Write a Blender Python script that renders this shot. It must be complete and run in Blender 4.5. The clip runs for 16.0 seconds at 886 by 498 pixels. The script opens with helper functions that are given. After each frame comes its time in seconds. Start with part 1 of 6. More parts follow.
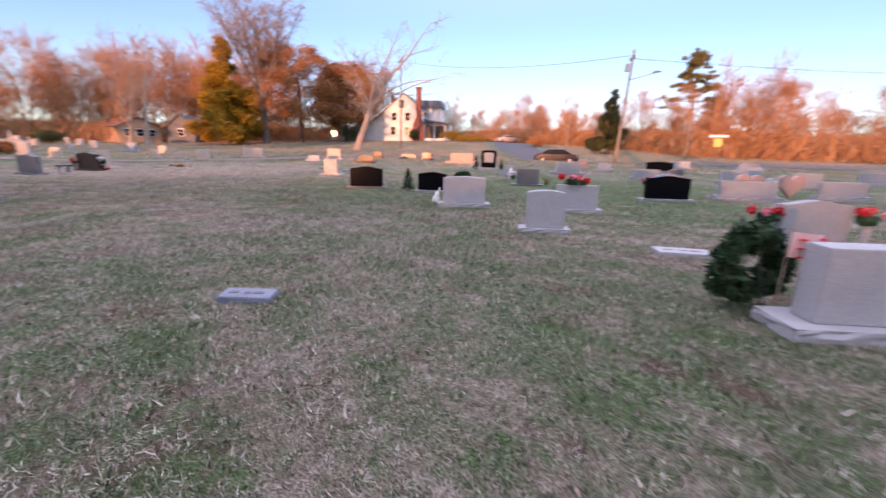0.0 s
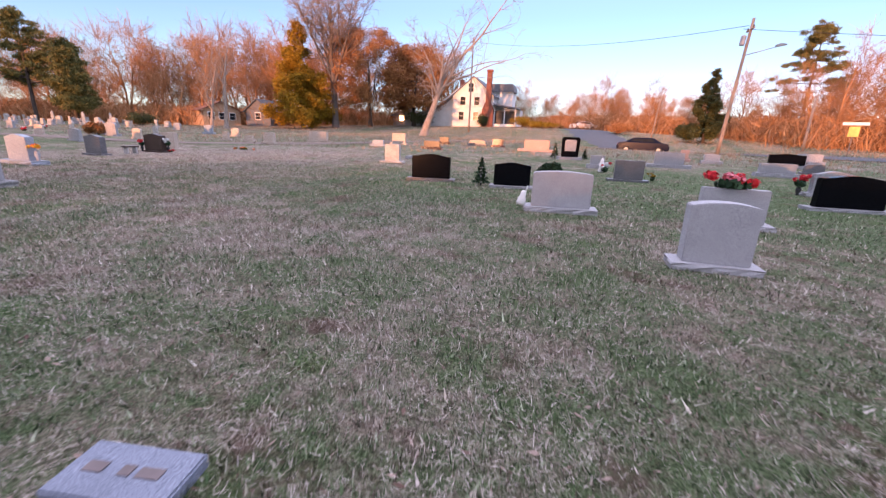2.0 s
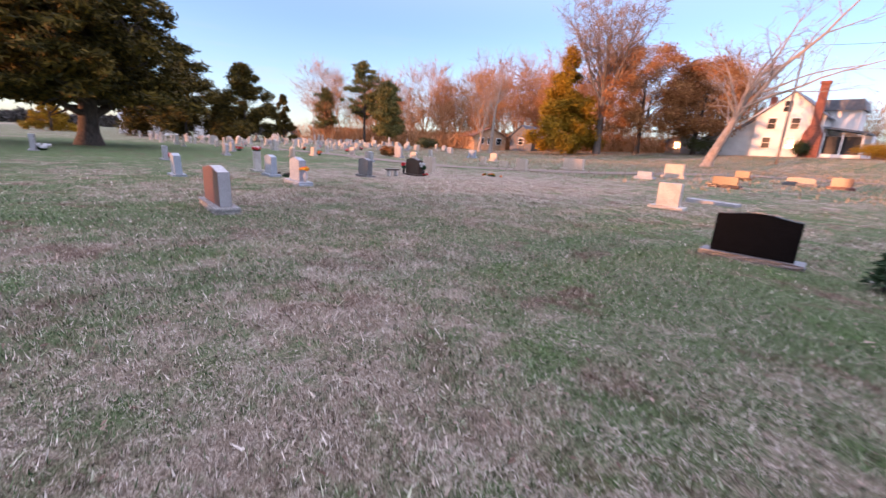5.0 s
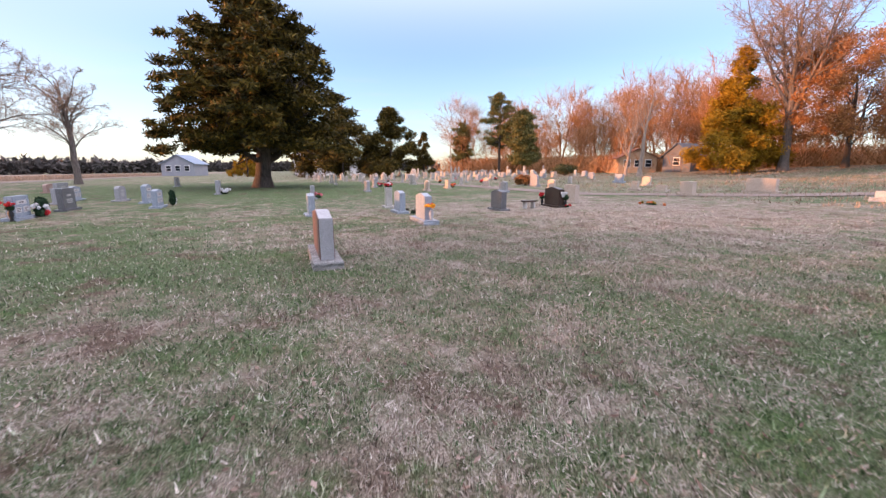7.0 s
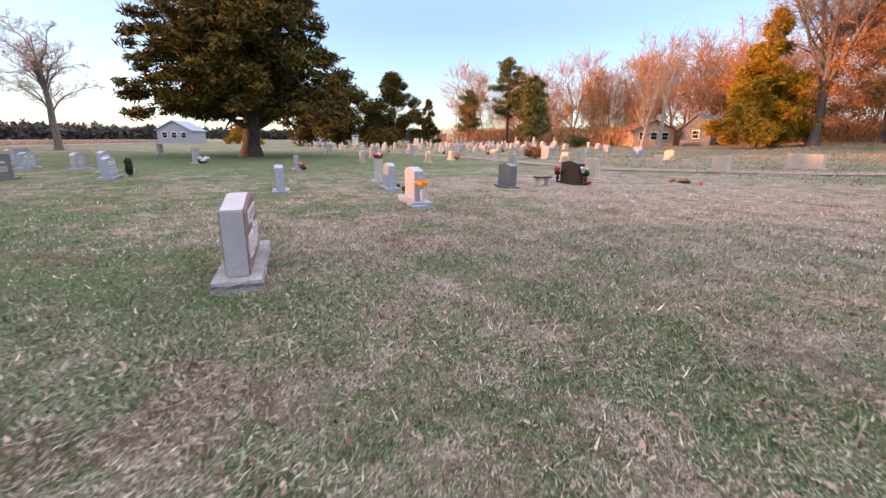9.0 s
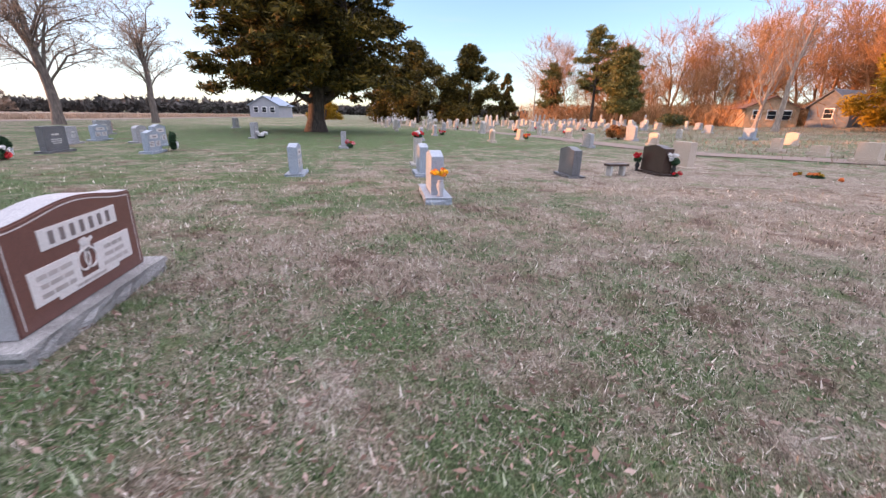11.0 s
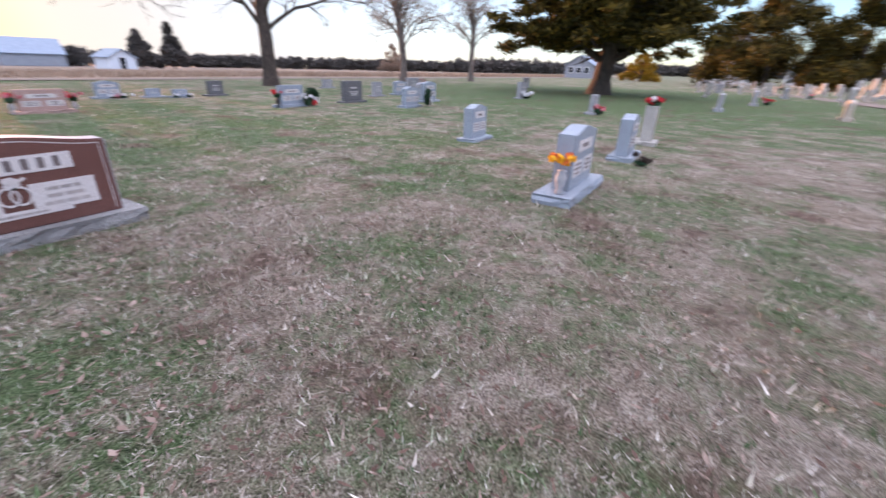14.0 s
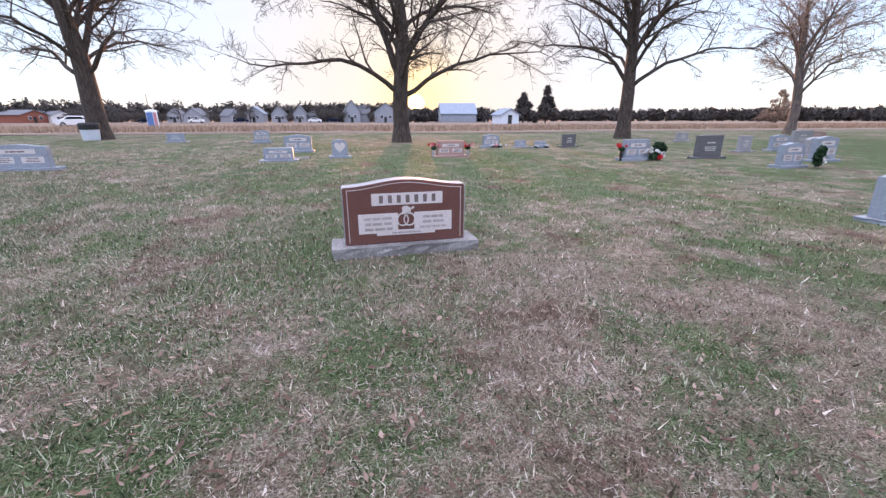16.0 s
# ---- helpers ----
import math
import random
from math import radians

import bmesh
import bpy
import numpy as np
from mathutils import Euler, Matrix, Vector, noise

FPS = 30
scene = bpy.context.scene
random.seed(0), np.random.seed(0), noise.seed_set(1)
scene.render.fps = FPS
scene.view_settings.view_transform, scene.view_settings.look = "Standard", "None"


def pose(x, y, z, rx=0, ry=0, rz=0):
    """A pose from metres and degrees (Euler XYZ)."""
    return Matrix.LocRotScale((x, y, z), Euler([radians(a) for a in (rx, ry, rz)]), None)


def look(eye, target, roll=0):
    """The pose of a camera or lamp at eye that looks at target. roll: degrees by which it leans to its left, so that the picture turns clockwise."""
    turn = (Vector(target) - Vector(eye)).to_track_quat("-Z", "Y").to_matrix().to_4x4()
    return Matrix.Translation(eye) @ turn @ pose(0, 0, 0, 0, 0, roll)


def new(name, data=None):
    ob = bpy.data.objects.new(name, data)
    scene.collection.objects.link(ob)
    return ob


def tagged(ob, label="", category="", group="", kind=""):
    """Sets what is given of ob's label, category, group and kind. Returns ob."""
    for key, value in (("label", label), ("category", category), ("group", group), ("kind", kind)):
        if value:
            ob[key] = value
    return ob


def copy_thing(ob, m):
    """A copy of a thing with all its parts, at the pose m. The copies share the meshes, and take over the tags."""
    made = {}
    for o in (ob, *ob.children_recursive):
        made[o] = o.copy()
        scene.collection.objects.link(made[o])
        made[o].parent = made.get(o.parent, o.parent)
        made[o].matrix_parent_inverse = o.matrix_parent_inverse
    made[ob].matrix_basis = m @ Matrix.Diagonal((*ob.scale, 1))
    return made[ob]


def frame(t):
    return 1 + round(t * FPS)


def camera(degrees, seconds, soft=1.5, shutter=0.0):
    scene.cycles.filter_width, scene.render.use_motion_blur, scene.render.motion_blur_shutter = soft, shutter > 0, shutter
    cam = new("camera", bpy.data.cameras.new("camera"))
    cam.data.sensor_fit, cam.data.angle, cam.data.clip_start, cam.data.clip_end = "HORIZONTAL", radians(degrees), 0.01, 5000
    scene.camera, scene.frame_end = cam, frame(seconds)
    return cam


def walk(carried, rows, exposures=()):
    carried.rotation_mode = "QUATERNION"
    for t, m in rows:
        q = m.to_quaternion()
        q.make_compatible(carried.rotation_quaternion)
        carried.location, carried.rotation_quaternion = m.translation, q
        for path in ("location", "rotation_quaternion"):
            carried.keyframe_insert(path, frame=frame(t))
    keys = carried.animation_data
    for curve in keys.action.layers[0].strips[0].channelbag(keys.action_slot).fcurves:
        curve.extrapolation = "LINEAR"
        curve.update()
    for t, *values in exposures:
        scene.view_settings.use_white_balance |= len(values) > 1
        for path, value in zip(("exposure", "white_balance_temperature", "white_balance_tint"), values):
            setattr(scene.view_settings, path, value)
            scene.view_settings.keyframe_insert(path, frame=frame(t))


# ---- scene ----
cam = camera(94.4, 16.0, soft=1.4, shutter=0.35)
PATH = [
    (0, (0.631, -0.995, 1.278), (0.379, 0.93, 0.798), 1.5),
    (0.5, (0.465, -0.483, 1.269), (-0.142, 1.341, 0.717), 1.0),
    (1, (0.229, 0.086, 1.204), (-0.355, 1.898, 0.592), 1.6),
    (1.5, (0.07, 0.662, 1.194), (-0.47, 2.504, 0.633), 1.3),
    (2, (-0.086, 1.241, 1.207), (-0.621, 3.088, 0.658), 2.2),
    (2.5, (-0.263, 1.799, 1.208), (-0.801, 3.646, 0.66), 3.1),
    (3, (-0.47, 2.352, 1.193), (-1.132, 4.167, 0.676), 3.3),
    (3.5, (-0.765, 2.936, 1.286), (-1.598, 4.679, 0.765), 3.5),
    (4, (-1.012, 3.485, 1.261), (-2.063, 5.107, 0.746), 3.9),
    (4.5, (-1.39, 3.937, 1.305), (-2.683, 5.375, 0.796), 4.0),
    (5, (-1.843, 4.336, 1.34), (-3.329, 5.58, 0.847), 3.3),
    (5.2, (-2.029, 4.484, 1.356), (-3.588, 5.639, 0.872), 2.7),
    (7.3, (-4.033, 5.555, 1.343), (-5.874, 6.242, 0.97), 0.2),
    (7.5, (-4.244, 5.659, 1.369), (-6.087, 6.343, 1.003), 0.6),
    (8, (-4.765, 5.854, 1.337), (-6.635, 6.469, 0.982), 1.4),
    (8.5, (-5.214, 6.086, 1.297), (-7.086, 6.638, 0.862), 0.0),
    (9, (-5.703, 6.405, 1.283), (-7.516, 7.075, 0.771), 0.8),
    (9.5, (-6.185, 6.777, 1.267), (-8.045, 7.306, 0.756), 1.0),
    (9.7, (-6.317, 6.915, 1.293), (-8.187, 7.384, 0.762), 1.3),
    (11.8, (-7.86, 8.627, 1.272), (-9.739, 8.821, 0.614), 1.9),
    (12, (-7.985, 8.837, 1.254), (-9.875, 8.937, 0.609), 2.0),
    (12.5, (-8.35, 9.251, 1.261), (-10.214, 9.153, 0.544), 1.6),
    (13, (-8.774, 9.551, 1.252), (-10.586, 9.258, 0.457), 2.1),
    (13.5, (-9.106, 9.928, 1.233), (-10.845, 9.374, 0.415), 2.1),
    (14, (-9.33, 10.08, 1.283), (-10.901, 9.144, 0.474), 1.8),
    (14.5, (-9.47, 10.054, 1.364), (-10.553, 8.558, 0.596), -0.9),
    (15, (-9.517, 10.062, 1.39), (-10.109, 8.289, 0.68), -0.3),
    (15.5, (-9.548, 10.088, 1.385), (-10.029, 8.262, 0.726), 0.3),
    (16, (-9.519, 10.094, 1.375), (-9.985, 8.252, 0.751), 0.1),
]
walk(cam, [(t, look(eye, target, roll)) for t, eye, target, roll in PATH], exposures=[(0.0, 0.62, 6350, 23), (2.0, 0.64, 6300, 23), (3.5, 0.68, 6300, 22), (5.0, 0.75, 6300, 20), (7.5, 0.87, 6850, 15), (9.5, 0.95, 6950, 14), (12.0, 0.92, 6450, 13), (13.5, 0.92, 6350, 13), (16.0, 0.90, 6350, 14)])

# ---- world and sun ----
SUN_EL, SUN_AZ = 1.4, 190.65   # degrees above the horizon; clockwise from +y
sun_dir = Vector((math.sin(radians(SUN_AZ)) * math.cos(radians(SUN_EL)),
                  math.cos(radians(SUN_AZ)) * math.cos(radians(SUN_EL)), math.sin(radians(SUN_EL))))


def make_world():
    w = bpy.data.worlds.new("dusk_sky")
    scene.world = w
    w.use_nodes = True
    nt = w.node_tree
    nt.nodes.clear()
    N, L = nt.nodes.new, nt.links.new
    sky = N("ShaderNodeTexSky")
    sky.sky_type = "NISHITA"
    sky.sun_disc = False
    sky.sun_elevation, sky.sun_rotation = radians(26.0), radians(SUN_AZ)
    sky.air_density, sky.dust_density, sky.ozone_density = 1.0, 0.7, 3.0
    # thin cloud bars low in the sky
    tc, mp = N("ShaderNodeTexCoord"), N("ShaderNodeMapping")
    mp.inputs["Scale"].default_value = (2.0, 2.0, 16.0)
    no = N("ShaderNodeTexNoise")
    no.inputs["Scale"].default_value, no.inputs["Detail"].default_value = 2.2, 6.0
    L(tc.outputs["Generated"], mp.inputs["Vector"]), L(mp.outputs["Vector"], no.inputs["Vector"])
    rp = N("ShaderNodeValToRGB")
    rp.color_ramp.elements[0].position, rp.color_ramp.elements[1].position = 0.52, 0.72
    L(no.outputs["Fac"], rp.inputs["Fac"])
    sep = N("ShaderNodeSeparateXYZ")
    L(tc.outputs["Generated"], sep.inputs["Vector"])
    low = N("ShaderNodeMapRange")
    low.inputs["From Min"].default_value, low.inputs["From Max"].default_value = 0.25, 0.02
    L(sep.outputs["Z"], low.inputs["Value"])
    mul = N("ShaderNodeMath")
    mul.operation = "MULTIPLY"
    L(rp.outputs["Color"], mul.inputs[0]), L(low.outputs["Result"], mul.inputs[1])
    half = N("ShaderNodeMath")
    half.operation = "MULTIPLY"
    half.inputs[1].default_value = 0.5
    L(mul.outputs[0], half.inputs[0])
    mix = N("ShaderNodeMix")
    mix.data_type = "RGBA"
    mix.inputs["B"].default_value = (3.5, 3.3, 3.7, 1)
    L(half.outputs[0], mix.inputs["Factor"]), L(sky.outputs["Color"], mix.inputs["A"])
    # the bright blue-lavender vault overhead
    up = N("ShaderNodeMapRange")
    up.interpolation_type = "SMOOTHSTEP"
    up.inputs["From Min"].default_value, up.inputs["From Max"].default_value = 0.22, 0.75
    L(sep.outputs["Z"], up.inputs["Value"])
    vault = N("ShaderNodeMix")
    vault.data_type, vault.blend_type = "RGBA", "ADD"
    vault.inputs["B"].default_value = (8.7, 8.1, 9.0, 1)
    L(up.outputs["Result"], vault.inputs["Factor"]), L(mix.outputs["Result"], vault.inputs["A"])
    # the sun's own disc and its aureole
    dot = N("ShaderNodeVectorMath")
    dot.operation = "DOT_PRODUCT"
    dot.inputs[1].default_value = sun_dir
    L(tc.outputs["Generated"], dot.inputs[0])
    last = vault.outputs["Result"]
    for wide, power, colour in ((75, 1.2, (2.6, 2.75, 3.2)), (28, 1.6, (4.1, 3.6, 3.0)), (9, 2.2, (7.0, 4.7, 2.1)), (1.1, 0.8, (90.0, 58.0, 19.0))):
        near = N("ShaderNodeMapRange")
        near.inputs["From Min"].default_value, near.inputs["From Max"].default_value = math.cos(radians(wide)), 1.0
        L(dot.outputs["Value"], near.inputs["Value"])
        p = N("ShaderNodeMath")
        p.operation = "POWER"
        p.inputs[1].default_value = power
        L(near.outputs["Result"], p.inputs[0])
        glow = N("ShaderNodeMix")
        glow.data_type = "RGBA"
        glow.inputs["B"].default_value = (*colour, 1)
        L(p.outputs[0], glow.inputs["Factor"]), L(last, glow.inputs["A"])
        last = glow.outputs["Result"]
    bg, out = N("ShaderNodeBackground"), N("ShaderNodeOutputWorld")
    bg.inputs["Strength"].default_value = SKY
    L(last, bg.inputs["Color"]), L(bg.outputs["Background"], out.inputs["Surface"])


SKY = 0.15
make_world()
sun = new("sun", bpy.data.lights.new("sun", "SUN"))
sun.data.energy, sun.data.angle, sun.data.color = 5.0, radians(0.6), (1.0, 0.42, 0.18)
sun.matrix_world = look((0, 0, 50), Vector((0, 0, 50)) - sun_dir)

# ---- materials ----


def ramp_of(nt, fac, stops):
    r = nt.nodes.new("ShaderNodeValToRGB")
    e = r.color_ramp.elements
    while len(e) < len(stops):
        e.new(0.5)
    for k, (pos, col) in enumerate(stops):
        e[k].position, e[k].color = pos, (*col, 1)
    nt.links.new(fac, r.inputs["Fac"])
    return r.outputs["Color"]


def noise_of(nt, vec, scale, detail=4.0, rough=0.55):
    n = nt.nodes.new("ShaderNodeTexNoise")
    n.inputs["Scale"].default_value, n.inputs["Detail"].default_value, n.inputs["Roughness"].default_value = scale, detail, rough
    nt.links.new(vec, n.inputs["Vector"])
    return n.outputs["Fac"]


def mixed(nt, fac, a, b, blend="MIX"):
    m = nt.nodes.new("ShaderNodeMix")
    m.data_type, m.blend_type = "RGBA", blend
    for sock, v in ((m.inputs["Factor"], fac), (m.inputs["A"], a), (m.inputs["B"], b)):
        if isinstance(v, (int, float)):
            sock.default_value = v
        elif isinstance(v, tuple):
            sock.default_value = (*v, 1)
        else:
            nt.links.new(v, sock)
    return m.outputs["Result"]


def bumped(nt, bs, height, strength, dist=0.01):
    b = nt.nodes.new("ShaderNodeBump")
    b.inputs["Strength"].default_value, b.inputs["Distance"].default_value = strength, dist
    nt.links.new(height, b.inputs["Height"])
    nt.links.new(b.outputs["Normal"], bs.inputs["Normal"])


def begin(name, rough=0.8, metal=0.0, coords="Object"):
    m = bpy.data.materials.new(name)
    m.use_nodes = True
    nt = m.node_tree
    bs = nt.nodes["Principled BSDF"]
    bs.inputs["Roughness"].default_value, bs.inputs["Metallic"].default_value = rough, metal
    if coords == "Position":
        vec = nt.nodes.new("ShaderNodeNewGeometry").outputs["Position"]
    else:
        vec = nt.nodes.new("ShaderNodeTexCoord").outputs[coords]
    return m, nt, bs, vec


def granite(name, dark, mid, light, rough=0.45, stain=0.25, spec=0.35, grain=0.12):
    """Speckled stone: crystals at 3 mm, faint clouds, weather streaks."""
    m, nt, bs, vec = begin(name, rough, coords="Position")
    fine = ramp_of(nt, noise_of(nt, vec, 220, 2, 0.7), [(0.36, dark), (0.5, mid), (0.64, light)])
    cloud = noise_of(nt, vec, 3.5, 5)
    col = mixed(nt, ramp_of(nt, cloud, [(0.45, (0, 0, 0)), (0.75, (stain, stain, stain))]), fine, tuple(c * 0.55 for c in mid))
    nt.links.new(col, bs.inputs["Base Color"])
    bs.inputs["Specular IOR Level"].default_value = spec
    bumped(nt, bs, noise_of(nt, vec, 160, 3), grain, 0.003)
    return m


def plain(name, col, rough=0.7, metal=0.0, var=0.18, scale=6.0, bump=0.1, grain=60.0):
    m, nt, bs, vec = begin(name, rough, metal, coords="Position")
    a = tuple(max(0.0, c * (1 - var)) for c in col)
    b = tuple(min(1.0, c * (1 + var)) for c in col)
    nt.links.new(ramp_of(nt, noise_of(nt, vec, scale, 6), [(0.3, a), (0.7, b)]), bs.inputs["Base Color"])
    bumped(nt, bs, noise_of(nt, vec, grain, 4), bump, 0.01)
    return m


def foliage(name, stops, rough=0.75, trans=0.0, per_island=True):
    """Leaves or twigs: each island takes a shade of its own."""
    m, nt, bs, vec = begin(name, rough, coords="Position")
    g = nt.nodes.new("ShaderNodeNewGeometry")
    a = nt.nodes.new("ShaderNodeMath")
    a.operation = "MULTIPLY_ADD"
    a.inputs[1].default_value = 0.55
    nt.links.new(g.outputs["Random Per Island"], a.inputs[0])
    s = nt.nodes.new("ShaderNodeMath")
    s.operation = "MULTIPLY"
    s.inputs[1].default_value = 0.45
    nt.links.new(noise_of(nt, vec, 0.6, 3), s.inputs[0])
    nt.links.new(s.outputs[0], a.inputs[2])
    nt.links.new(ramp_of(nt, a.outputs[0], stops), bs.inputs["Base Color"])
    bs.inputs["Specular IOR Level"].default_value = 0.2
    return m


def bark(name, a, b, c):
    m, nt, bs, vec = begin(name, 0.9, coords="Position")
    mp = nt.nodes.new("ShaderNodeMapping")
    mp.inputs["Scale"].default_value = (1, 1, 0.18)
    nt.links.new(vec, mp.inputs["Vector"])
    n = noise_of(nt, mp.outputs["Vector"], 14, 6, 0.65)
    nt.links.new(ramp_of(nt, n, [(0.3, a), (0.5, b), (0.72, c)]), bs.inputs["Base Color"])
    bumped(nt, bs, n, 0.8, 0.04)
    return m


def lushness(nt, vec):
    """Where the turf runs green (high) or dry (low), from patches at three sizes and a few broad areas."""
    big = noise_of(nt, vec, 0.30, 3, 0.55)
    med = noise_of(nt, vec, 1.6, 5, 0.65)
    small = noise_of(nt, vec, 8.0, 5, 0.7)
    k = mixed(nt, 0.26, mixed(nt, 0.6, big, med), small)
    flat = nt.nodes.new("ShaderNodeVectorMath")
    flat.operation = "MULTIPLY"
    flat.inputs[1].default_value = (1, 1, 0)
    nt.links.new(vec, flat.inputs[0])
    for cx, cy, r, amount in ((-3.4, 9.0, 3.4, 0.10), (-38.0, 5.0, 17.0, 0.16), (-13.0, -2.0, 7.0, 0.05), (-15.0, 17.0, 9.0, -0.14), (-3.4, 6.6, 1.9, -0.045), (-11.3, 7.6, 1.7, -0.07),
                              (4.0, 14.0, 8.0, 0.08), (-1.0, 3.5, 2.8, 0.03), (1.6, 1.4, 2.2, 0.06), (-5.9, 8.7, 1.1, 0.12), (-10.1, 2.8, 2.2, 0.08), (-5.0, 5.75, 0.9, -0.09), (-7.2, 5.8, 0.9, -0.07),
                              (-2.65, 6.4, 0.7, 0.09), (-7.3, 8.5, 0.8, 0.09), (-9.3, 5.6, 0.9, 0.09), (-9.75, 7.9, 0.55, 0.09), (-8.6, 8.4, 0.5, 0.10), (-11.5, 8.2, 0.7, 0.09), (-10.6, 8.1, 0.5, -0.09)):
        d = nt.nodes.new("ShaderNodeVectorMath")
        d.operation = "DISTANCE"
        d.inputs[1].default_value = (cx, cy, 0)
        nt.links.new(flat.outputs[0], d.inputs[0])
        m = nt.nodes.new("ShaderNodeMapRange")
        m.interpolation_type = "SMOOTHSTEP"
        m.inputs["From Min"].default_value, m.inputs["From Max"].default_value = r * 1.2, 0.0
        m.inputs["To Min"].default_value, m.inputs["To Max"].default_value = 0.0, amount
        nt.links.new(d.outputs["Value"], m.inputs["Value"])
        a = nt.nodes.new("ShaderNodeMath")
        nt.links.new(k, a.inputs[0]), nt.links.new(m.outputs["Result"], a.inputs[1])
        k = a.outputs[0]
    return ramp_of(nt, k, [(0.43, (0, 0, 0)), (0.55, (1, 1, 1))]), small


def litter(nt, vec):
    """Patches of brown leaf litter."""
    return ramp_of(nt, noise_of(nt, vec, 1.1, 6, 0.72), [(0.54, (0, 0, 0)), (0.64, (0.85, 0.85, 0.85))])


def moist(nt, vec):
    """Clumps of fresh green clover and moss."""
    return ramp_of(nt, noise_of(nt, vec, 1.25, 5, 0.66), [(0.565, (0, 0, 0)), (0.66, (0.62, 0.62, 0.62))])


def matted(nt, vec):
    """Small dark gaps where the soil shows between tufts."""
    return ramp_of(nt, noise_of(nt, vec, 11.0, 5, 0.72), [(0.50, (0, 0, 0)), (0.62, (0.36, 0.36, 0.36))])


def bleached(nt, vec):
    """Patches where the dead grass has bleached."""
    return ramp_of(nt, noise_of(nt, vec, 2.3, 5, 0.68), [(0.50, (0, 0, 0)), (0.60, (1, 1, 1))])


def make_turf():
    m, nt, bs, vec = begin("winter_turf", 0.95, coords="Position")
    lush, small = lushness(nt, vec)
    fine = noise_of(nt, vec, 85.0, 4, 0.8)
    straw = ramp_of(nt, fine, [(0.36, (0.046, 0.035, 0.025)), (0.5, (0.245, 0.196, 0.150)), (0.66, (0.57, 0.49, 0.40))])
    green = ramp_of(nt, fine, [(0.36, (0.015, 0.024, 0.010)), (0.5, (0.090, 0.132, 0.056)), (0.66, (0.255, 0.31, 0.175))])
    earth = ramp_of(nt, fine, [(0.3, (0.060, 0.038, 0.028)), (0.7, (0.23, 0.155, 0.12))])
    pale = ramp_of(nt, fine, [(0.34, (0.080, 0.062, 0.047)), (0.5, (0.32, 0.265, 0.212)), (0.66, (0.66, 0.585, 0.50))])
    dry = mixed(nt, bleached(nt, vec), straw, pale)
    fresh = ramp_of(nt, fine, [(0.34, (0.016, 0.034, 0.010)), (0.5, (0.068, 0.130, 0.036)), (0.7, (0.18, 0.27, 0.10))])
    nt.links.new(mixed(nt, matted(nt, vec), mixed(nt, moist(nt, vec), mixed(nt, litter(nt, vec), mixed(nt, lush, dry, green), earth), fresh), (0.030, 0.022, 0.017)), bs.inputs["Base Color"])
    bs.inputs["Specular IOR Level"].default_value = 0.1
    bumped(nt, bs, mixed(nt, 0.5, fine, small), 1.0, 0.05)
    return m


def make_blades():
    m, nt, bs, vec = begin("grass_blades", 0.85, coords="Position")
    lush, small = lushness(nt, vec)
    g = nt.nodes.new("ShaderNodeNewGeometry").outputs["Random Per Island"]
    def calc(op, a, b):
        n = nt.nodes.new("ShaderNodeMath")
        n.operation = op
        for k, v in enumerate((a, b)):
            if isinstance(v, float):
                n.inputs[k].default_value = v
            else:
                nt.links.new(v, n.inputs[k])
        return n.outputs[0]
    shade = calc("FRACT", calc("MULTIPLY", g, 17.3), 0.0)
    other = calc("FRACT", calc("MULTIPLY", g, 91.7), 0.0)
    chance = calc("ADD", calc("MULTIPLY", lush, 0.66), 0.14)
    pick = calc("LESS_THAN", other, chance)
    straw = ramp_of(nt, shade, [(0.0, (0.050, 0.036, 0.026)), (0.5, (0.255, 0.204, 0.158)), (0.8, (0.56, 0.485, 0.40)), (1.0, (0.85, 0.79, 0.70))])
    green = ramp_of(nt, shade, [(0.0, (0.018, 0.034, 0.014)), (0.45, (0.080, 0.132, 0.056)), (0.8, (0.21, 0.275, 0.15)), (1.0, (0.50, 0.54, 0.39))])
    brown = ramp_of(nt, shade, [(0.0, (0.05, 0.03, 0.022)), (0.7, (0.21, 0.135, 0.10)), (1.0, (0.62, 0.52, 0.45))])
    pale = ramp_of(nt, shade, [(0.0, (0.20, 0.15, 0.12)), (0.5, (0.46, 0.385, 0.33)), (1.0, (0.82, 0.75, 0.68))])
    dry = mixed(nt, bleached(nt, vec), straw, pale)
    fresh = ramp_of(nt, shade, [(0.0, (0.022, 0.062, 0.018)), (0.6, (0.085, 0.200, 0.058)), (1.0, (0.30, 0.43, 0.19))])
    nt.links.new(mixed(nt, 0.35, mixed(nt, moist(nt, vec), mixed(nt, litter(nt, vec), mixed(nt, pick, dry, green), brown), fresh), mixed(nt, matted(nt, vec), mixed(nt, moist(nt, vec), mixed(nt, litter(nt, vec), mixed(nt, pick, dry, green), brown), fresh), (0.040, 0.030, 0.023))), bs.inputs["Base Color"])
    bs.inputs["Specular IOR Level"].default_value = 0.15
    return m


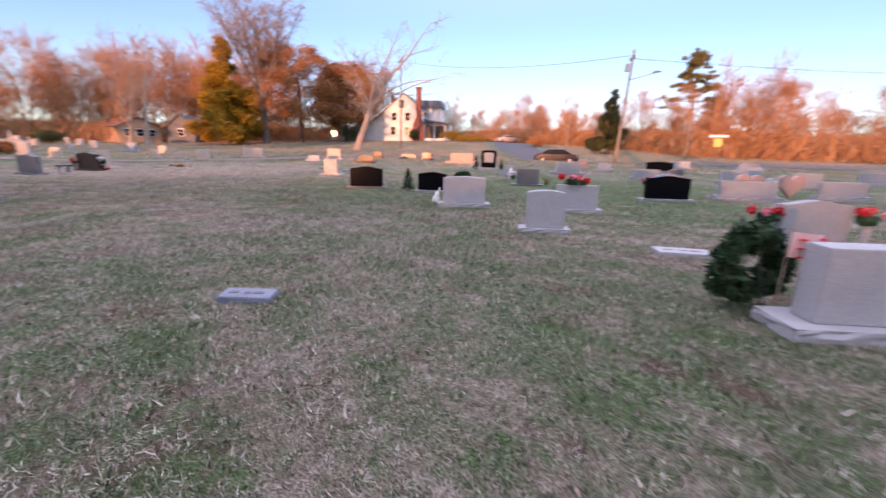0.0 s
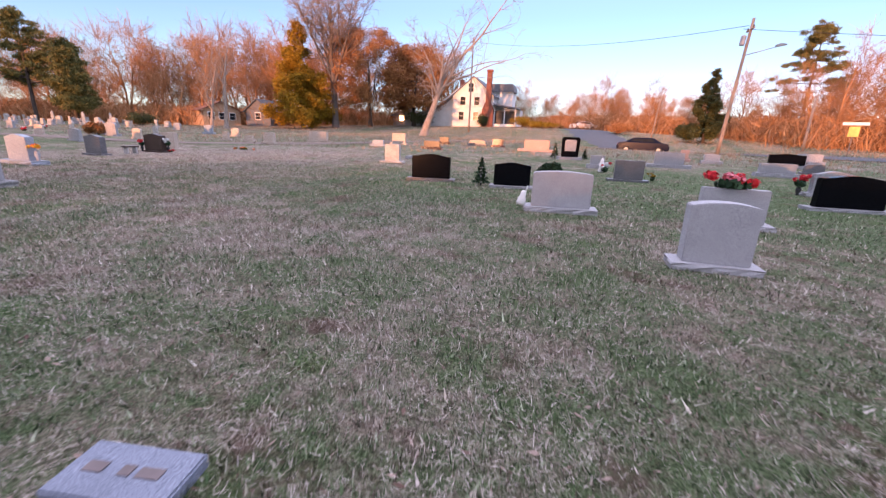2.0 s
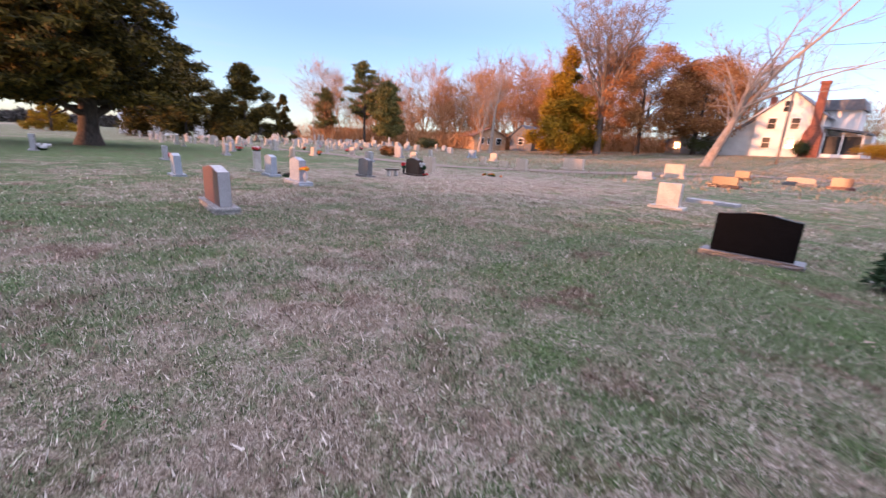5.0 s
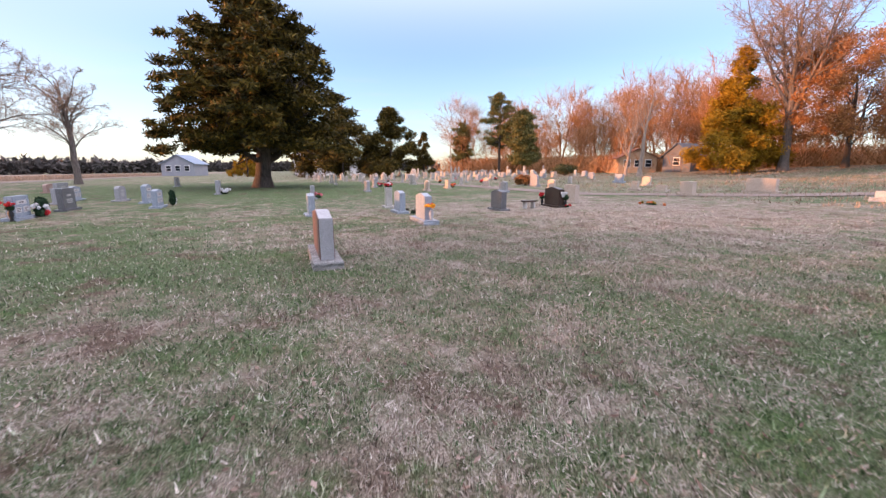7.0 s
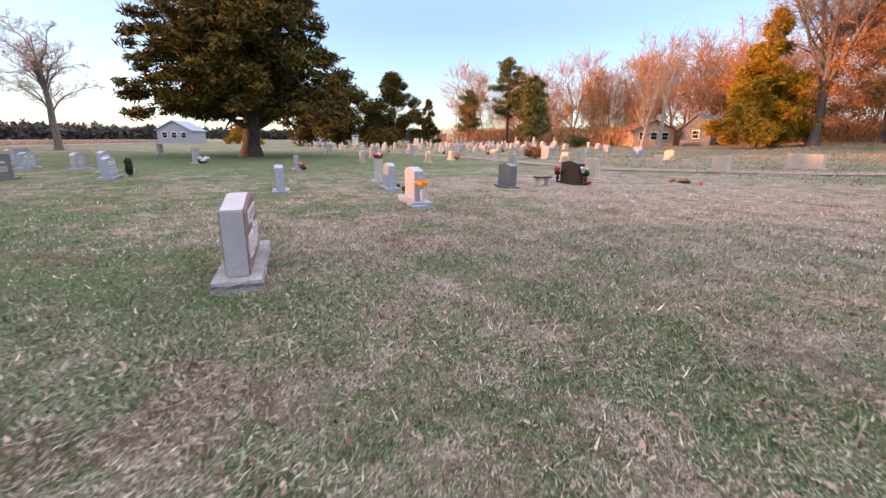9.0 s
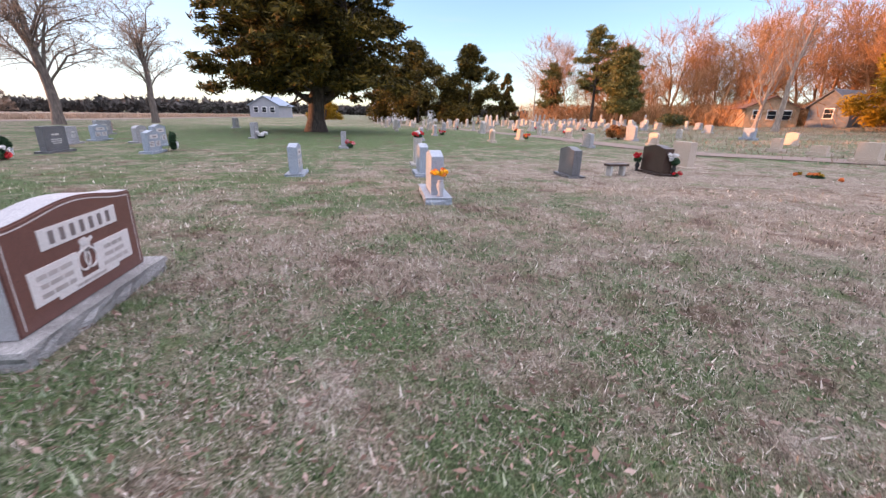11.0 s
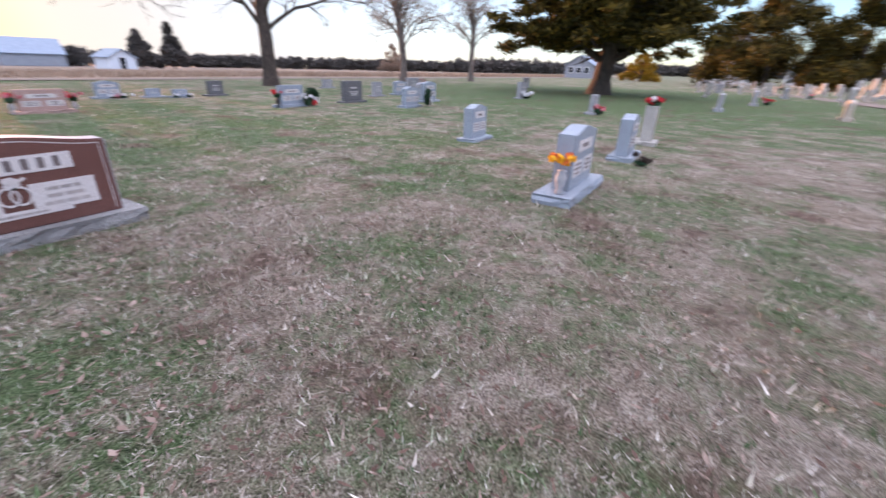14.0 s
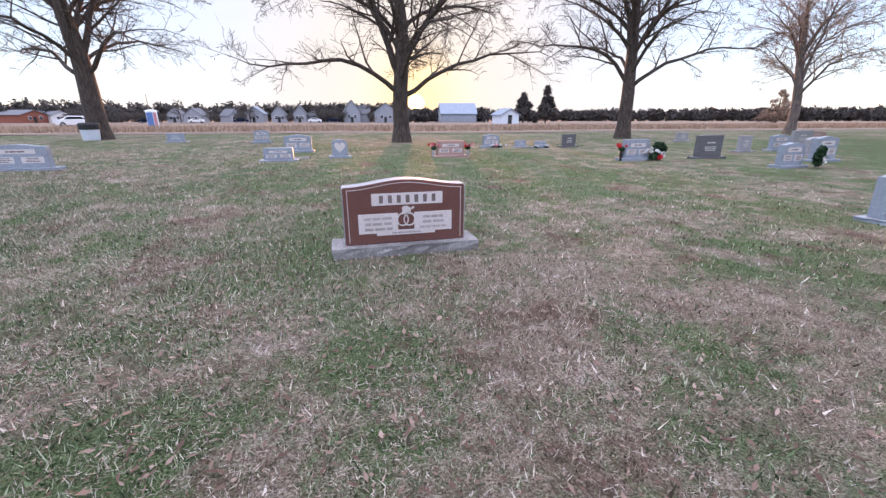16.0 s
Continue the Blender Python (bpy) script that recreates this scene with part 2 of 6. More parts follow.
TURF, BLADES = make_turf(), make_blades()
FIELD = plain("dry_field_grass", (0.23, 0.165, 0.118), 0.95, var=0.3, scale=0.8, bump=0.9, grain=9)
GRAVEL = plain("pale_gravel", (0.20, 0.150, 0.122), 0.95, var=0.25, scale=2.0, bump=0.6, grain=40)
ASPHALT = plain("asphalt", (0.075, 0.078, 0.085), 0.9, var=0.25, scale=3.0, bump=0.4, grain=60)
GREY = granite("grey_granite", (0.14, 0.14, 0.15), (0.30, 0.30, 0.31), (0.46, 0.46, 0.47), 0.6)
PALE = granite("pale_granite", (0.20, 0.195, 0.205), (0.37, 0.365, 0.375), (0.52, 0.515, 0.52), 0.7)
BLUE = granite("blue_grey_granite", (0.12, 0.14, 0.17), (0.27, 0.31, 0.36), (0.46, 0.50, 0.55))
SLATE = granite("weathered_blue_granite", (0.07, 0.08, 0.11), (0.17, 0.195, 0.25), (0.30, 0.33, 0.39), 0.6, 0.5)
DARKG = granite("dark_grey_granite", (0.05, 0.05, 0.055), (0.12, 0.12, 0.125), (0.22, 0.22, 0.23), 0.35)
BLACK = granite("polished_black_granite", (0.0015, 0.0016, 0.002), (0.003, 0.0034, 0.0044), (0.010, 0.011, 0.014), 0.12, 0.1, 0.04, 0.0)
BROWN = granite("mahogany_granite", (0.018, 0.011, 0.009), (0.048, 0.029, 0.023), (0.10, 0.064, 0.052), 0.3)
ROSE = granite("rose_red_granite", (0.060, 0.028, 0.023), (0.138, 0.062, 0.051), (0.23, 0.12, 0.10), 0.3)
MARBLE = granite("weathered_marble", (0.24, 0.225, 0.20), (0.42, 0.395, 0.36), (0.58, 0.555, 0.51), 0.8, 0.7)
TAN = granite("tan_granite", (0.28, 0.22, 0.17), (0.46, 0.38, 0.31), (0.62, 0.54, 0.46), 0.6)
PINKG = granite("pink_granite", (0.22, 0.13, 0.11), (0.40, 0.26, 0.22), (0.56, 0.42, 0.38), 0.5)
ROUGH = granite("rough_pitched_granite", (0.05, 0.05, 0.05), (0.22, 0.215, 0.21), (0.55, 0.54, 0.53), 0.9, 0.9)
FROST = granite("frosted_panel_stone", (0.44, 0.40, 0.38), (0.60, 0.56, 0.54), (0.72, 0.69, 0.67), 0.85, 0.15)
CUT = plain("cut_lettering", (0.16, 0.13, 0.125), 0.9, var=0.2)
CUTM = plain("shallow_lettering", (0.36, 0.325, 0.305), 0.9, var=0.2)
CUTL = plain("light_lettering", (0.55, 0.53, 0.5), 0.9, var=0.15)
CONCRETE = plain("concrete", (0.42, 0.40, 0.38), 0.95, var=0.2, scale=8, bump=0.4)
BARK = bark("bark_grey_brown", (0.020, 0.015, 0.012), (0.060, 0.045, 0.036), (0.13, 0.10, 0.08))
BARKM = bark("bark_weathered_grey", (0.06, 0.05, 0.045), (0.14, 0.115, 0.10), (0.24, 0.205, 0.18))
BARKL = bark("bark_pale", (0.16, 0.12, 0.095), (0.30, 0.24, 0.20), (0.46, 0.39, 0.33))
TWIG = foliage("bare_twigs", [(0.2, (0.030, 0.022, 0.018)), (0.8, (0.095, 0.070, 0.056))])
# twigs pushed to orange: some of the low sun's glow is in this colour
TWIGO = foliage("sun_tinted_twigs", [(0.2, (0.18, 0.080, 0.034)), (0.5, (0.38, 0.185, 0.080)), (0.85, (0.53, 0.30, 0.15))])
TWIGP = foliage("pale_twigs", [(0.2, (0.17, 0.115, 0.085)), (0.8, (0.38, 0.28, 0.21))])
OAKLEAF = foliage("dry_oak_leaves", [(0.2, (0.17, 0.070, 0.028)), (0.5, (0.33, 0.145, 0.052)), (0.85, (0.44, 0.22, 0.085))])
CEDAR = foliage("cedar_foliage", [(0.15, (0.013, 0.014, 0.004)), (0.5, (0.062, 0.048, 0.008)), (0.85, (0.19, 0.125, 0.018))])
YELLOW = foliage("olive_evergreen", [(0.15, (0.11, 0.070, 0.006)), (0.5, (0.27, 0.160, 0.010)), (0.85, (0.40, 0.24, 0.017))])
PINE = foliage("pine_needles", [(0.15, (0.045, 0.052, 0.016)), (0.5, (0.115, 0.115, 0.034)), (0.85, (0.22, 0.18, 0.055))])
SHRUB = foliage("green_shrub", [(0.15, (0.020, 0.028, 0.010)), (0.5, (0.050, 0.062, 0.022)), (0.85, (0.10, 0.10, 0.035))])
FARWOOD = foliage("far_woods", [(0.15, (0.058, 0.052, 0.049)), (0.5, (0.082, 0.073, 0.067)), (0.85, (0.12, 0.104, 0.09))])
WREATHG = foliage("wreath_green", [(0.1, (0.008, 0.022, 0.010)), (0.6, (0.025, 0.060, 0.028)), (0.95, (0.07, 0.12, 0.06))])
THATCH = foliage("dead_stems", [(0.1, (0.10, 0.074, 0.056)), (0.4, (0.30, 0.255, 0.21)), (0.75, (0.62, 0.56, 0.49)), (0.95, (0.86, 0.82, 0.76))])
SEDGE = foliage("dry_sedge", [(0.1, (0.17, 0.115, 0.078)), (0.55, (0.34, 0.25, 0.18)), (0.95, (0.52, 0.41, 0.31))])
LEAF = foliage("fallen_leaves", [(0.1, (0.060, 0.034, 0.026)), (0.5, (0.12, 0.075, 0.056)), (0.95, (0.46, 0.36, 0.30))])
RED = foliage("red_petals", [(0.1, (0.30, 0.008, 0.012)), (0.6, (0.60, 0.025, 0.035)), (0.95, (0.72, 0.10, 0.10))], 0.6)
PINK = foliage("pink_petals", [(0.1, (0.50, 0.08, 0.14)), (0.6, (0.66, 0.20, 0.24)), (0.95, (0.78, 0.55, 0.55))], 0.6)
GOLD = foliage("golden_petals", [(0.1, (0.60, 0.22, 0.01)), (0.6, (0.80, 0.40, 0.015)), (0.95, (0.85, 0.52, 0.05))], 0.6)
ORANGE = foliage("orange_petals", [(0.1, (0.48, 0.09, 0.02)), (0.8, (0.72, 0.20, 0.05))], 0.6)
WHITEP = foliage("white_petals", [(0.1, (0.58, 0.58, 0.60)), (0.8, (0.78, 0.77, 0.76))], 0.6)
WHITE = plain("white_paint", (0.74, 0.74, 0.73), 0.6, var=0.07, scale=2, bump=0.15, grain=25)
# white walls greyed down: the shade on them is put into the colour
SHADEWALL = plain("far_shaded_white_wall", (0.30, 0.31, 0.34), 0.8, var=0.08, scale=1)
SIDING = plain("white_clapboard", (0.66, 0.65, 0.63), 0.7, var=0.10, scale=1.2, bump=0.2, grain=18)
BRICK = plain("red_brick", (0.24, 0.085, 0.055), 0.9, var=0.3, scale=5, bump=0.5, grain=25)
# brick lightened to cream, with the evening sunlight put into the wall colour
LITBRICK = plain("brick_sunlit_tint", (0.46, 0.31, 0.20), 0.9, var=0.25, scale=5, bump=0.5, grain=25)
SHINGLE = plain("grey_shingles", (0.14, 0.145, 0.16), 0.9, var=0.25, scale=3, bump=0.5, grain=20)
ROOFR = plain("rusty_brown_shingles", (0.20, 0.085, 0.05), 0.9, var=0.25, scale=3, bump=0.5, grain=20)
ROOFB = plain("blue_grey_metal_roof", (0.22, 0.27, 0.34), 0.45, 0.3, var=0.15, scale=2)
GLASS = plain("window_glass_dark", (0.02, 0.024, 0.03), 0.08, var=0.3, bump=0.02)
GLASS.node_tree.nodes["Principled BSDF"].inputs["Specular IOR Level"].default_value = 0.08
WOODP = bark("weathered_pole_wood", (0.13, 0.095, 0.07), (0.24, 0.18, 0.14), (0.36, 0.29, 0.24))
STEEL = plain("galvanised_steel", (0.34, 0.35, 0.36), 0.45, 0.8, var=0.15)
DARKM = plain("dark_metal", (0.03, 0.03, 0.032), 0.5, 0.4, var=0.2)
CARB = plain("dark_blue_car_paint", (0.006, 0.010, 0.026), 0.22, 0.0, var=0.1, bump=0.0)
CARB.node_tree.nodes["Principled BSDF"].inputs["Specular IOR Level"].default_value = 0.08
CARW = plain("white_car_paint", (0.70, 0.70, 0.70), 0.25, 0.0, var=0.05, bump=0.0)
TYRE = plain("tyre_rubber", (0.015, 0.015, 0.015), 0.9)
PLASTICB = plain("blue_plastic", (0.10, 0.19, 0.42), 0.5)
PLASTICW = plain("white_plastic", (0.62, 0.66, 0.72), 0.5, var=0.08)
PLASTICR = plain("faded_red_plastic", (0.50, 0.22, 0.24), 0.5)
LAMPG = plain("headlamp_glass", (0.55, 0.57, 0.6), 0.1, var=0.05)
TAIL = plain("tail_lamp_red", (0.35, 0.01, 0.012), 0.2, var=0.1)
STRIPE = plain("flag_cloth", (0.62, 0.42, 0.42), 0.85, var=0.15)

# ---- building helpers ----


def part(name, bm, material, parent=None, label="", smooth=False):
    """Links a bmesh as one mesh object under a thing or a part."""
    me = bpy.data.meshes.new(name)
    bm.to_mesh(me)
    bm.free()
    return part_me(name, me, material, parent, label, smooth)


def part_me(name, me, material, parent=None, label="", smooth=False):
    me.materials.append(material)
    if smooth:
        me.shade_smooth()
    ob = new(name, me)
    if parent:
        ob.parent = parent
    if label:
        ob["label"] = label
    return ob


def thing(name, label, category, x, y, z=0.0, rz=0.0, group="", kind=""):
    e = new(name)
    e.empty_display_size = 0.2
    e.matrix_world = pose(x, y, z, 0, 0, rz)
    return tagged(e, label, category, group, kind)


def add_box(bm, cx, cy, cz, sx, sy, sz, bevel=0.0):
    """A box with its base at cz."""
    r = bmesh.ops.create_cube(bm, size=1.0)
    bmesh.ops.scale(bm, vec=(sx, sy, sz), verts=r["verts"])
    bmesh.ops.translate(bm, vec=(cx, cy, cz + sz / 2), verts=r["verts"])
    if bevel:
        es = list({e for v in r["verts"] for e in v.link_edges})
        bmesh.ops.bevel(bm, geom=es, offset=bevel, segments=1, affect="EDGES")
    return bm


def box(cx, cy, cz, sx, sy, sz, bevel=0.0):
    return add_box(bmesh.new(), cx, cy, cz, sx, sy, sz, bevel)


def add_lathe(bm, prof, n=12, cx=0.0, cy=0.0):
    """A turned shape from (radius, z) pairs."""
    rings = []
    for r, z in prof:
        rings.append([bm.verts.new((cx + max(r, 1e-4) * math.cos(2 * math.pi * k / n), cy + max(r, 1e-4) * math.sin(2 * math.pi * k / n), z)) for k in range(n)])
    for a, b in zip(rings, rings[1:]):
        for k in range(n):
            bm.faces.new((a[k], a[(k + 1) % n], b[(k + 1) % n], b[k]))
    bm.faces.new(list(reversed(rings[0])))
    bm.faces.new(rings[-1])
    return bm


def lathe(prof, n=12, cx=0.0, cy=0.0):
    return add_lathe(bmesh.new(), prof, n, cx, cy)


def add_prism(bm, outline, y0, y1):
    """Closed outline of (x, z) pairs, pushed from y0 to y1."""
    a = [bm.verts.new((x, y0, z)) for x, z in outline]
    b = [bm.verts.new((x, y1, z)) for x, z in outline]
    n = len(outline)
    bm.faces.new(a)
    bm.faces.new(list(reversed(b)))
    for k in range(n):
        bm.faces.new((a[(k + 1) % n], a[k], b[k], b[(k + 1) % n]))
    bmesh.ops.recalc_face_normals(bm, faces=bm.faces[:])
    return bm


def prism(outline, y0, y1, bevel=0.0):
    bm = add_prism(bmesh.new(), outline, y0, y1)
    if bevel:
        es = [e for e in bm.edges if e.calc_face_angle(0) > 0.5]
        bmesh.ops.bevel(bm, geom=es, offset=bevel, segments=2, affect="EDGES")
    return bm


def mesh_np(name, verts, faces):
    """A mesh from arrays: verts (n, 3), faces (m, 3) or (m, 4)."""
    me = bpy.data.meshes.new(name)
    k = faces.shape[1]
    me.vertices.add(len(verts))
    me.vertices.foreach_set("co", np.ascontiguousarray(verts, dtype=np.float32).ravel())
    me.loops.add(faces.size)
    me.loops.foreach_set("vertex_index", np.ascontiguousarray(faces, dtype=np.int32).ravel())
    me.polygons.add(len(faces))
    me.polygons.foreach_set("loop_start", np.arange(0, faces.size, k, dtype=np.int32))
    me.update(calc_edges=True)
    me.validate()
    return me


def smooth01(v):
    v = np.clip(v, 0, 1)
    return v * v * (3 - 2 * v)


def ground_z(x, y):
    """Height of the ground: level near the graves, rising to the house, falling to the far field."""
    x, y = np.asarray(x, float), np.asarray(y, float)
    return (0.6 * smooth01((y - 18) / 30) + 1.9 * smooth01((y - 48) / 28) * np.exp(-((x + 8) / 45) ** 2)
            - 0.7 * np.exp(-((x - 7) / 9) ** 2 - ((y - 46) / 6) ** 2) - 0.012 * np.clip(-y - 26, 0, 400)
            - (0.05 + 0.08 * smooth01((y - 7) / 5)) * smooth01((-x - 9) / 9) * (1 - smooth01((-x - 24) / 14)))


def gz(x, y):
    return float(ground_z(x, y))


def stuff(ob):
    ob["kind"] = "stuff"
    return ob

# ---- ground ----


def graded(lo, hi, near, step, far_step):
    """Grid lines, close together near the graves and wide apart far off."""
    out, v = [0.0], 0.0
    while v < hi:
        v += step if v < near else min(far_step, step + (v - near) * 0.12)
        out.append(v)
    v = 0.0
    while v > lo:
        v -= step if -v < near else min(far_step, step + (-v - near) * 0.12)
        out.append(v)
    return np.array(sorted(out))


def build_ground():
    gx, gy = graded(-2500, 2500, 40, 0.9, 200) - 6.0, graded(-2500, 2500, 40, 0.9, 200) + 6.0
    X, Y = np.meshgrid(gx, gy)
    Z = ground_z(X, Y)
    near = np.hypot(X + 5, Y - 6) < 40
    wav = 0.012 * np.sin(X * 1.7 + 0.6 * Y) * np.sin(Y * 1.3 - 0.4 * X) + 0.010 * np.sin(X * 4.1 + 1.0) * np.sin(Y * 3.7)
    Z = Z + np.where(near, wav - 0.012, 0)
    nx, ny = len(gx), len(gy)
    idx = np.arange(nx * ny).reshape(ny, nx)
    F = np.stack([idx[:-1, :-1], idx[:-1, 1:], idx[1:, 1:], idx[1:, :-1]], -1).reshape(-1, 4)
    me = mesh_np("ground", np.stack([X, Y, Z], -1).reshape(-1, 3), F)
    me.materials.append(TURF)
    me.materials.append(FIELD)
    cy = (Y[:-1, :-1] + Y[1:, 1:]).ravel() / 2
    cx = (X[:-1, :-1] + X[1:, 1:]).ravel() / 2
    field = (cy < -27 - 0.06 * cx) & (cx > -260)
    me.polygons.foreach_set("material_index", field.astype(np.int32))
    me.shade_smooth()
    ob = new("ground", me)
    tagged(ob, "winter cemetery turf of straw and green patches", "ground", kind="structure")


def strip(name, mat, pts, width, lift, label, cat):
    """A lane laid along a line of points, a little above the ground."""
    P = []
    for (x0, y0), (x1, y1) in zip(pts, pts[1:]):
        n = max(2, int(math.hypot(x1 - x0, y1 - y0) / 1.2))
        P += [(x0 + (x1 - x0) * k / n, y0 + (y1 - y0) * k / n) for k in range(n)]
    P = np.array(P + [pts[-1]], float)
    d = np.gradient(P, axis=0)
    d /= np.linalg.norm(d, axis=1)[:, None]
    nrm = np.stack([-d[:, 1], d[:, 0]], 1)
    rng = np.random.RandomState(7)
    cols = []
    for k in (-0.5, -0.18, 0.18, 0.5):
        q = P + nrm * (k * width + (rng.rand(len(P), 1) - 0.5) * 0.12 * width * (abs(k) > 0.4))
        cols.append(np.c_[q, ground_z(q[:, 0], q[:, 1]) + lift])
    V = np.stack(cols, 1).reshape(-1, 3)
    n = len(P)
    idx = np.arange(n * 4).reshape(n, 4)
    F = np.stack([idx[:-1, :-1], idx[1:, :-1], idx[1:, 1:], idx[:-1, 1:]], -1).reshape(-1, 4)
    ob = new(name, mesh_np(name, V, F))
    ob.data.materials.append(mat)
    return tagged(ob, label, cat, kind="structure")


build_ground()
strip("lane", GRAVEL, [(-75, 8), (-50, 16.5), (-24, 22.5), (-17, 29.5), (-12, 37), (0, 44)], 1.9, 0.02, "pale gravel lane through the cemetery", "lane")
strip("track", GRAVEL, [(70, -30), (20, -25.5), (-10, -24.2), (-45, -22), (-90, -20), (-140, -14)], 2.2, 0.03, "worn gravel track along the field edge", "track")
strip("road", ASPHALT, [(1.0, 80), (3.5, 58), (7.5, 44), (14, 38.5), (26, 38.0), (60, 43), (140, 60)], 6.0, 0.03, "grey asphalt road past the cemetery", "road")
strip("road", ASPHALT, [(160, -96), (60, -112), (-20, -126), (-120, -135)], 7.0, 0.05, "grey asphalt road before the far houses", "road")

# ---- grass blades and leaves near the walk ----
WAY = [(0.6, -0.9), (0.1, 0.7), (-0.5, 2.4), (-1.4, 3.9), (-4.0, 5.6), (-6.2, 6.8), (-7.9, 8.6), (-9.1, 9.9), (-9.5, 10.1)]


def turf_points(n, spread, rng, forward=0.0):
    """Points scattered beside the way."""
    W = np.array(WAY)
    L = np.r_[0, np.cumsum(np.linalg.norm(np.diff(W, axis=0), axis=1))]
    s = rng.rand(n) * L[-1]
    P = np.stack([np.interp(s, L, W[:, 0]), np.interp(s, L, W[:, 1])], 1)
    a = rng.rand(n) * 2 * math.pi
    r = spread * np.sqrt(rng.rand(n))
    return P + np.stack([np.cos(a), np.sin(a)], 1) * r[:, None]


def build_grass():
    rng = np.random.RandomState(3)
    counts = (270000, 150000, 60000)
    P = np.concatenate([turf_points(c, r, rng) for c, r in zip(counts, (4.2, 9.0, 16.0))])
    n = len(P)
    far = np.repeat([0, 1, 2], counts)
    # tufts: pull blades towards small centres
    c = np.floor(P / 0.11)
    h = np.sin(c[:, 0] * 127.1 + c[:, 1] * 311.7) * 43758.5453
    h2 = np.sin(c[:, 0] * 269.5 + c[:, 1] * 183.3) * 43758.5453
    centre = (c + np.stack([h - np.floor(h), h2 - np.floor(h2)], 1)) * 0.11
    P = P + (centre - P) * (0.5 * rng.rand(n))[:, None]
    hgt = (0.012 + 0.026 * rng.rand(n) ** 1.5) * np.array([1.0, 1.1, 1.25])[far]
    wid = (0.0016 + 0.0014 * rng.rand(n)) * np.array([1.0, 2.0, 3.6])[far]
    a = rng.rand(n) * 2 * math.pi
    lean = rng.rand(n) * 1.7
    la = rng.rand(n) * 2 * math.pi
    z = ground_z(P[:, 0], P[:, 1]) - 0.012
    base = np.c_[P, z]
    side = np.stack([np.cos(a), np.sin(a), np.zeros(n)], 1) * wid[:, None]
    tip = base + np.stack([np.cos(la) * lean * hgt, np.sin(la) * lean * hgt, hgt + 0.012], 1)
    V = np.stack([base - side, base + side, tip], 1).reshape(-1, 3)
    F = np.arange(3 * n).reshape(n, 3)
    ob = new("grass", mesh_np("grass", V, F))
    ob.data.materials.append(BLADES)
    tagged(ob, "short dormant grass, straw and grey-green blades", "grass", kind="stuff")


def build_far_grass():
    """Dry grass standing on the slope below the house, where the last sun catches it."""
    rng = np.random.RandomState(14)
    n = 70000
    y = 24 + 50 * rng.rand(n) ** 0.8
    P = np.stack([-55 + 95 * rng.rand(n), y], 1)
    P = P[np.abs(P[:, 0] - np.interp(P[:, 1], [24, 38.2, 44, 58, 80], [60, 14, 7.5, 3.5, 1])) > 4.2]
    n = len(P)
    b = np.c_[P, ground_z(P[:, 0], P[:, 1]) - 0.03]
    a = rng.rand(n) * math.pi
    h = 0.06 + 0.12 * rng.rand(n) ** 2
    side = np.stack([np.cos(a), np.sin(a), np.zeros(n)], 1) * (0.02 + 0.02 * rng.rand(n))[:, None]
    tip = b + np.c_[rng.randn(n, 2) * 0.05, h + 0.03]
    V = np.stack([b - side, b + side, tip], 1).reshape(-1, 3)
    ob = new("grass", mesh_np("grass", V, np.arange(3 * n).reshape(n, 3)))
    ob.data.materials.append(SEDGE)
    tagged(ob, "dry straw-coloured grass on the sunlit slope", "grass", kind="stuff")


def build_field_grass():
    """Tall dead grass at the near edge of the fallow field."""
    rng = np.random.RandomState(15)
    n = 46000
    x = -150 + 230 * rng.rand(n)
    y = -28.5 - 0.06 * x - 26 * rng.rand(n) ** 1.8
    b = np.stack([x, y, ground_z(x, y) - 0.03], 1)
    h = 0.22 + 0.30 * rng.rand(n)
    a = rng.rand(n) * math.pi
    side = np.stack([np.cos(a), np.sin(a), np.zeros(n)], 1) * (0.014 + 0.022 * rng.rand(n))[:, None]
    tip = b + np.c_[rng.randn(n, 2) * 0.14, h]
    V = np.stack([b - side, b + side, tip + side * 0.4, tip - side * 0.4], 1).reshape(-1, 3)
    ob = new("grass", mesh_np("grass", V, np.arange(4 * n).reshape(n, 4)))
    ob.data.materials.append(SEDGE)
    tagged(ob, "tall pale dead grass along the field edge", "grass", kind="stuff")


def build_leaves():
    rng = np.random.RandomState(5)
    n = 34000
    P = np.concatenate([np.stack([-9.8 + rng.randn(n // 2) * 2.6, 8.2 + rng.randn(n // 2) * 1.8], 1), turf_points(n - n // 2, 7.0, rng)])
    z = ground_z(P[:, 0], P[:, 1]) + 0.012 + 0.02 * rng.rand(n)
    a = rng.rand(n) * 2 * math.pi
    ln = 0.008 + 0.020 * rng.rand(n) ** 2
    ln[:n // 2] *= 1.15
    w = ln * (0.12 + 0.4 * rng.rand(n) ** 2)
    t = (rng.rand(n) - 0.5) * 0.9
    d = np.stack([np.cos(a), np.sin(a), t], 1) * ln[:, None]
    s = np.stack([-np.sin(a), np.cos(a), (rng.rand(n) - 0.5) * 0.8], 1) * w[:, None]
    C = np.c_[P, z]
    V = np.stack([C - d, C + s + d * 0.2, C + d, C - s + d * 0.2], 1).reshape(-1, 3)
    V[:, 2] = np.maximum(V[:, 2], ground_z(V[:, 0], V[:, 1]) + 0.004)
    ob = new("fallen_leaves", mesh_np("fallen_leaves", V, np.arange(4 * n).reshape(n, 4)))
    ob.data.materials.append(LEAF)
    tagged(ob, "small dry brown leaves scattered over the turf", "leaves", kind="stuff")


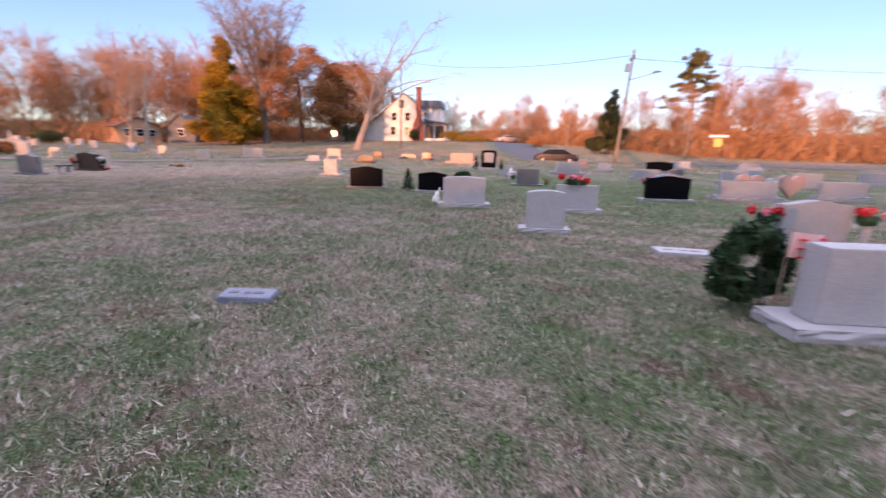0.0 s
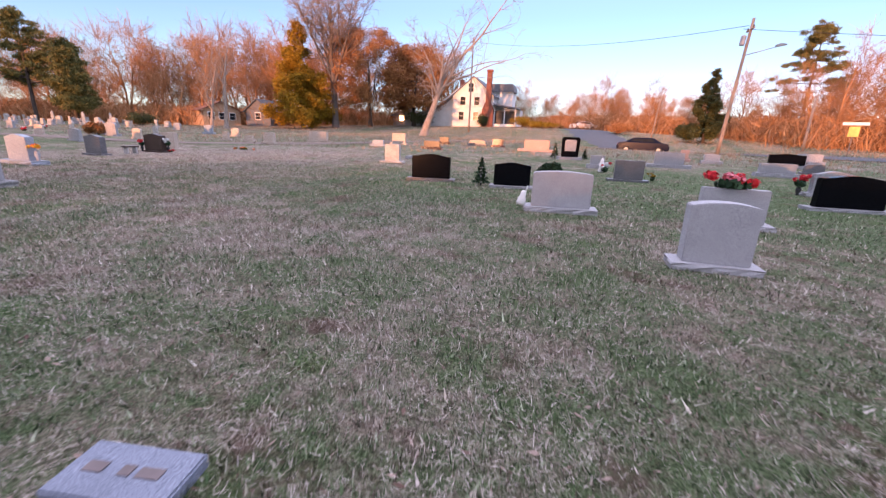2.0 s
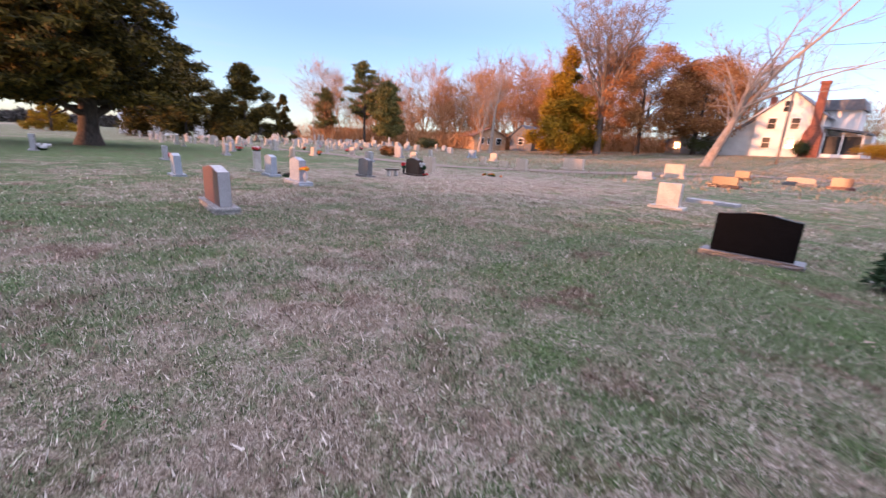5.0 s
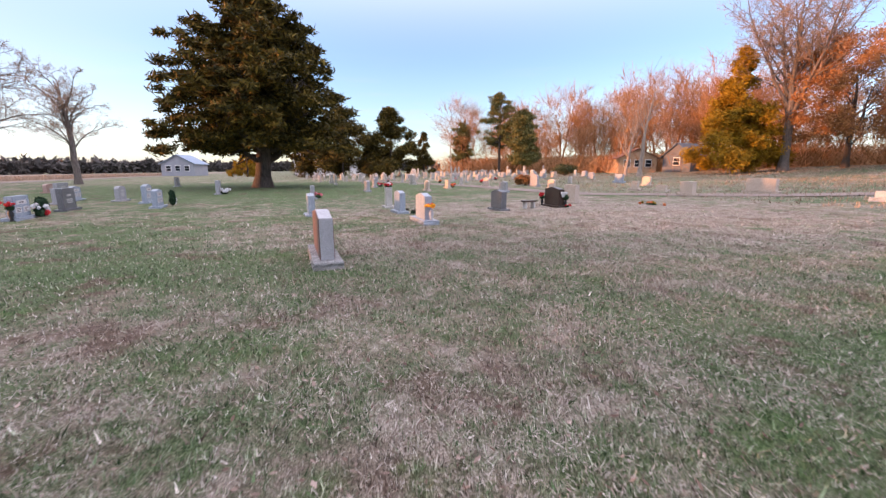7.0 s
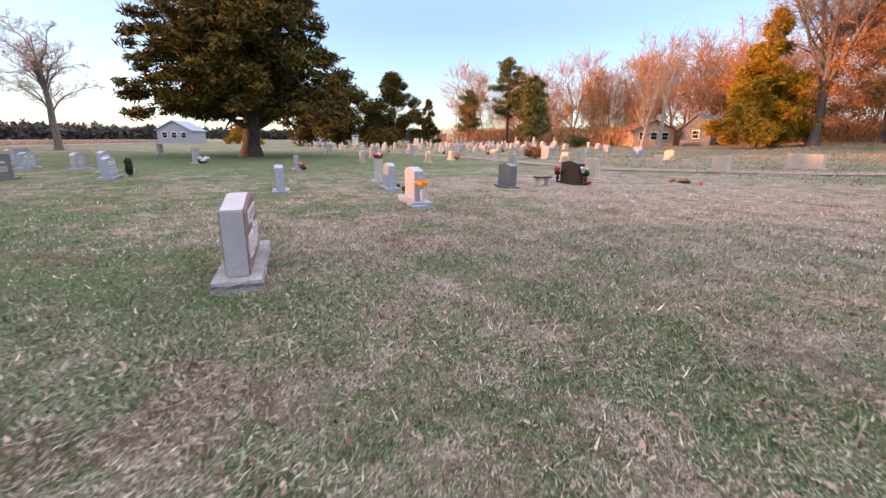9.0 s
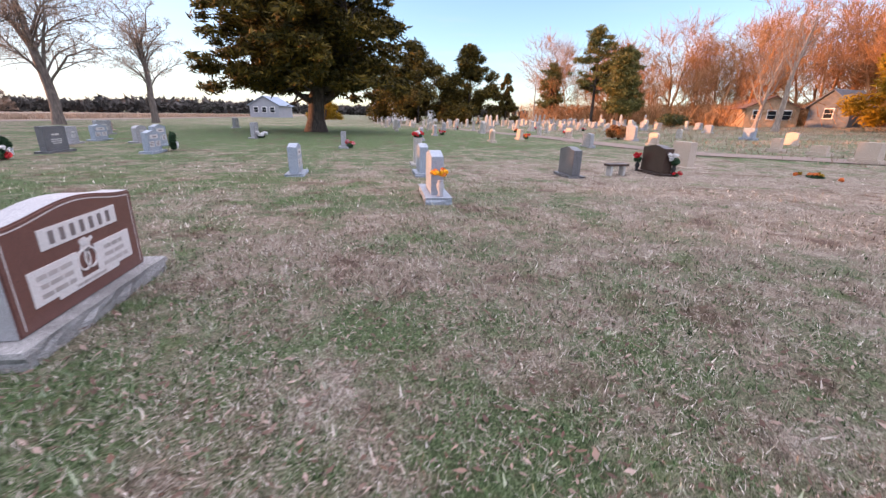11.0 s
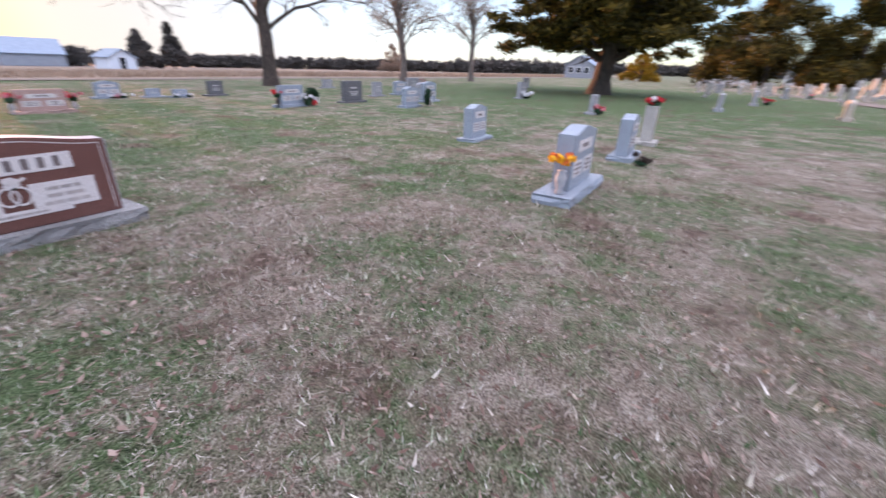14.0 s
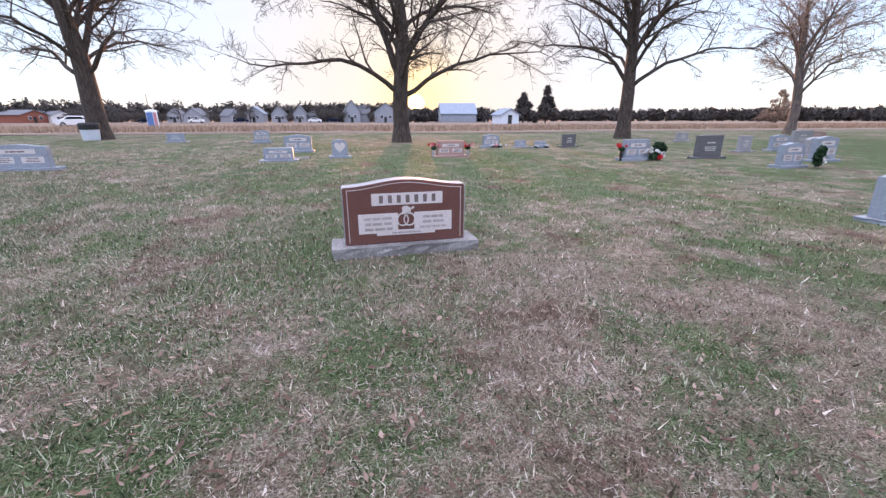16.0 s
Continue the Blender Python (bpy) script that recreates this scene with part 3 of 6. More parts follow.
def build_thatch():
    """Long dead stems lying criss-cross on the turf, each bent in the middle; thickest where the turf is dry."""
    rng = np.random.RandomState(8)
    counts = (340000, 110000)
    P = np.concatenate([turf_points(c, r, rng) for c, r in zip(counts, (3.8, 8.5))])
    k = np.repeat([1.0, 1.35], counts)
    # uneven cover: thin and thick patches
    w = sum(np.sin(P[:, 0] * f * math.cos(q) + P[:, 1] * f * math.sin(q) + p) for f, q, p in ((2.1, 0.4, 0.0), (3.3, 1.9, 1.0), (5.7, 2.8, 2.0), (8.9, 0.9, 4.0), (13.0, 2.2, 5.0)))
    keep = rng.rand(len(P)) < np.clip(0.55 + 0.22 * w, 0.12, 1.0)
    P, k = P[keep], k[keep]
    n = len(P)
    a = rng.rand(n) * 2 * math.pi
    ln = (0.008 + 0.026 * rng.rand(n) ** 1.8)
    z = ground_z(P[:, 0], P[:, 1]) + 0.003 + 0.020 * rng.rand(n)
    C = np.c_[P, z]
    bend = rng.randn(n) * 0.5
    d0 = np.stack([np.cos(a), np.sin(a), (rng.rand(n) - 0.7) * 0.5], 1) * ln[:, None]
    d1 = np.stack([np.cos(a + bend), np.sin(a + bend), (rng.rand(n) - 0.6) * 0.6], 1) * ln[:, None]
    w = np.stack([-np.sin(a), np.cos(a), (rng.rand(n) - 0.5)], 1) * ((0.0006 + 0.0009 * rng.rand(n)) * k)[:, None]
    V = np.stack([C - d0, C + w, C + d1, C - w], 1).reshape(-1, 3)
    ob = new("thatch", mesh_np("thatch", V, np.arange(4 * n).reshape(n, 4)))
    ob.data.materials.append(THATCH)
    tagged(ob, "pale dead grass stems lying on the turf", "grass", kind="stuff")


build_grass()
build_far_grass()
build_field_grass()
build_thatch()
build_leaves()

# ---- headstones ----


def outline(kind, w, h):
    """The face of a stone as (x, z) pairs, counter-clockwise from the foot."""
    hw = w / 2
    if kind == "serp":
        top = [(hw * math.cos(math.pi * k / 16), h * 0.90 + h * 0.10 * (0.5 - 0.5 * math.cos(2 * math.pi * k / 16))) for k in range(17)]
        top = [(hw - w * k / 16, z) for k, (_, z) in enumerate(top)]
    elif kind == "round":
        top = [(hw * math.cos(math.pi * k / 14), h * 0.80 + h * 0.20 * math.sin(math.pi * k / 14)) for k in range(15)]
    elif kind == "apex":
        top = [(hw, h * 0.86), (hw * 0.8, h * 0.88), (hw * 0.45, h * 0.955), (hw * 0.15, h), (-hw * 0.15, h), (-hw * 0.45, h * 0.955), (-hw * 0.8, h * 0.88), (-hw, h * 0.86)]
    elif kind == "low":
        top = [(hw * (1 - k / 6), h * (0.935 + 0.065 * math.sin(math.pi * k / 12) ** 0.8)) for k in range(13)]
    elif kind == "heart":
        pts = []
        for k in range(24):
            t = 2 * math.pi * k / 24
            pts.append((hw * math.sin(t) ** 3, h * (0.56 + (13 * math.cos(t) - 5 * math.cos(2 * t) - 2 * math.cos(3 * t) - math.cos(4 * t)) / 30)))
        return list(reversed(pts))
    elif kind == "ogee":
        top = [(hw, h * 0.84), (hw * 0.86, h * 0.86), (hw * 0.7, h * 0.93), (hw * 0.4, h * 0.99), (0, h), (-hw * 0.4, h * 0.99), (-hw * 0.7, h * 0.93), (-hw * 0.86, h * 0.86), (-hw, h * 0.84)]
    else:
        top = [(hw, h), (hw * 0.5, h * 1.004), (-hw * 0.5, h * 1.004), (-hw, h)]
    return [(-hw, 0.0), (hw, 0.0)] + top


def rough_base(w, d, h, rng):
    """A base stone with pitched, uneven sides."""
    bm = bmesh.new()
    nx, ny = max(4, int(w / 0.1)), max(2, int(d / 0.1))
    ring = [(-w / 2 + w * k / nx, -d / 2) for k in range(nx)] + [(w / 2, -d / 2 + d * k / ny) for k in range(ny)] + \
           [(w / 2 - w * k / nx, d / 2) for k in range(nx)] + [(-w / 2, d / 2 - d * k / ny) for k in range(ny)]
    levels = []
    for z, j in ((-0.06, 0.010), (h * 0.35, 0.020), (h * 0.72, 0.014), (h, 0.003)):
        levels.append([bm.verts.new((x * (1 + 0.0) + rng.uniform(-j, j), y + rng.uniform(-j, j), z)) for x, y in ring])
    n = len(ring)
    for a, b in zip(levels, levels[1:]):
        for k in range(n):
            bm.faces.new((a[k], a[(k + 1) % n], b[(k + 1) % n], b[k]))
    bm.faces.new(levels[-1])
    return bm


def bars(parent, cx, cz, w, h, y, rows, mat, seed=1, side=1):
    """Unreadable writing as plain bars standing 1.5 mm proud of the face."""
    r = random.Random(seed)
    bm = bmesh.new()
    rh = h / rows
    for k in range(rows):
        ww = w * r.uniform(0.55, 0.95)
        x, z = cx - ww / 2, cz + h / 2 - rh * (k + 0.75)
        while x < cx + ww / 2 - 0.01:
            l = min(r.uniform(0.5, 1.6) * rh * 1.6, cx + ww / 2 - x)
            add_box(bm, x + l / 2, y + side * 0.00075, z, l * 0.86, 0.0015, rh * 0.5)
            x += l
    return stuff(part("lettering", bm, mat, parent))


def headstone(kind, x, y, w, h, mat, label, d=0.18, bw=None, bh=0.14, bd=None, rz=0.0, panel=None, base_mat=None, name="headstone",
              group="", lean=0.0, seed=1, writing=True, letter=None):
    """A die on a rough base; the face looks to +y. w, h: the die with its base."""
    r = random.Random(seed + int(abs(x * 37 + y * 91)))
    t = thing(name, label, "gravestone", x, y, gz(x, y), rz + r.uniform(-1.5, 1.5), group)
    if lean:
        t.matrix_world = t.matrix_world @ pose(0, 0, 0, lean, lean * 0.4, 0)
    bw = bw or w + 0.26
    bd = bd or d + 0.2
    if bh > 0:
        part("base", rough_base(bw, bd, bh, r), base_mat or mat, t, "rough-edged granite base")
    dh = h - max(bh, 0.0)
    z0 = bh if bh > 0 else -0.05
    die = part("die", prism([(px, pz + z0) for px, pz in outline(kind, w, dh if bh > 0 else h + 0.05)], -d / 2, d / 2, 0.008), mat, t)
    if writing:
        f = d / 2
        if panel:
            p1 = part("panel", box(0, f + 0.002, z0 + dh * 0.60, w * 0.62, 0.006, dh * 0.19, 0.001), panel, die, "frosted inscription panel")
            bars(p1, 0, z0 + dh * 0.695, w * 0.5, dh * 0.13, f + 0.005, 1, letter or CUT, seed)
            for s in (-1, 1):
                p2 = part("panel", box(s * w * 0.24, f + 0.002, z0 + dh * 0.20, w * 0.36, 0.006, dh * 0.27, 0.001), panel, die, "frosted inscription panel")
                bars(p2, s * w * 0.24, z0 + dh * 0.335, w * 0.32, dh * 0.22, f + 0.005, 3, letter or CUT, seed + 3 + s)
        else:
            bars(die, 0, z0 + dh * 0.66, w * 0.6, dh * 0.14, f, 1, letter or CUTL, seed)
            bars(die, 0, z0 + dh * 0.38, w * 0.56, dh * 0.24, f, 3, letter or CUTL, seed + 5)
    return t


def name_stone():
    """The red double stone at the end of the walk, its face to +y."""
    x, y, w, h, d = -10.16, 5.905, 1.25, 0.755, 0.20
    t = thing("headstone", "polished rose-red granite double headstone on a rough grey base", "gravestone", x, y, gz(x, y))
    rng = random.Random(4)
    bh = 0.10
    part("base", rough_base(1.52, 0.40, bh, rng), ROUGH, t, "rough grey granite base with pale top")
    dh = h - bh
    die = part("die", prism([(px, pz + bh) for px, pz in outline("serp", w, dh)], -d / 2, d / 2, 0.010), ROSE, t)
    # pale strip along the top edge, coloured as the sky's reflected light
    part("cap", prism([(px * 0.994, pz + bh + 0.002) for px, pz in outline("serp", w, dh)[2:]] +
                      [(px * 0.994, pz + bh - 0.008) for px, pz in reversed(outline("serp", w, dh)[2:])], -d / 2 + 0.012, d / 2 - 0.012), PALE, t, "pale top strip, sky light put into its colour")
    for e in (-1, 1):
        part("end_face", box(e * (w / 2 + 0.001), 0, bh + 0.004, 0.012, d - 0.016, dh * 0.88, 0.003), GREY, die, "grey rock-pitched end face")
    f = d / 2
    # inlaid border line
    bm = bmesh.new()
    zs = [(px * 0.93, bh + (pz - dh) + dh * 0.955) for px, pz in outline("serp", w, dh)[2:]]
    for (x0, z0), (x1, z1) in zip(zs, zs[1:]):
        add_prism(bm, [(x0, z0), (x1, z1), (x1, z1 + 0.006), (x0, z0 + 0.006)], f - 0.002, f + 0.0015)
    for s in (-1, 1):
        add_box(bm, s * w * 0.465, f, bh + 0.03, 0.006, 0.003, dh * 0.82)
    part("border", bm, FROST, die, "thin frosted border line")
    p = part("panel", box(-0.02, f + 0.002, bh + dh * 0.615, 0.73, 0.006, 0.122, 0.001), FROST, die, "pale frosted name panel")
    # the name, as plain bars
    bm = bmesh.new()
    for k in range(7):
        add_box(bm, 0.25 - k * 0.09, f + 0.0058, bh + dh * 0.615 + 0.022, 0.040, 0.0016, 0.078)
    stuff(part("lettering", bm, CUT, p))
    for s in (-1, 1):
        q = part("panel", box(s * 0.285, f + 0.002, bh + dh * 0.175, 0.40, 0.006, 0.205, 0.001), FROST, die, "pale frosted date panel")
        bars(q, s * 0.285, bh + dh * 0.325, 0.34, 0.165, f + 0.005, 3, CUTM, 5 + s)
    q = part("panel", box(0, f + 0.0015, bh + dh * 0.135, 0.61, 0.005, 0.052, 0.001), FROST, die, "narrow frosted panel")
    bars(q, 0, bh + dh * 0.17, 0.42, 0.034, f + 0.004, 1, CUTM, 9)
    # emblem of a rose over two rings
    bm = bmesh.new()
    for s in (-1, 1):
        for k in range(20):
            a, b = 2 * math.pi * k / 20, 2 * math.pi * (k + 1) / 20
            q0 = [(s * 0.034 + R * math.cos(v), bh + dh * 0.29 + 0.058 + R * 1.15 * math.sin(v)) for R, v in ((0.062, a), (0.062, b), (0.050, b), (0.050, a))]
            add_prism(bm, q0, f - 0.001, f + 0.009)
    part("rings", bm, FROST, die, "two carved rings")
    bm = bmesh.new()
    for k in range(7):
        a = 2 * math.pi * k / 7
        R = 0.030 if k else 0.0
        cx, cz = R * math.cos(a), bh + dh * 0.525 + 0.8 * R * math.sin(a)
        add_prism(bm, [(cx + 0.026 * math.cos(v), cz + 0.024 * math.sin(v)) for v in (0, 0.9, 1.8, 2.7, 3.6, 4.5, 5.4)], f - 0.001, f + 0.007 + 0.002 * (k % 2))
    add_prism(bm, [(-0.04, bh + dh * 0.545), (-0.075, bh + dh * 0.585), (-0.09, bh + dh * 0.56), (-0.06, bh + dh * 0.53)], f - 0.001, f + 0.006)
    part("rose", bm, FROST, die, "carved rose")


name_stone()
headstone("low", 1.40, 5.76, 0.60, 0.66, PALE, "weathered pale grey headstone with a low peaked top", bw=0.80, bh=0.06, bd=0.34, d=0.20, writing=False)
headstone("flat", 2.32, 8.28, 0.86, 0.56, PALE, "plain pale grey headstone with flat top", bw=1.10, bh=0.06, writing=False)
headstone("low", -0.14, 8.31, 0.94, 0.66, PALE, "grey granite double headstone with low peaked top", bw=1.17, bh=0.08, bd=0.40, d=0.22, rz=5, writing=False)
headstone("serp", -3.41, 11.36, 0.98, 0.66, BLACK, "polished black granite headstone on a grey base", bw=1.21, bh=0.06, d=0.16, rz=6, base_mat=DARKG, writing=False)
headstone("serp", -1.31, 11.06, 0.84, 0.58, BLACK, "polished black granite headstone beside a small tinsel tree", bw=1.02, bh=0.05, d=0.16, rz=7, base_mat=GREY, writing=False)
headstone("serp", 5.25, 11.18, 1.16, 0.68, BLACK, "wide polished black granite headstone standing on winter turf", bw=1.44, bh=0.05, d=0.18, rz=4, base_mat=GREY, writing=False)
headstone("flat", 1.66, 14.58, 0.80, 0.60, DARKG, "dark grey granite headstone on a wide base", bw=1.15, bh=0.05, rz=4, writing=False)
headstone("flat", 4.24, 22.16, 1.20, 0.66, GREY, "low grey granite double headstone standing on winter turf", bw=1.8, writing=False)
headstone("flat", 1.07, 19.63, 0.56, 0.5, GREY, "small grey headstone with a white ornament", writing=False)
headstone("flat", -2.16, 29.53, 1.60, 0.72, PINKG, "wide low pink granite headstone standing on winter turf", d=0.3, bw=2.4, writing=False)
headstone("flat", 5.92, 26.91, 0.40, 0.62, PINKG, "narrow reddish headstone standing on winter turf", writing=False)
headstone("apex", 7.12, 26.41, 0.72, 0.5, PALE, "pale low headstone standing on winter turf", writing=False)
headstone("serp", 10.21, 25.88, 1.52, 0.68, BLACK, "wide black granite headstone standing on winter turf", base_mat=GREY, writing=False)
headstone("round", 10.10, 23.05, 0.72, 0.4, DARKG, "low rounded dark grey marker stone", bh=0.05, writing=False)
headstone("apex", 6.26, 13.83, 0.88, 0.62, GREY, "grey granite headstone with a red flower vase", bh=0.07, writing=False)
headstone("flat", 3.58, 2.30, 1.24, 0.66, PALE, "large pale grey granite headstone, flag and wreath beside it", bw=1.64, bh=0.09, bd=0.46, d=0.24, rz=5, writing=False)
headstone("serp", 5.06, 5.43, 0.96, 0.69, GREY, "grey granite headstone with red flower vases", bw=1.3, bh=0.07, rz=6, writing=False)
headstone("heart", 8.63, 13.59, 0.84, 0.72, PINKG, "reddish heart-shaped headstone, one of a pair", bh=0.0, d=0.18, group="pair of heart stones", writing=False)
headstone("heart", 10.03, 13.89, 0.84, 0.72, PINKG, "reddish heart-shaped headstone, one of a pair", bh=0.0, d=0.18, group="pair of heart stones", writing=False)
headstone("flat", 10.98, 13.08, 1.28, 0.56, GREY, "low grey granite double headstone standing on winter turf", writing=False)
headstone("flat", 7.73, 11.99, 1.50, 0.55, GREY, "low grey granite headstone on turf", writing=False)
headstone("flat", 13.5, 18.5, 1.12, 0.6, GREY, "grey granite headstone among others standing on winter turf", writing=False)
headstone("serp", 11.0, 19.2, 1.04, 0.62, GREY, "grey serpentine-top headstone standing on winter turf", writing=False)
headstone("flat", 7.6, 20.2, 1.20, 0.5, GREY, "long low grey headstone standing on winter turf", writing=False)
headstone("flat", 14.2, 24.0, 1.28, 0.6, BLUE, "blue-grey granite headstone standing on winter turf", writing=False)
headstone("serp", 16.6, 28.5, 1.20, 0.62, GREY, "grey granite headstone near the road", writing=False)
headstone("flat", 13.0, 30.0, 1.20, 0.55, PALE, "pale headstone near the road standing on winter turf", writing=False)
headstone("flat", 18.0, 21.0, 1.20, 0.6, GREY, "grey granite double headstone standing on winter turf", writing=False)
headstone("flat", -6.54, 16.12, 0.56, 0.68, MARBLE, "pale marble headstone on a broad step", bw=0.86, bh=0.07, bd=0.5, d=0.22, rz=6, writing=False)
headstone("flat", -8.47, 26.80, 1.04, 0.5, BROWN, "low brown granite headstone standing on winter turf", writing=False)
headstone("flat", -9.60, 33.33, 0.72, 0.5, BROWN, "small brown headstone by the lane", writing=False)
headstone("round", -6.77, 32.55, 1.20, 0.42, DARKG, "low dark rounded headstone standing on winter turf", writing=False)
headstone("flat", -5.16, 32.25, 0.80, 0.55, ROSE, "small red granite headstone standing on winter turf", writing=False)
headstone("flat", -12.22, 30.37, 1.04, 0.8, TAN, "sunlit tan headstone standing on winter turf", writing=False)
headstone("flat", -18.78, 29.99, 1.52, 0.8, TAN, "wide sunlit tan headstone standing on winter turf", d=0.3, writing=False)
headstone("flat", -19.98, 25.88, 0.76, 0.75, TAN, "sunlit tan block headstone standing on winter turf", d=0.3, writing=False)
headstone("flat", -12.72, 27.87, 0.80, 0.4, BLUE, "low blue-grey headstone standing on winter turf", writing=False)
headstone("flat", -22.95, 27.34, 0.70, 0.42, TAN, "small tan headstone standing on winter turf", writing=False)
headstone("flat", -24.87, 27.16, 0.50, 0.62, TAN, "narrow tan headstone standing on winter turf", writing=False)
headstone("flat", -31.94, 32.56, 0.90, 0.75, BLUE, "blue-grey headstone by the trees", writing=False)
headstone("round", -32.81, 24.56, 1.00, 0.95, GREY, "grey round-top headstone standing on winter turf", writing=False)
headstone("serp", -17.43, 12.89, 0.85, 0.74, DARKG, "dark grey granite headstone on a low base", bw=1.05, bh=0.05, d=0.22, rz=-2, letter=CUTL)
headstone("serp", -17.96, 15.76, 1.10, 0.78, BROWN, "brown mahogany granite headstone with white flowers", bw=1.3, bh=0.05, d=0.24, rz=-4)
headstone("flat", -19.40, 17.75, 0.80, 0.80, TAN, "sunlit tan headstone beside the brown one", bh=0.04, d=0.24)
headstone("serp", -14.29, 8.89, 0.86, 0.78, BLUE, "blue-grey granite headstone with a flower vase", bw=1.40, bh=0.10, bd=0.42, d=0.20, panel=FROST)
headstone("serp", -17.27, 9.02, 0.74, 0.73, BLUE, "blue-grey granite headstone behind a vase stone", bw=0.95, bh=0.07, d=0.20, panel=FROST)
headstone("flat", -19.29, 9.12, 0.34, 0.76, MARBLE, "slim pale marble stone with flowers on top", bh=0.06, d=0.22, writing=False)
headstone("serp", -17.08, 6.14, 0.64, 0.68, BLUE, "pale blue-grey headstone with a gently arched top", bw=0.84, bh=0.05, d=0.20, panel=FROST, lean=1.2)
headstone("flat", -25.01, 6.68, 0.62, 0.62, GREY, "small grey headstone with pink flowers", bh=0.06)
headstone("serp", -22.08, 0.91, 0.80, 0.68, BLUE, "blue-grey granite headstone with a wreath on a stand", bw=1.0, bh=0.06, panel=FROST)
headstone("serp", -24.83, -0.12, 0.95, 0.78, BLUE, "blue-grey granite headstone behind another", bh=0.06, panel=FROST)
headstone("flat", -21.95, -1.76, 1.05, 0.76, DARKG, "dark blue-grey headstone with a flat top", bw=1.3, bh=0.05, rz=4)
headstone("flat", -19.01, -1.73, 0.98, 0.66, BLUE, "blue-grey granite headstone with flowers and a wreath", bw=1.2, bh=0.08, panel=FROST, rz=4)
headstone("round", -26.57, -1.59, 0.85, 0.66, GREY, "grey round-top headstone standing on winter turf", bh=0.05)
headstone("flat", -25.42, -3.41, 0.55, 0.62, GREY, "narrow grey headstone standing on winter turf", bh=0.05)
headstone("serp", -27.45, -3.60, 0.90, 0.64, BLUE, "blue-grey headstone with panels standing on winter turf", bh=0.05, panel=FROST)
headstone("flat", -31.44, -5.63, 1.15, 0.68, GREY, "grey granite headstone standing on winter turf", bh=0.05)
headstone("flat", -30.41, 1.88, 0.90, 0.76, GREY, "grey headstone with dark flowers standing on winter turf", bh=0.05)
headstone("flat", -42.89, -2.69, 1.00, 0.74, GREY, "distant grey headstone standing on winter turf", bh=0.05)
headstone("round", -35.30, -7.69, 1.30, 0.52, PINKG, "low reddish rounded headstone standing on winter turf", bh=0.05)
headstone("flat", -28.31, -9.69, 0.70, 0.48, GREY, "small grey headstone standing on winter turf", bh=0.05)
headstone("serp", -1.69, -2.84, 1.34, 0.64, BLUE, "blue-grey granite double headstone with panels", bw=1.7, bh=0.06, panel=FROST)
headstone("flat", -1.61, -14.25, 0.78, 0.43, BLUE, "low blue-grey headstone far back", bh=0.04)
headstone("serp", -5.91, -12.84, 0.70, 0.62, BLUE, "blue-grey headstone with panels standing on winter turf", bw=0.95, bh=0.07, panel=FROST)
headstone("serp", -8.12, -6.76, 0.98, 0.64, BLUE, "blue-grey granite double headstone standing on winter turf", bw=1.15, bh=0.07, panel=FROST)
headstone("flat", -7.77, -3.75, 0.86, 0.38, BLUE, "low slanted blue-grey double marker", bh=0.03, d=0.26, panel=FROST)
headstone("round", -9.62, -4.38, 0.50, 0.58, BLUE, "small blue-grey headstone carved with a heart", bw=0.72, bh=0.05, writing=False)
headstone("flat", -13.30, -3.89, 0.95, 0.54, PINKG, "low reddish double headstone with flowers at both ends", bh=0.06, panel=FROST)
headstone("serp", -16.37, -8.13, 0.74, 0.56, BLUE, "blue-grey headstone with flowers along its foot", bw=1.0, bh=0.05, panel=FROST)
headstone("flat", -17.73, -7.89, 0.50, 0.30, BLUE, "small low blue-grey marker standing on winter turf", bh=0.04)
headstone("flat", -18.46, -7.40, 0.50, 0.28, BLUE, "small low blue-grey marker standing on winter turf", bh=0.04)
headstone("flat", -19.89, -7.39, 0.62, 0.57, DARKG, "dark grey headstone with a panel", bh=0.05)


def flat_marker(x, y, w, d, h, mat, label, rz=0.0):
    t = thing("grave_marker", label, "gravestone", x, y, gz(x, y), rz)
    stone = part("stone", prism([(-w / 2, -0.04), (w / 2, -0.04), (w / 2, h * 0.75), (-w / 2, h)], -d / 2, d / 2, 0.008), mat, t)
    bm = bmesh.new()
    for cx, l in ((-0.16, 0.10), (0.0, 0.06), (0.12, 0.12)):
        add_box(bm, cx * w / 0.6, 0.0, h * 0.885 - h * 0.25 * cx / 0.6, l * w / 0.6, 0.045, 0.004)
    stuff(part("lettering", bm, CUT, stone))


flat_marker(-1.42, 2.04, 0.43, 0.24, 0.05, SLATE, "small blue-grey granite marker low in the turf", 11)
flat_marker(3.10, 4.66, 0.72, 0.34, 0.04, PALE, "pale flat marker set in the turf")
flat_marker(-6.42, 19.12, 1.4, 0.5, 0.10, GREY, "long low grey marker slab")
flat_marker(-8.37, -4.40, 0.5, 0.16, 0.03, PALE, "pale flush strip marker in the turf")


def monument():
    t = thing("monument", "black granite memorial with an arched grey niche", "gravestone", -0.05, 24.2, gz(-0.05, 24.2))
    part("base", box(0, 0, -0.05, 1.3, 0.5, 0.17, 0.01), GREY, t)
    o = [(-0.42, 0.12), (0.42, 0.12), (0.46, 1.02), (0.38, 1.12), (-0.38, 1.12), (-0.46, 1.02)]
    part("frame", prism(o, -0.15, 0.15, 0.01), BLACK, t)
    part("inset", prism([(-0.27, 0.42), (0.27, 0.42), (0.29, 0.92), (0.22, 0.99), (-0.22, 0.99), (-0.29, 0.92)], -0.17, 0.17, 0.005), GREY, t, "smooth grey inset")


monument()


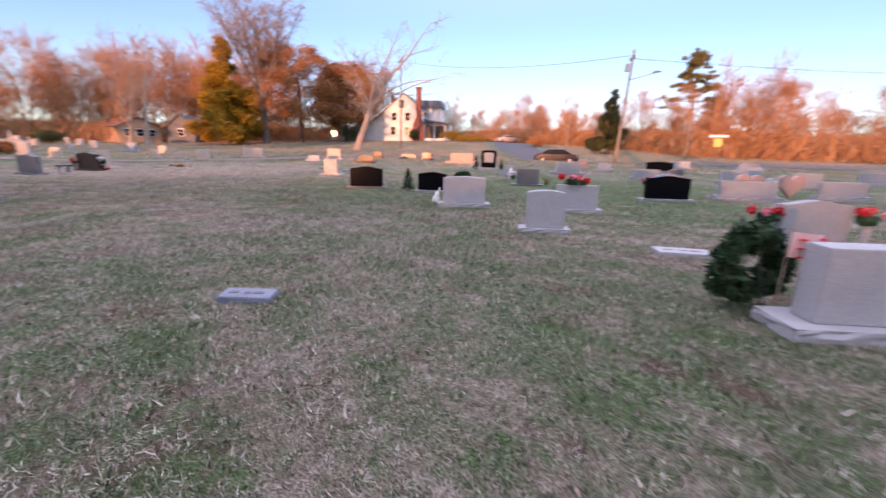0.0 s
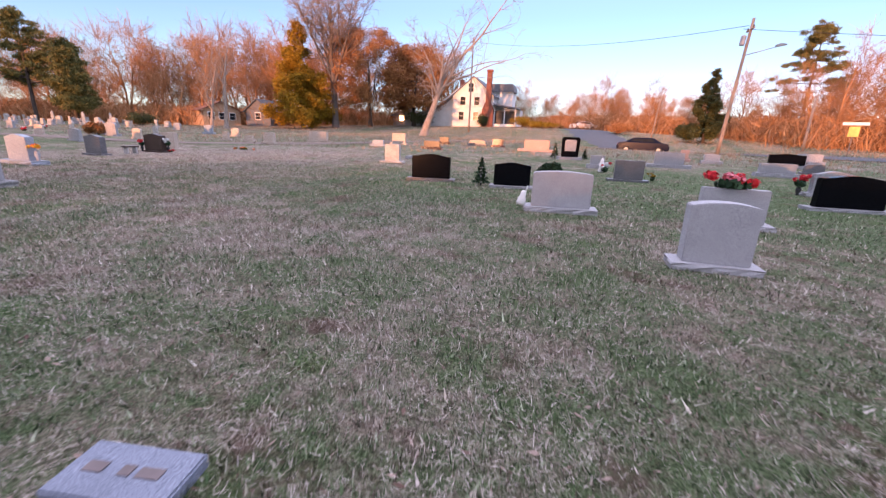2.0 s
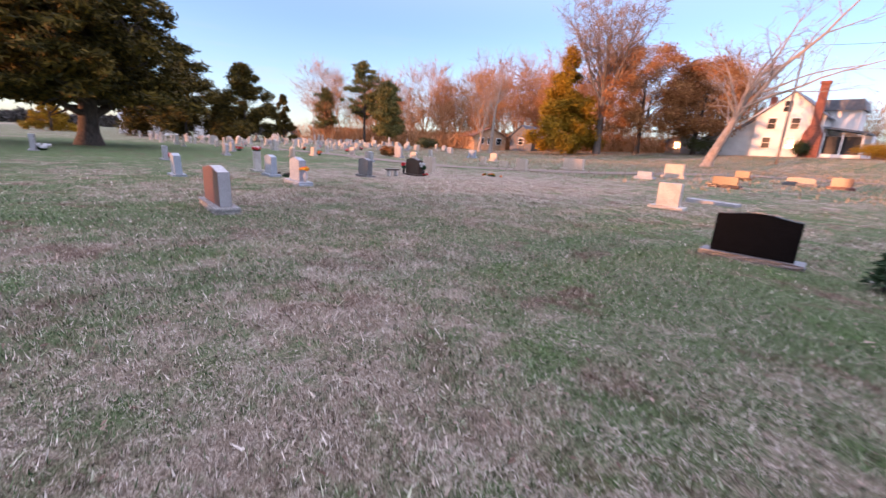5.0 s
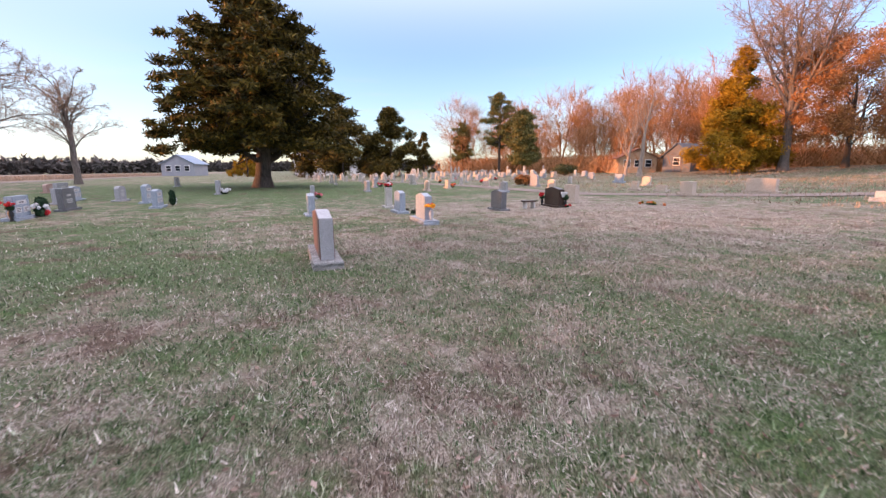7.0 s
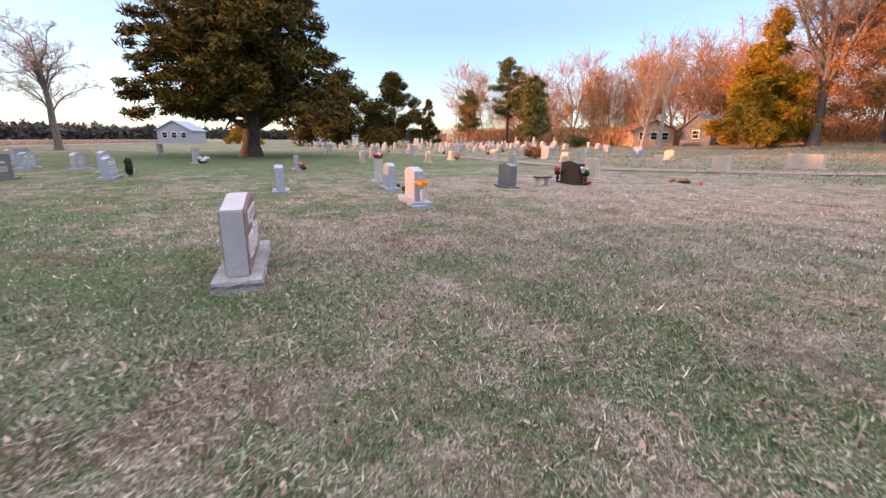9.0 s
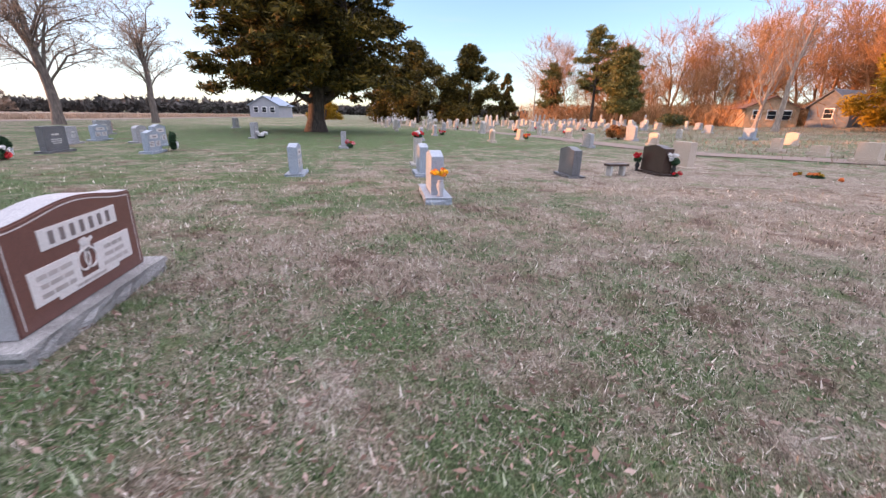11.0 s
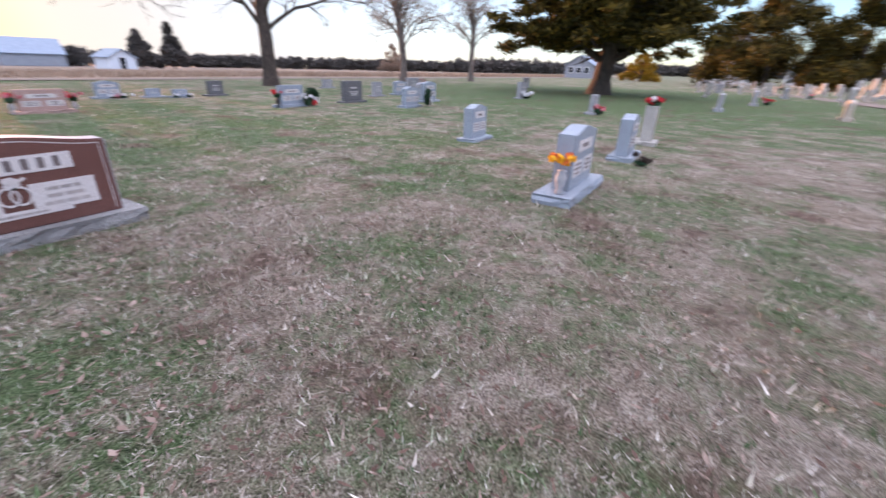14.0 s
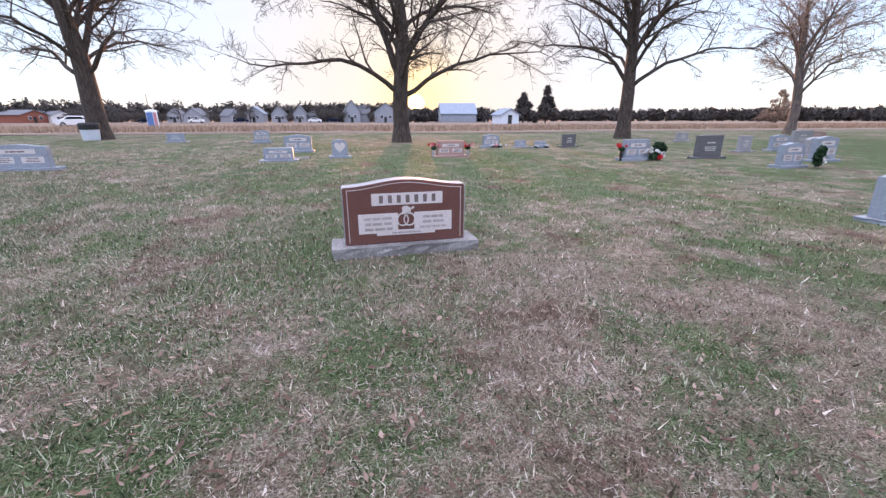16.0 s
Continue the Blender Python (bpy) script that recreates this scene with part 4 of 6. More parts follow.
def bench():
    t = thing("bench", "small weathered concrete bench on the turf", "bench", -17.57, 14.31, gz(-17.3, 13.8), 96)
    part("seat", box(0, 0, 0.24, 0.62, 0.26, 0.06, 0.012), BROWN, t, "dark weathered seat slab")
    for s in (-1, 1):
        part("leg", box(s * 0.2, 0, -0.02, 0.08, 0.2, 0.265, 0.01), CONCRETE, t, "pale concrete leg")


bench()

# older stones in rows beyond the cedar


def old_stones():
    rng = random.Random(11)
    def template(kind, w, h, mat, label, d=0.14, bh=0.1):
        t = thing("old_headstone", label, "gravestone", 0, 0, 0, 0, "old stones in rows")
        if bh:
            part("base", box(0, 0, -0.08, w + 0.18, d + 0.16, bh + 0.08, 0.012), mat, t)
        part("die", prism([(px, pz + bh - (0 if bh else 0.08)) for px, pz in outline(kind, w, h - bh)], -d / 2, d / 2, 0.01), mat, t)
        return t
    def obelisk(h, label):
        t = thing("old_headstone", label, "gravestone", 0, 0, 0, 0, "old stones in rows")
        part("base", box(0, 0, -0.08, 0.7, 0.7, 0.38, 0.02), MARBLE, t)
        part("shaft", lathe([(0.26, 0.3), (0.24, 0.34), (0.17, h - 0.2), (0.02, h)], 4), MARBLE, t)
        return t
    kinds = [template("round", 0.5, 0.72, MARBLE, "weathered white marble tablet stone", bh=0.0), template("flat", 0.6, 0.62, TAN, "weathered tan square headstone", 0.22),
             template("serp", 0.9, 0.70, GREY, "grey granite headstone in the old rows", 0.2), template("flat", 0.42, 0.85, MARBLE, "slim tall marble tablet", bh=0.12),
             template("round", 0.75, 0.7, TAN, "tan stone with a rounded top"), obelisk(1.5, "marble obelisk on a square base"), template("apex", 0.7, 0.95, MARBLE, "tall peaked marble headstone", 0.25, 0.25)]
    first = dict.fromkeys(range(len(kinds)), True)
    k = 0
    for row in range(11):
        xr = -47.0 - row * 4.0
        y0, y1 = 9.0 - 0.1 * row, 42.0 + 0.4 * row
        y = y0 + rng.uniform(0, 2)
        while y < y1:
            x = xr + rng.uniform(-0.8, 0.8)
            i = rng.choices(range(7), (5, 4, 4, 4, 3, 1, 2))[0]
            m = pose(x, y, gz(x, y), rng.uniform(-3, 3), rng.uniform(-3, 3), rng.uniform(-6, 6) + (90 if rng.random() < 0.1 else 0))
            if math.hypot(x + 78, y - 21) > 8:
                if first[i]:
                    kinds[i].matrix_world = m
                    first[i] = False
                else:
                    copy_thing(kinds[i], m)
                k += 1
            y += rng.choice((1.3, 1.6, 2.2, 3.2))
    for x, y, i in ((-28, 19, 2), (-30.5, 14.5, 4), (-33, 17, 1), (-36, 12.0, 2), (-38.5, 20.5, 0), (-40.5, 16.5, 6), (-29, 23.5, 4), (-37, 26.5, 2), (-41, 30, 1),
                    (-43, 23, 3), (-34.5, 21, 4), (-44, 12.5, 0), (-42.5, 9.8, 3), (-39.5, 36, 2), (-28, 31.5, 4), (-46, 33, 2), (-31, 10.5, 2), (-34, 29, 0)):
        copy_thing(kinds[i], pose(x, y, gz(x, y), rng.uniform(-2, 2), rng.uniform(-2, 2), rng.uniform(-6, 6)))


old_stones()

# ---- trees ----


def tube_mesh(name, S, sides):
    """Tapered limbs: S has rows x0 y0 z0 x1 y1 z1 r0 r1."""
    S = np.asarray(S, float)
    a, b = S[:, :3], S[:, 3:6]
    d = b - a
    d /= np.maximum(np.linalg.norm(d, axis=1), 1e-6)[:, None]
    ref = np.where(np.abs(d[:, 2:3]) > 0.9, np.array([[1.0, 0, 0]]), np.array([[0, 0, 1.0]]))
    u = np.cross(d, ref)
    u /= np.linalg.norm(u, axis=1)[:, None]
    v = np.cross(d, u)
    n = len(S)
    V = np.zeros((n, 2, sides, 3))
    for k in range(sides):
        t = 2 * math.pi * k / sides
        o = u * math.cos(t) + v * math.sin(t)
        V[:, 0, k] = a + o * S[:, 6:7]
        V[:, 1, k] = b + o * S[:, 7:8]
    base = (np.arange(n) * 2 * sides)[:, None]
    k = np.arange(sides)
    F = np.stack([base + k, base + (k + 1) % sides, base + sides + (k + 1) % sides, base + sides + k], -1).reshape(-1, 4)
    return mesh_np(name, V.reshape(-1, 3), F)


def merge(parts):
    """Joins (verts, faces) pairs with the same face size."""
    off, V, F = 0, [], []
    for v, f in parts:
        V.append(v)
        F.append(f + off)
        off += len(v)
    return np.concatenate(V), np.concatenate(F)


def arrays(me):
    v = np.zeros(len(me.vertices) * 3, np.float32)
    me.vertices.foreach_get("co", v)
    k = len(me.polygons[0].vertices)
    f = np.zeros(len(me.polygons) * k, np.int32)
    me.polygons.foreach_get("vertices", f)
    return v.reshape(-1, 3), f.reshape(-1, k)


def grow(seed, height, radius, levels=4, trunk=0.3, spread=0.62, up=0.10, kids=(7, 5, 5, 4), ratio=0.62, lean=(0, 0), wob=0.16, droop=0.0, reach=None):
    """Limbs of a bare tree, level by level."""
    r = random.Random(seed)
    out = [[] for _ in range(levels + 1)]
    L0 = height * 0.72
    todo = [(Vector((0, 0, -0.15)), Vector((lean[0], lean[1], 1)).normalized(), L0, radius, 0)]
    while todo:
        p, d, ln, rad, lev = todo.pop()
        nseg = (9, 6, 4, 3, 2, 2)[lev]
        k = kids[lev] if lev < len(kids) else 0
        for s in range(nseg):
            f0, f1 = s / nseg, (s + 1) / nseg
            w = wob * (0.35 if lev == 0 else 1.0)
            d = (d + Vector((r.gauss(0, w), r.gauss(0, w), r.gauss(0, w * 0.7) + (up if lev else 0.05) - droop * (lev >= 2)))).normalized()
            q = p + d * (ln / nseg)
            taper = 0.72 if lev == 0 else 0.8
            r0, r1 = rad * (1 - taper * f0), rad * (1 - taper * f1)
            if lev == 0 and s == 0:
                r0 *= 1.45
            out[lev].append((*p, *q, max(r0, 0.004), max(r1, 0.003)))
            if lev < levels:
                start = trunk if lev == 0 else 0.18
                if f1 >= start:
                    m = k / (nseg * (1 - start))
                    for _ in range(int(m) + (r.random() < m - int(m))):
                        a = r.uniform(0, 2 * math.pi)
                        side = d.orthogonal().normalized()
                        side.rotate(Matrix.Rotation(a, 3, d))
                        sp = spread * (1.25 - 0.6 * f1) if reach and lev == 0 else spread
                        nd = (d * (1 - sp) + side * sp * r.uniform(0.8, 1.25) + Vector((0, 0, up))).normalized()
                        ll = ln * (reach if reach and lev == 0 else ratio) * (1.12 - 0.55 * f1) * r.uniform(0.75, 1.2)
                        todo.append((q, nd, ll, max(r1 * r.uniform(0.45, 0.68), 0.005), lev + 1))
            p = q
    return out


def ribbon(S):
    """Far limbs and twigs as slim quads, two rows of corners each."""
    a, b = S[:, :3], S[:, 3:6]
    d = b - a
    q = np.random.RandomState(len(S)).randn(len(S), 3)
    u = np.cross(d, q)
    u /= np.maximum(np.linalg.norm(u, axis=1), 1e-6)[:, None]
    V = np.stack([a - u * S[:, 6:7], a + u * S[:, 6:7], b + u * S[:, 7:8], b - u * S[:, 7:8]], 1).reshape(-1, 3)
    return V, np.arange(4 * len(S)).reshape(-1, 4)


def bare_tree(seed, x, y, height, radius, label, twig=None, wood=None, rz=0.0, fine=1.0, **kw):
    """A leafless tree as trunk, limbs and twigs."""
    g = grow(seed, height, radius, **kw)
    t = thing("tree", label, "tree", x, y, gz(x, y), rz)
    part_me("trunk", tube_mesh("trunk", g[0], 10), wood or BARK, t, smooth=True)
    stuff(part_me("branching", tube_mesh("branching", g[1], 5), wood or BARK, t, smooth=True))
    stuff(part_me("branching", tube_mesh("branching", g[2], 5), wood or BARK, t, smooth=True))
    tw = np.array([s for lv in g[3:] for s in lv])
    tw[:, 6:8] = np.maximum(tw[:, 6:8], 0.006 * fine)
    crown = merge([arrays(tube_mesh("near", tw[:len(g[3])], 4)), ribbon(tw[len(g[3]):])]) if len(g) > 4 else arrays(tube_mesh("near", tw, 4))
    stuff(part_me("crown", mesh_np("crown", *crown), twig or TWIG, t, "crown of fine bare twigs"))
    return t


def spread_tree(seed, x, y, height, radius, limbs, label, twig=None, wood=None, lean=(0, 0), droop=0.05, dense=(10, 9, 6), fine=0.008, leaders=6, fork=0.5):
    """An open-grown bare tree. limbs: (height on the trunk, azimuth, rise at the start, rise at the end, length, radius), angles in degrees."""
    r = random.Random(seed)
    t = thing("tree", label, "tree", x, y, gz(x, y))
    wood, twig = wood or BARK, twig or TWIG
    p, d = Vector((0, 0, -0.2)), Vector((lean[0], lean[1], 1)).normalized()
    axis, rows, n = [], [], 12
    for k in range(n):
        q = p + d * (height * 0.80 / n)
        f = k / n
        thick = [radius * (1 - 0.30 * v / fork if v < fork else 0.70 * (1 - (v - fork) / (1 - fork) * 0.9)) for v in (f, f + 1 / n)]
        rows.append((*p, *q, thick[0] * (1.35 if k == 0 else 1.0), thick[1]))
        axis.append((p.copy(), q.copy(), thick[1]))
        p, d = q, (d + Vector((r.gauss(0, 0.05), r.gauss(0, 0.05), 0.04))).normalized()
    trunk = part_me("trunk", tube_mesh("trunk", rows, 12), wood, t, smooth=True)

    def on_axis(z):
        for a, b, th in axis:
            if b.z >= z:
                return a.lerp(b, (z - a.z) / (b.z - a.z)), th
        return axis[-1][1], axis[-1][2]
    todo = list(limbs)
    for k in range(leaders):
        f = 0.45 + 0.5 * k / leaders
        todo.append((height * 0.8 * f, 137.5 * k + seed * 31, 62 + 12 * r.random(), 45, height * (0.50 - 0.28 * f), radius * 0.30))
    second, third, fines = [], [], []
    for z, az, e0, e1, ln, rad in todo:
        p, th = on_axis(z)
        rad = min(rad, th * 0.8)
        S, n, wander = [], 9, 0.0
        for k in range(n):
            f = k / n
            e = radians(e0 + (e1 - e0) * min(1, f * 1.7) - 500 * droop * max(0, f - 0.55) + r.gauss(0, 6))
            wander += r.gauss(0, 7)
            a = radians(az + wander)
            d = Vector((math.cos(a) * math.cos(e), math.sin(a) * math.cos(e), math.sin(e)))
            q = p + d * (ln / n)
            S.append((*p, *q, rad * (1 - 0.82 * f), rad * (1 - 0.82 * (f + 1 / n))))
            if k >= 1:
                second += [(q.copy(), d.copy(), ln * 0.48 * (1.15 - 0.75 * f) * r.uniform(0.6, 1.15), rad * (1 - 0.82 * f) * 0.5) for _ in range(int(dense[0] / 8 + r.random()))]
            p = q
        second.append((p.copy(), d.copy(), ln * 0.2, rad * 0.16))
        part_me("limb", tube_mesh("limb", S, 8), wood, t, smooth=True)

    def shoot(start, n, wob, sag):
        p, d, ln, rad = start
        out = []
        for k in range(n):
            d = (d + Vector((r.gauss(0, wob), r.gauss(0, wob), r.gauss(0, wob * 0.6) - sag * (k / n)))).normalized()
            q = p + d * (ln / n)
            out.append((p, q, d, max(rad * (1 - 0.75 * k / n), fine), max(rad * (1 - 0.75 * (k + 1) / n), fine * 0.8)))
            p = q
        return out

    def fork_off(d, wide):
        side = d.orthogonal().normalized()
        side.rotate(Matrix.Rotation(r.uniform(0, 2 * math.pi), 3, d))
        side.z *= 0.6
        return (d * (1 - wide) + side.normalized() * wide + Vector((0, 0, 0.08))).normalized()
    S2, S3, S4 = [], [], []
    for p, d, ln, rad in second:
        for k, (a, b, dd, r0, r1) in enumerate(shoot((p, fork_off(d, 0.52), ln, max(rad, 0.02)), 6, 0.13, droop)):
            S2.append((*a, *b, r0, r1))
            third += [(b, dd, ln * 0.42 * (1.1 - 0.6 * k / 6) * r.uniform(0.6, 1.2), r1 * 0.5) for _ in range(int(dense[1] / 6 + r.random()))]
    for p, d, ln, rad in third:
        for k, (a, b, dd, r0, r1) in enumerate(shoot((p, fork_off(d, 0.55), ln, max(rad, fine)), 4, 0.15, droop * 1.5)):
            S3.append((*a, *b, r0, r1))
            fines += [(b, dd, max(0.25, ln * 0.5 * r.uniform(0.6, 1.2)), fine) for _ in range(int(dense[2] / 4 + r.random()))]
    for p, d, ln, rad in fines:
        for a, b, dd, r0, r1 in shoot((p, fork_off(d, 0.5), ln, fine), 2, 0.16, droop * 2):
            S4.append((*a, *b, fine, fine * 0.6))
    stuff(part_me("branching", tube_mesh("branching", S2, 5), wood, t, smooth=True))
    crown = merge([arrays(tube_mesh("near", S3, 3)), ribbon(np.array(S4))])
    stuff(part_me("crown", mesh_np("crown", *crown), twig, t, "crown of fine bare twigs"))
    return t


def tufts(rng, C, R, n, size, flat=0.5, shell=0.55, thin=0.35):
    """Small leafy sprays in ellipsoids with centres C and radii R."""
    C, R = np.asarray(C, float), np.asarray(R, float)
    vol = R.prod(1) ** 0.75
    i = rng.choice(len(C), n, p=vol / vol.sum())
    d = rng.randn(n, 3)
    d /= np.linalg.norm(d, axis=1)[:, None]
    rad = shell + (1 - shell) * rng.rand(n)
    rad = np.where(rng.rand(n) < 0.22, rng.rand(n), rad) + rng.randn(n) * 0.06
    P = C[i] + d * R[i] * rad[:, None]
    u = rng.randn(n, 3) + d * 0.6
    u[:, 2] *= flat
    u /= np.linalg.norm(u, axis=1)[:, None]
    v = np.cross(u, rng.randn(n, 3))
    v /= np.maximum(np.linalg.norm(v, axis=1), 1e-6)[:, None]
    s = size * (0.6 + 0.8 * rng.rand(n))[:, None]
    V = np.stack([P - u * s, P + v * s * thin, P + u * s, P - v * s * thin], 1).reshape(-1, 3)
    return V, np.arange(4 * n).reshape(n, 4)


def cedar_tree():
    """The big old cedar with a broad dark crown."""
    x, y = -38.6, 3.9
    t = thing("tree", "huge old cedar with a broad dark evergreen crown", "tree", x, y, gz(x, y))
    g = grow(21, 12.5, 0.62, levels=3, trunk=0.16, spread=0.80, up=0.05, kids=(30, 6, 4), ratio=0.50, wob=0.14)
    part_me("trunk", tube_mesh("trunk", g[0], 12), BARK, t, smooth=True)
    stuff(part_me("branching", tube_mesh("branching", g[1] + g[2], 5), BARK, t, smooth=True))
    rng = np.random.RandomState(9)
    C, R = [], []
    tiers = 104
    for k in range(tiers):
        h = k / tiers
        wide = (6.4 + 6.0 * h if h < 0.2 else 7.4 * (1 - ((h - 0.2) / 0.8) ** 2.3)) + 0.4
        ln = wide * (0.66 + 0.38 * rng.rand())
        a = 2.39996 * k + rng.randn() * 0.25
        for q in (0.28, 0.45, 0.6, 0.75, 0.9, 1.0):
            rr = ln * q
            b = (0.62 + 0.45 * rng.rand()) * (1.25 - 0.55 * q) * (1 - 0.35 * h)
            C.append((rr * math.cos(a + rng.randn() * 0.12) * 0.92, rr * math.sin(a + rng.randn() * 0.12), 2.9 + 10.2 * h + rr * (0.16 + 0.25 * h) - 0.035 * rr * rr + rng.randn() * 0.3))
            R.append((b * 1.35, b * 1.35, b * 0.66))
    V, F = tufts(rng, C, R, 110000, 0.23, 0.7, 0.25, 0.23)
    part_me("crown", mesh_np("crown", V, F), CEDAR, t)


def evergreen(seed, x, y, h, w, mat, label, low=0.08, n=16000, size=0.2, cone=1.0, trunk_r=0.2):
    t = thing("tree", label, "tree", x, y, gz(x, y))
    rng = np.random.RandomState(seed)
    part("trunk", lathe([(trunk_r * 1.3, -0.2), (trunk_r, 0.5), (trunk_r * 0.3, h * 0.9)], 8), BARK, t, smooth=True)
    C, R = [], []
    for k in range(int(40 + 3 * h)):
        f = rng.rand() ** 0.9
        z = h * (low + (0.97 - low) * f)
        wide = w / 2 * (1 - f ** (1.0 / cone) * 0.93)
        a = rng.rand() * 2 * math.pi
        rr = wide * math.sqrt(rng.rand())
        C.append((rr * math.cos(a), rr * math.sin(a), z))
        b = w * (0.07 + 0.09 * rng.rand()) * (1.1 - 0.5 * f)
        R.append((b, b, b * 0.8))
    V, F = tufts(rng, C, R, int(n * 1.2), size * 1.25, 0.8, 0.25, 0.2)
    part_me("crown", mesh_np("crown", V, F), mat, t)
    return t


def pine_tree(seed, x, y, h, label, w=6.0, low=0.35):
    """A pine: whorls of level limbs with needle clumps at their ends."""
    t = thing("tree", label, "tree", x, y, gz(x, y))
    rng = np.random.RandomState(seed)
    r = random.Random(seed)
    part("trunk", lathe([(0.34, -0.2), (0.25, 0.6), (0.16, h * 0.6), (0.04, h * 0.98)], 8), BARK, t, smooth=True)
    S, C, R = [], [], []
    z = h * low
    while z < h * 0.97:
        f = (z - h * low) / (h * (1 - low))
        for _ in range(r.choice((3, 4, 5))):
            a = r.uniform(0, 2 * math.pi)
            ln = w / 2 * (1.05 - 0.8 * f) * r.uniform(0.55, 1.1)
            e = (ln * math.cos(a), ln * math.sin(a), z + ln * r.uniform(-0.05, 0.25))
            S.append((0, 0, z, *e, 0.06, 0.02))
            for q in (0.5, 0.72, 0.92):
                C.append((e[0] * q + r.gauss(0, 0.35), e[1] * q + r.gauss(0, 0.35), z + (e[2] - z) * q + 0.15 + r.gauss(0, 0.25)))
                b = r.uniform(0.45, 1.05)
                R.append((b, b, b * 0.55))
        z += h * r.uniform(0.035, 0.085)
    stuff(part_me("branching", tube_mesh("branching", S, 5), BARK, t))
    V, F = tufts(rng, C, R, 18000, 0.22, 1.0, 0.1, 0.2)
    part_me("crown", mesh_np("crown", V, F), PINE, t)


def oak_in_leaf(seed, x, y, h, w, label):
    """A broad tree that keeps its dry rust-brown leaves."""
    g = grow(seed, h, 0.35, levels=3, trunk=0.2, spread=0.6, kids=(9, 5, 4), ratio=0.55)
    t = thing("tree", label, "tree", x, y, gz(x, y))
    part_me("trunk", tube_mesh("trunk", g[0], 8), BARK, t, smooth=True)
    stuff(part_me("branching", tube_mesh("branching", g[1] + g[2] + g[3], 4), BARK, t))
    rng = np.random.RandomState(seed)
    C, R = [], []
    for k in range(150):
        f = rng.rand()
        z = h * (0.22 + 0.74 * f)
        wide = w / 2 * math.sqrt(max(0.02, 1 - ((f - 0.38) / 0.64) ** 2))
        a, rr = rng.rand() * 2 * math.pi, wide * rng.rand() ** 0.35
        C.append((rr * math.cos(a), rr * math.sin(a), z))
        b = 0.9 + 0.8 * rng.rand()
        R.append((b, b, b * 0.75))
    V, F = tufts(rng, C, R, 34000, 0.15, 0.9, 0.3)
    part_me("crown", mesh_np("crown", V, F), OAKLEAF, t)


# four big bare trees between the graves and the field
RING = [(2.3, 8, 42, -4, 9.2, 0.17), (2.2, 174, 40, 4, 9.0, 0.16), (3.0, 25, 70, 58, 9.0, 0.24), (3.5, 168, 60, 42, 8.6, 0.20), (2.9, 95, 44, 4, 7.8, 0.15), (2.7, -85, 44, 4, 7.8, 0.15),
        (4.0, 130, 54, 16, 7.8, 0.15), (4.1, -50, 56, 18, 8.0, 0.16), (4.5, 60, 52, 14, 7.6, 0.14), (5.0, 0, 44, 2, 7.8, 0.14), (5.2, 190, 44, 2, 7.6, 0.14)]


def ringed(turn, low=0.0, steep=0.0, reach=1.0, thin=1.0):
    """The usual limbs, turned round the trunk, moved up it, steepened, scaled and thinned."""
    return [(z + low, az + turn, min(80, e0 + steep), e1 + steep, ln * 0.84 * reach, rad * 0.8 * thin) for z, az, e0, e1, ln, rad in RING]


spread_tree(31, 3.4, -18.0, 14.0, 0.54, ringed(150, 0.9), "big bare tree with dark trunk and wide limbs")
spread_tree(32, -12.9, -12.2, 14.0, 0.44, ringed(0), "big bare tree in front of the low sun")
spread_tree(37, -27.1, -13.2, 14.0, 0.44, ringed(-20, 0.7, 8, 0.95), "big bare tree by the field edge")
spread_tree(34, -43.0, -14.9, 13.5, 0.36, ringed(70, 0.3, 14, 0.85, 0.7), "bare tree with fine spreading twigs", twig=TWIGP, wood=BARKM, fine=0.010)
spread_tree(35, -51.6, -12.3, 12.0, 0.30, ringed(200, 0.3, 18, 0.66, 0.6), "slender bare tree by the far field", twig=TWIGP, wood=BARKM, fine=0.010, dense=(8, 7, 5))
cedar_tree()
evergreen(41, -80.5, 15.5, 12.0, 15.0, CEDAR, "dark cedar with a rounded crown", n=30000, size=0.26, cone=0.4)
evergreen(42, -79.0, 24.0, 12.5, 11.0, CEDAR, "dark cedar beside another", n=22000, size=0.26, cone=0.55)
evergreen(43, -84.0, 32.0, 8.5, 5.5, CEDAR, "smaller dark cedar at the woods' edge", n=9000, size=0.22)
evergreen(44, -93.0, -1.0, 4.6, 6.5, YELLOW, "low olive evergreen beyond the graves", n=7000, size=0.18, cone=0.6)
evergreen(45, -40.0, 58.5, 15.0, 11.5, YELLOW, "tall olive-yellow evergreen catching the sun", low=0.02, n=34000, size=0.20, cone=1.0)
evergreen(46, 15.0, 58.5, 8.6, 5.2, SHRUB, "dark green evergreen beside the road", n=12000, size=0.2, cone=0.9)
pine_tree(47, -71.3, 42.2, 14.2, "tall pine with open level limbs", 8.5)
pine_tree(48, -70.0, 46.5, 11.0, "darker pine beside the tall one", 7.0, 0.2)
pine_tree(49, -92.0, 44.0, 11.0, "pine at the end of the woods", 6.0, 0.25)
pine_tree(50, 35.0, 84.0, 17.5, "tall pine above the woods", 12.0, 0.45)
pine_tree(51, -60.0, 40.0, 9.0, "young pine by the old graves", 5.0, 0.2)
oak_in_leaf(52, -32.5, 66.5, 15.0, 15.0, "broad oak with rust-brown winter leaves")
oak_in_leaf(53, -26.0, 70.0, 13.0, 11.0, "oak with rust-brown winter leaves")
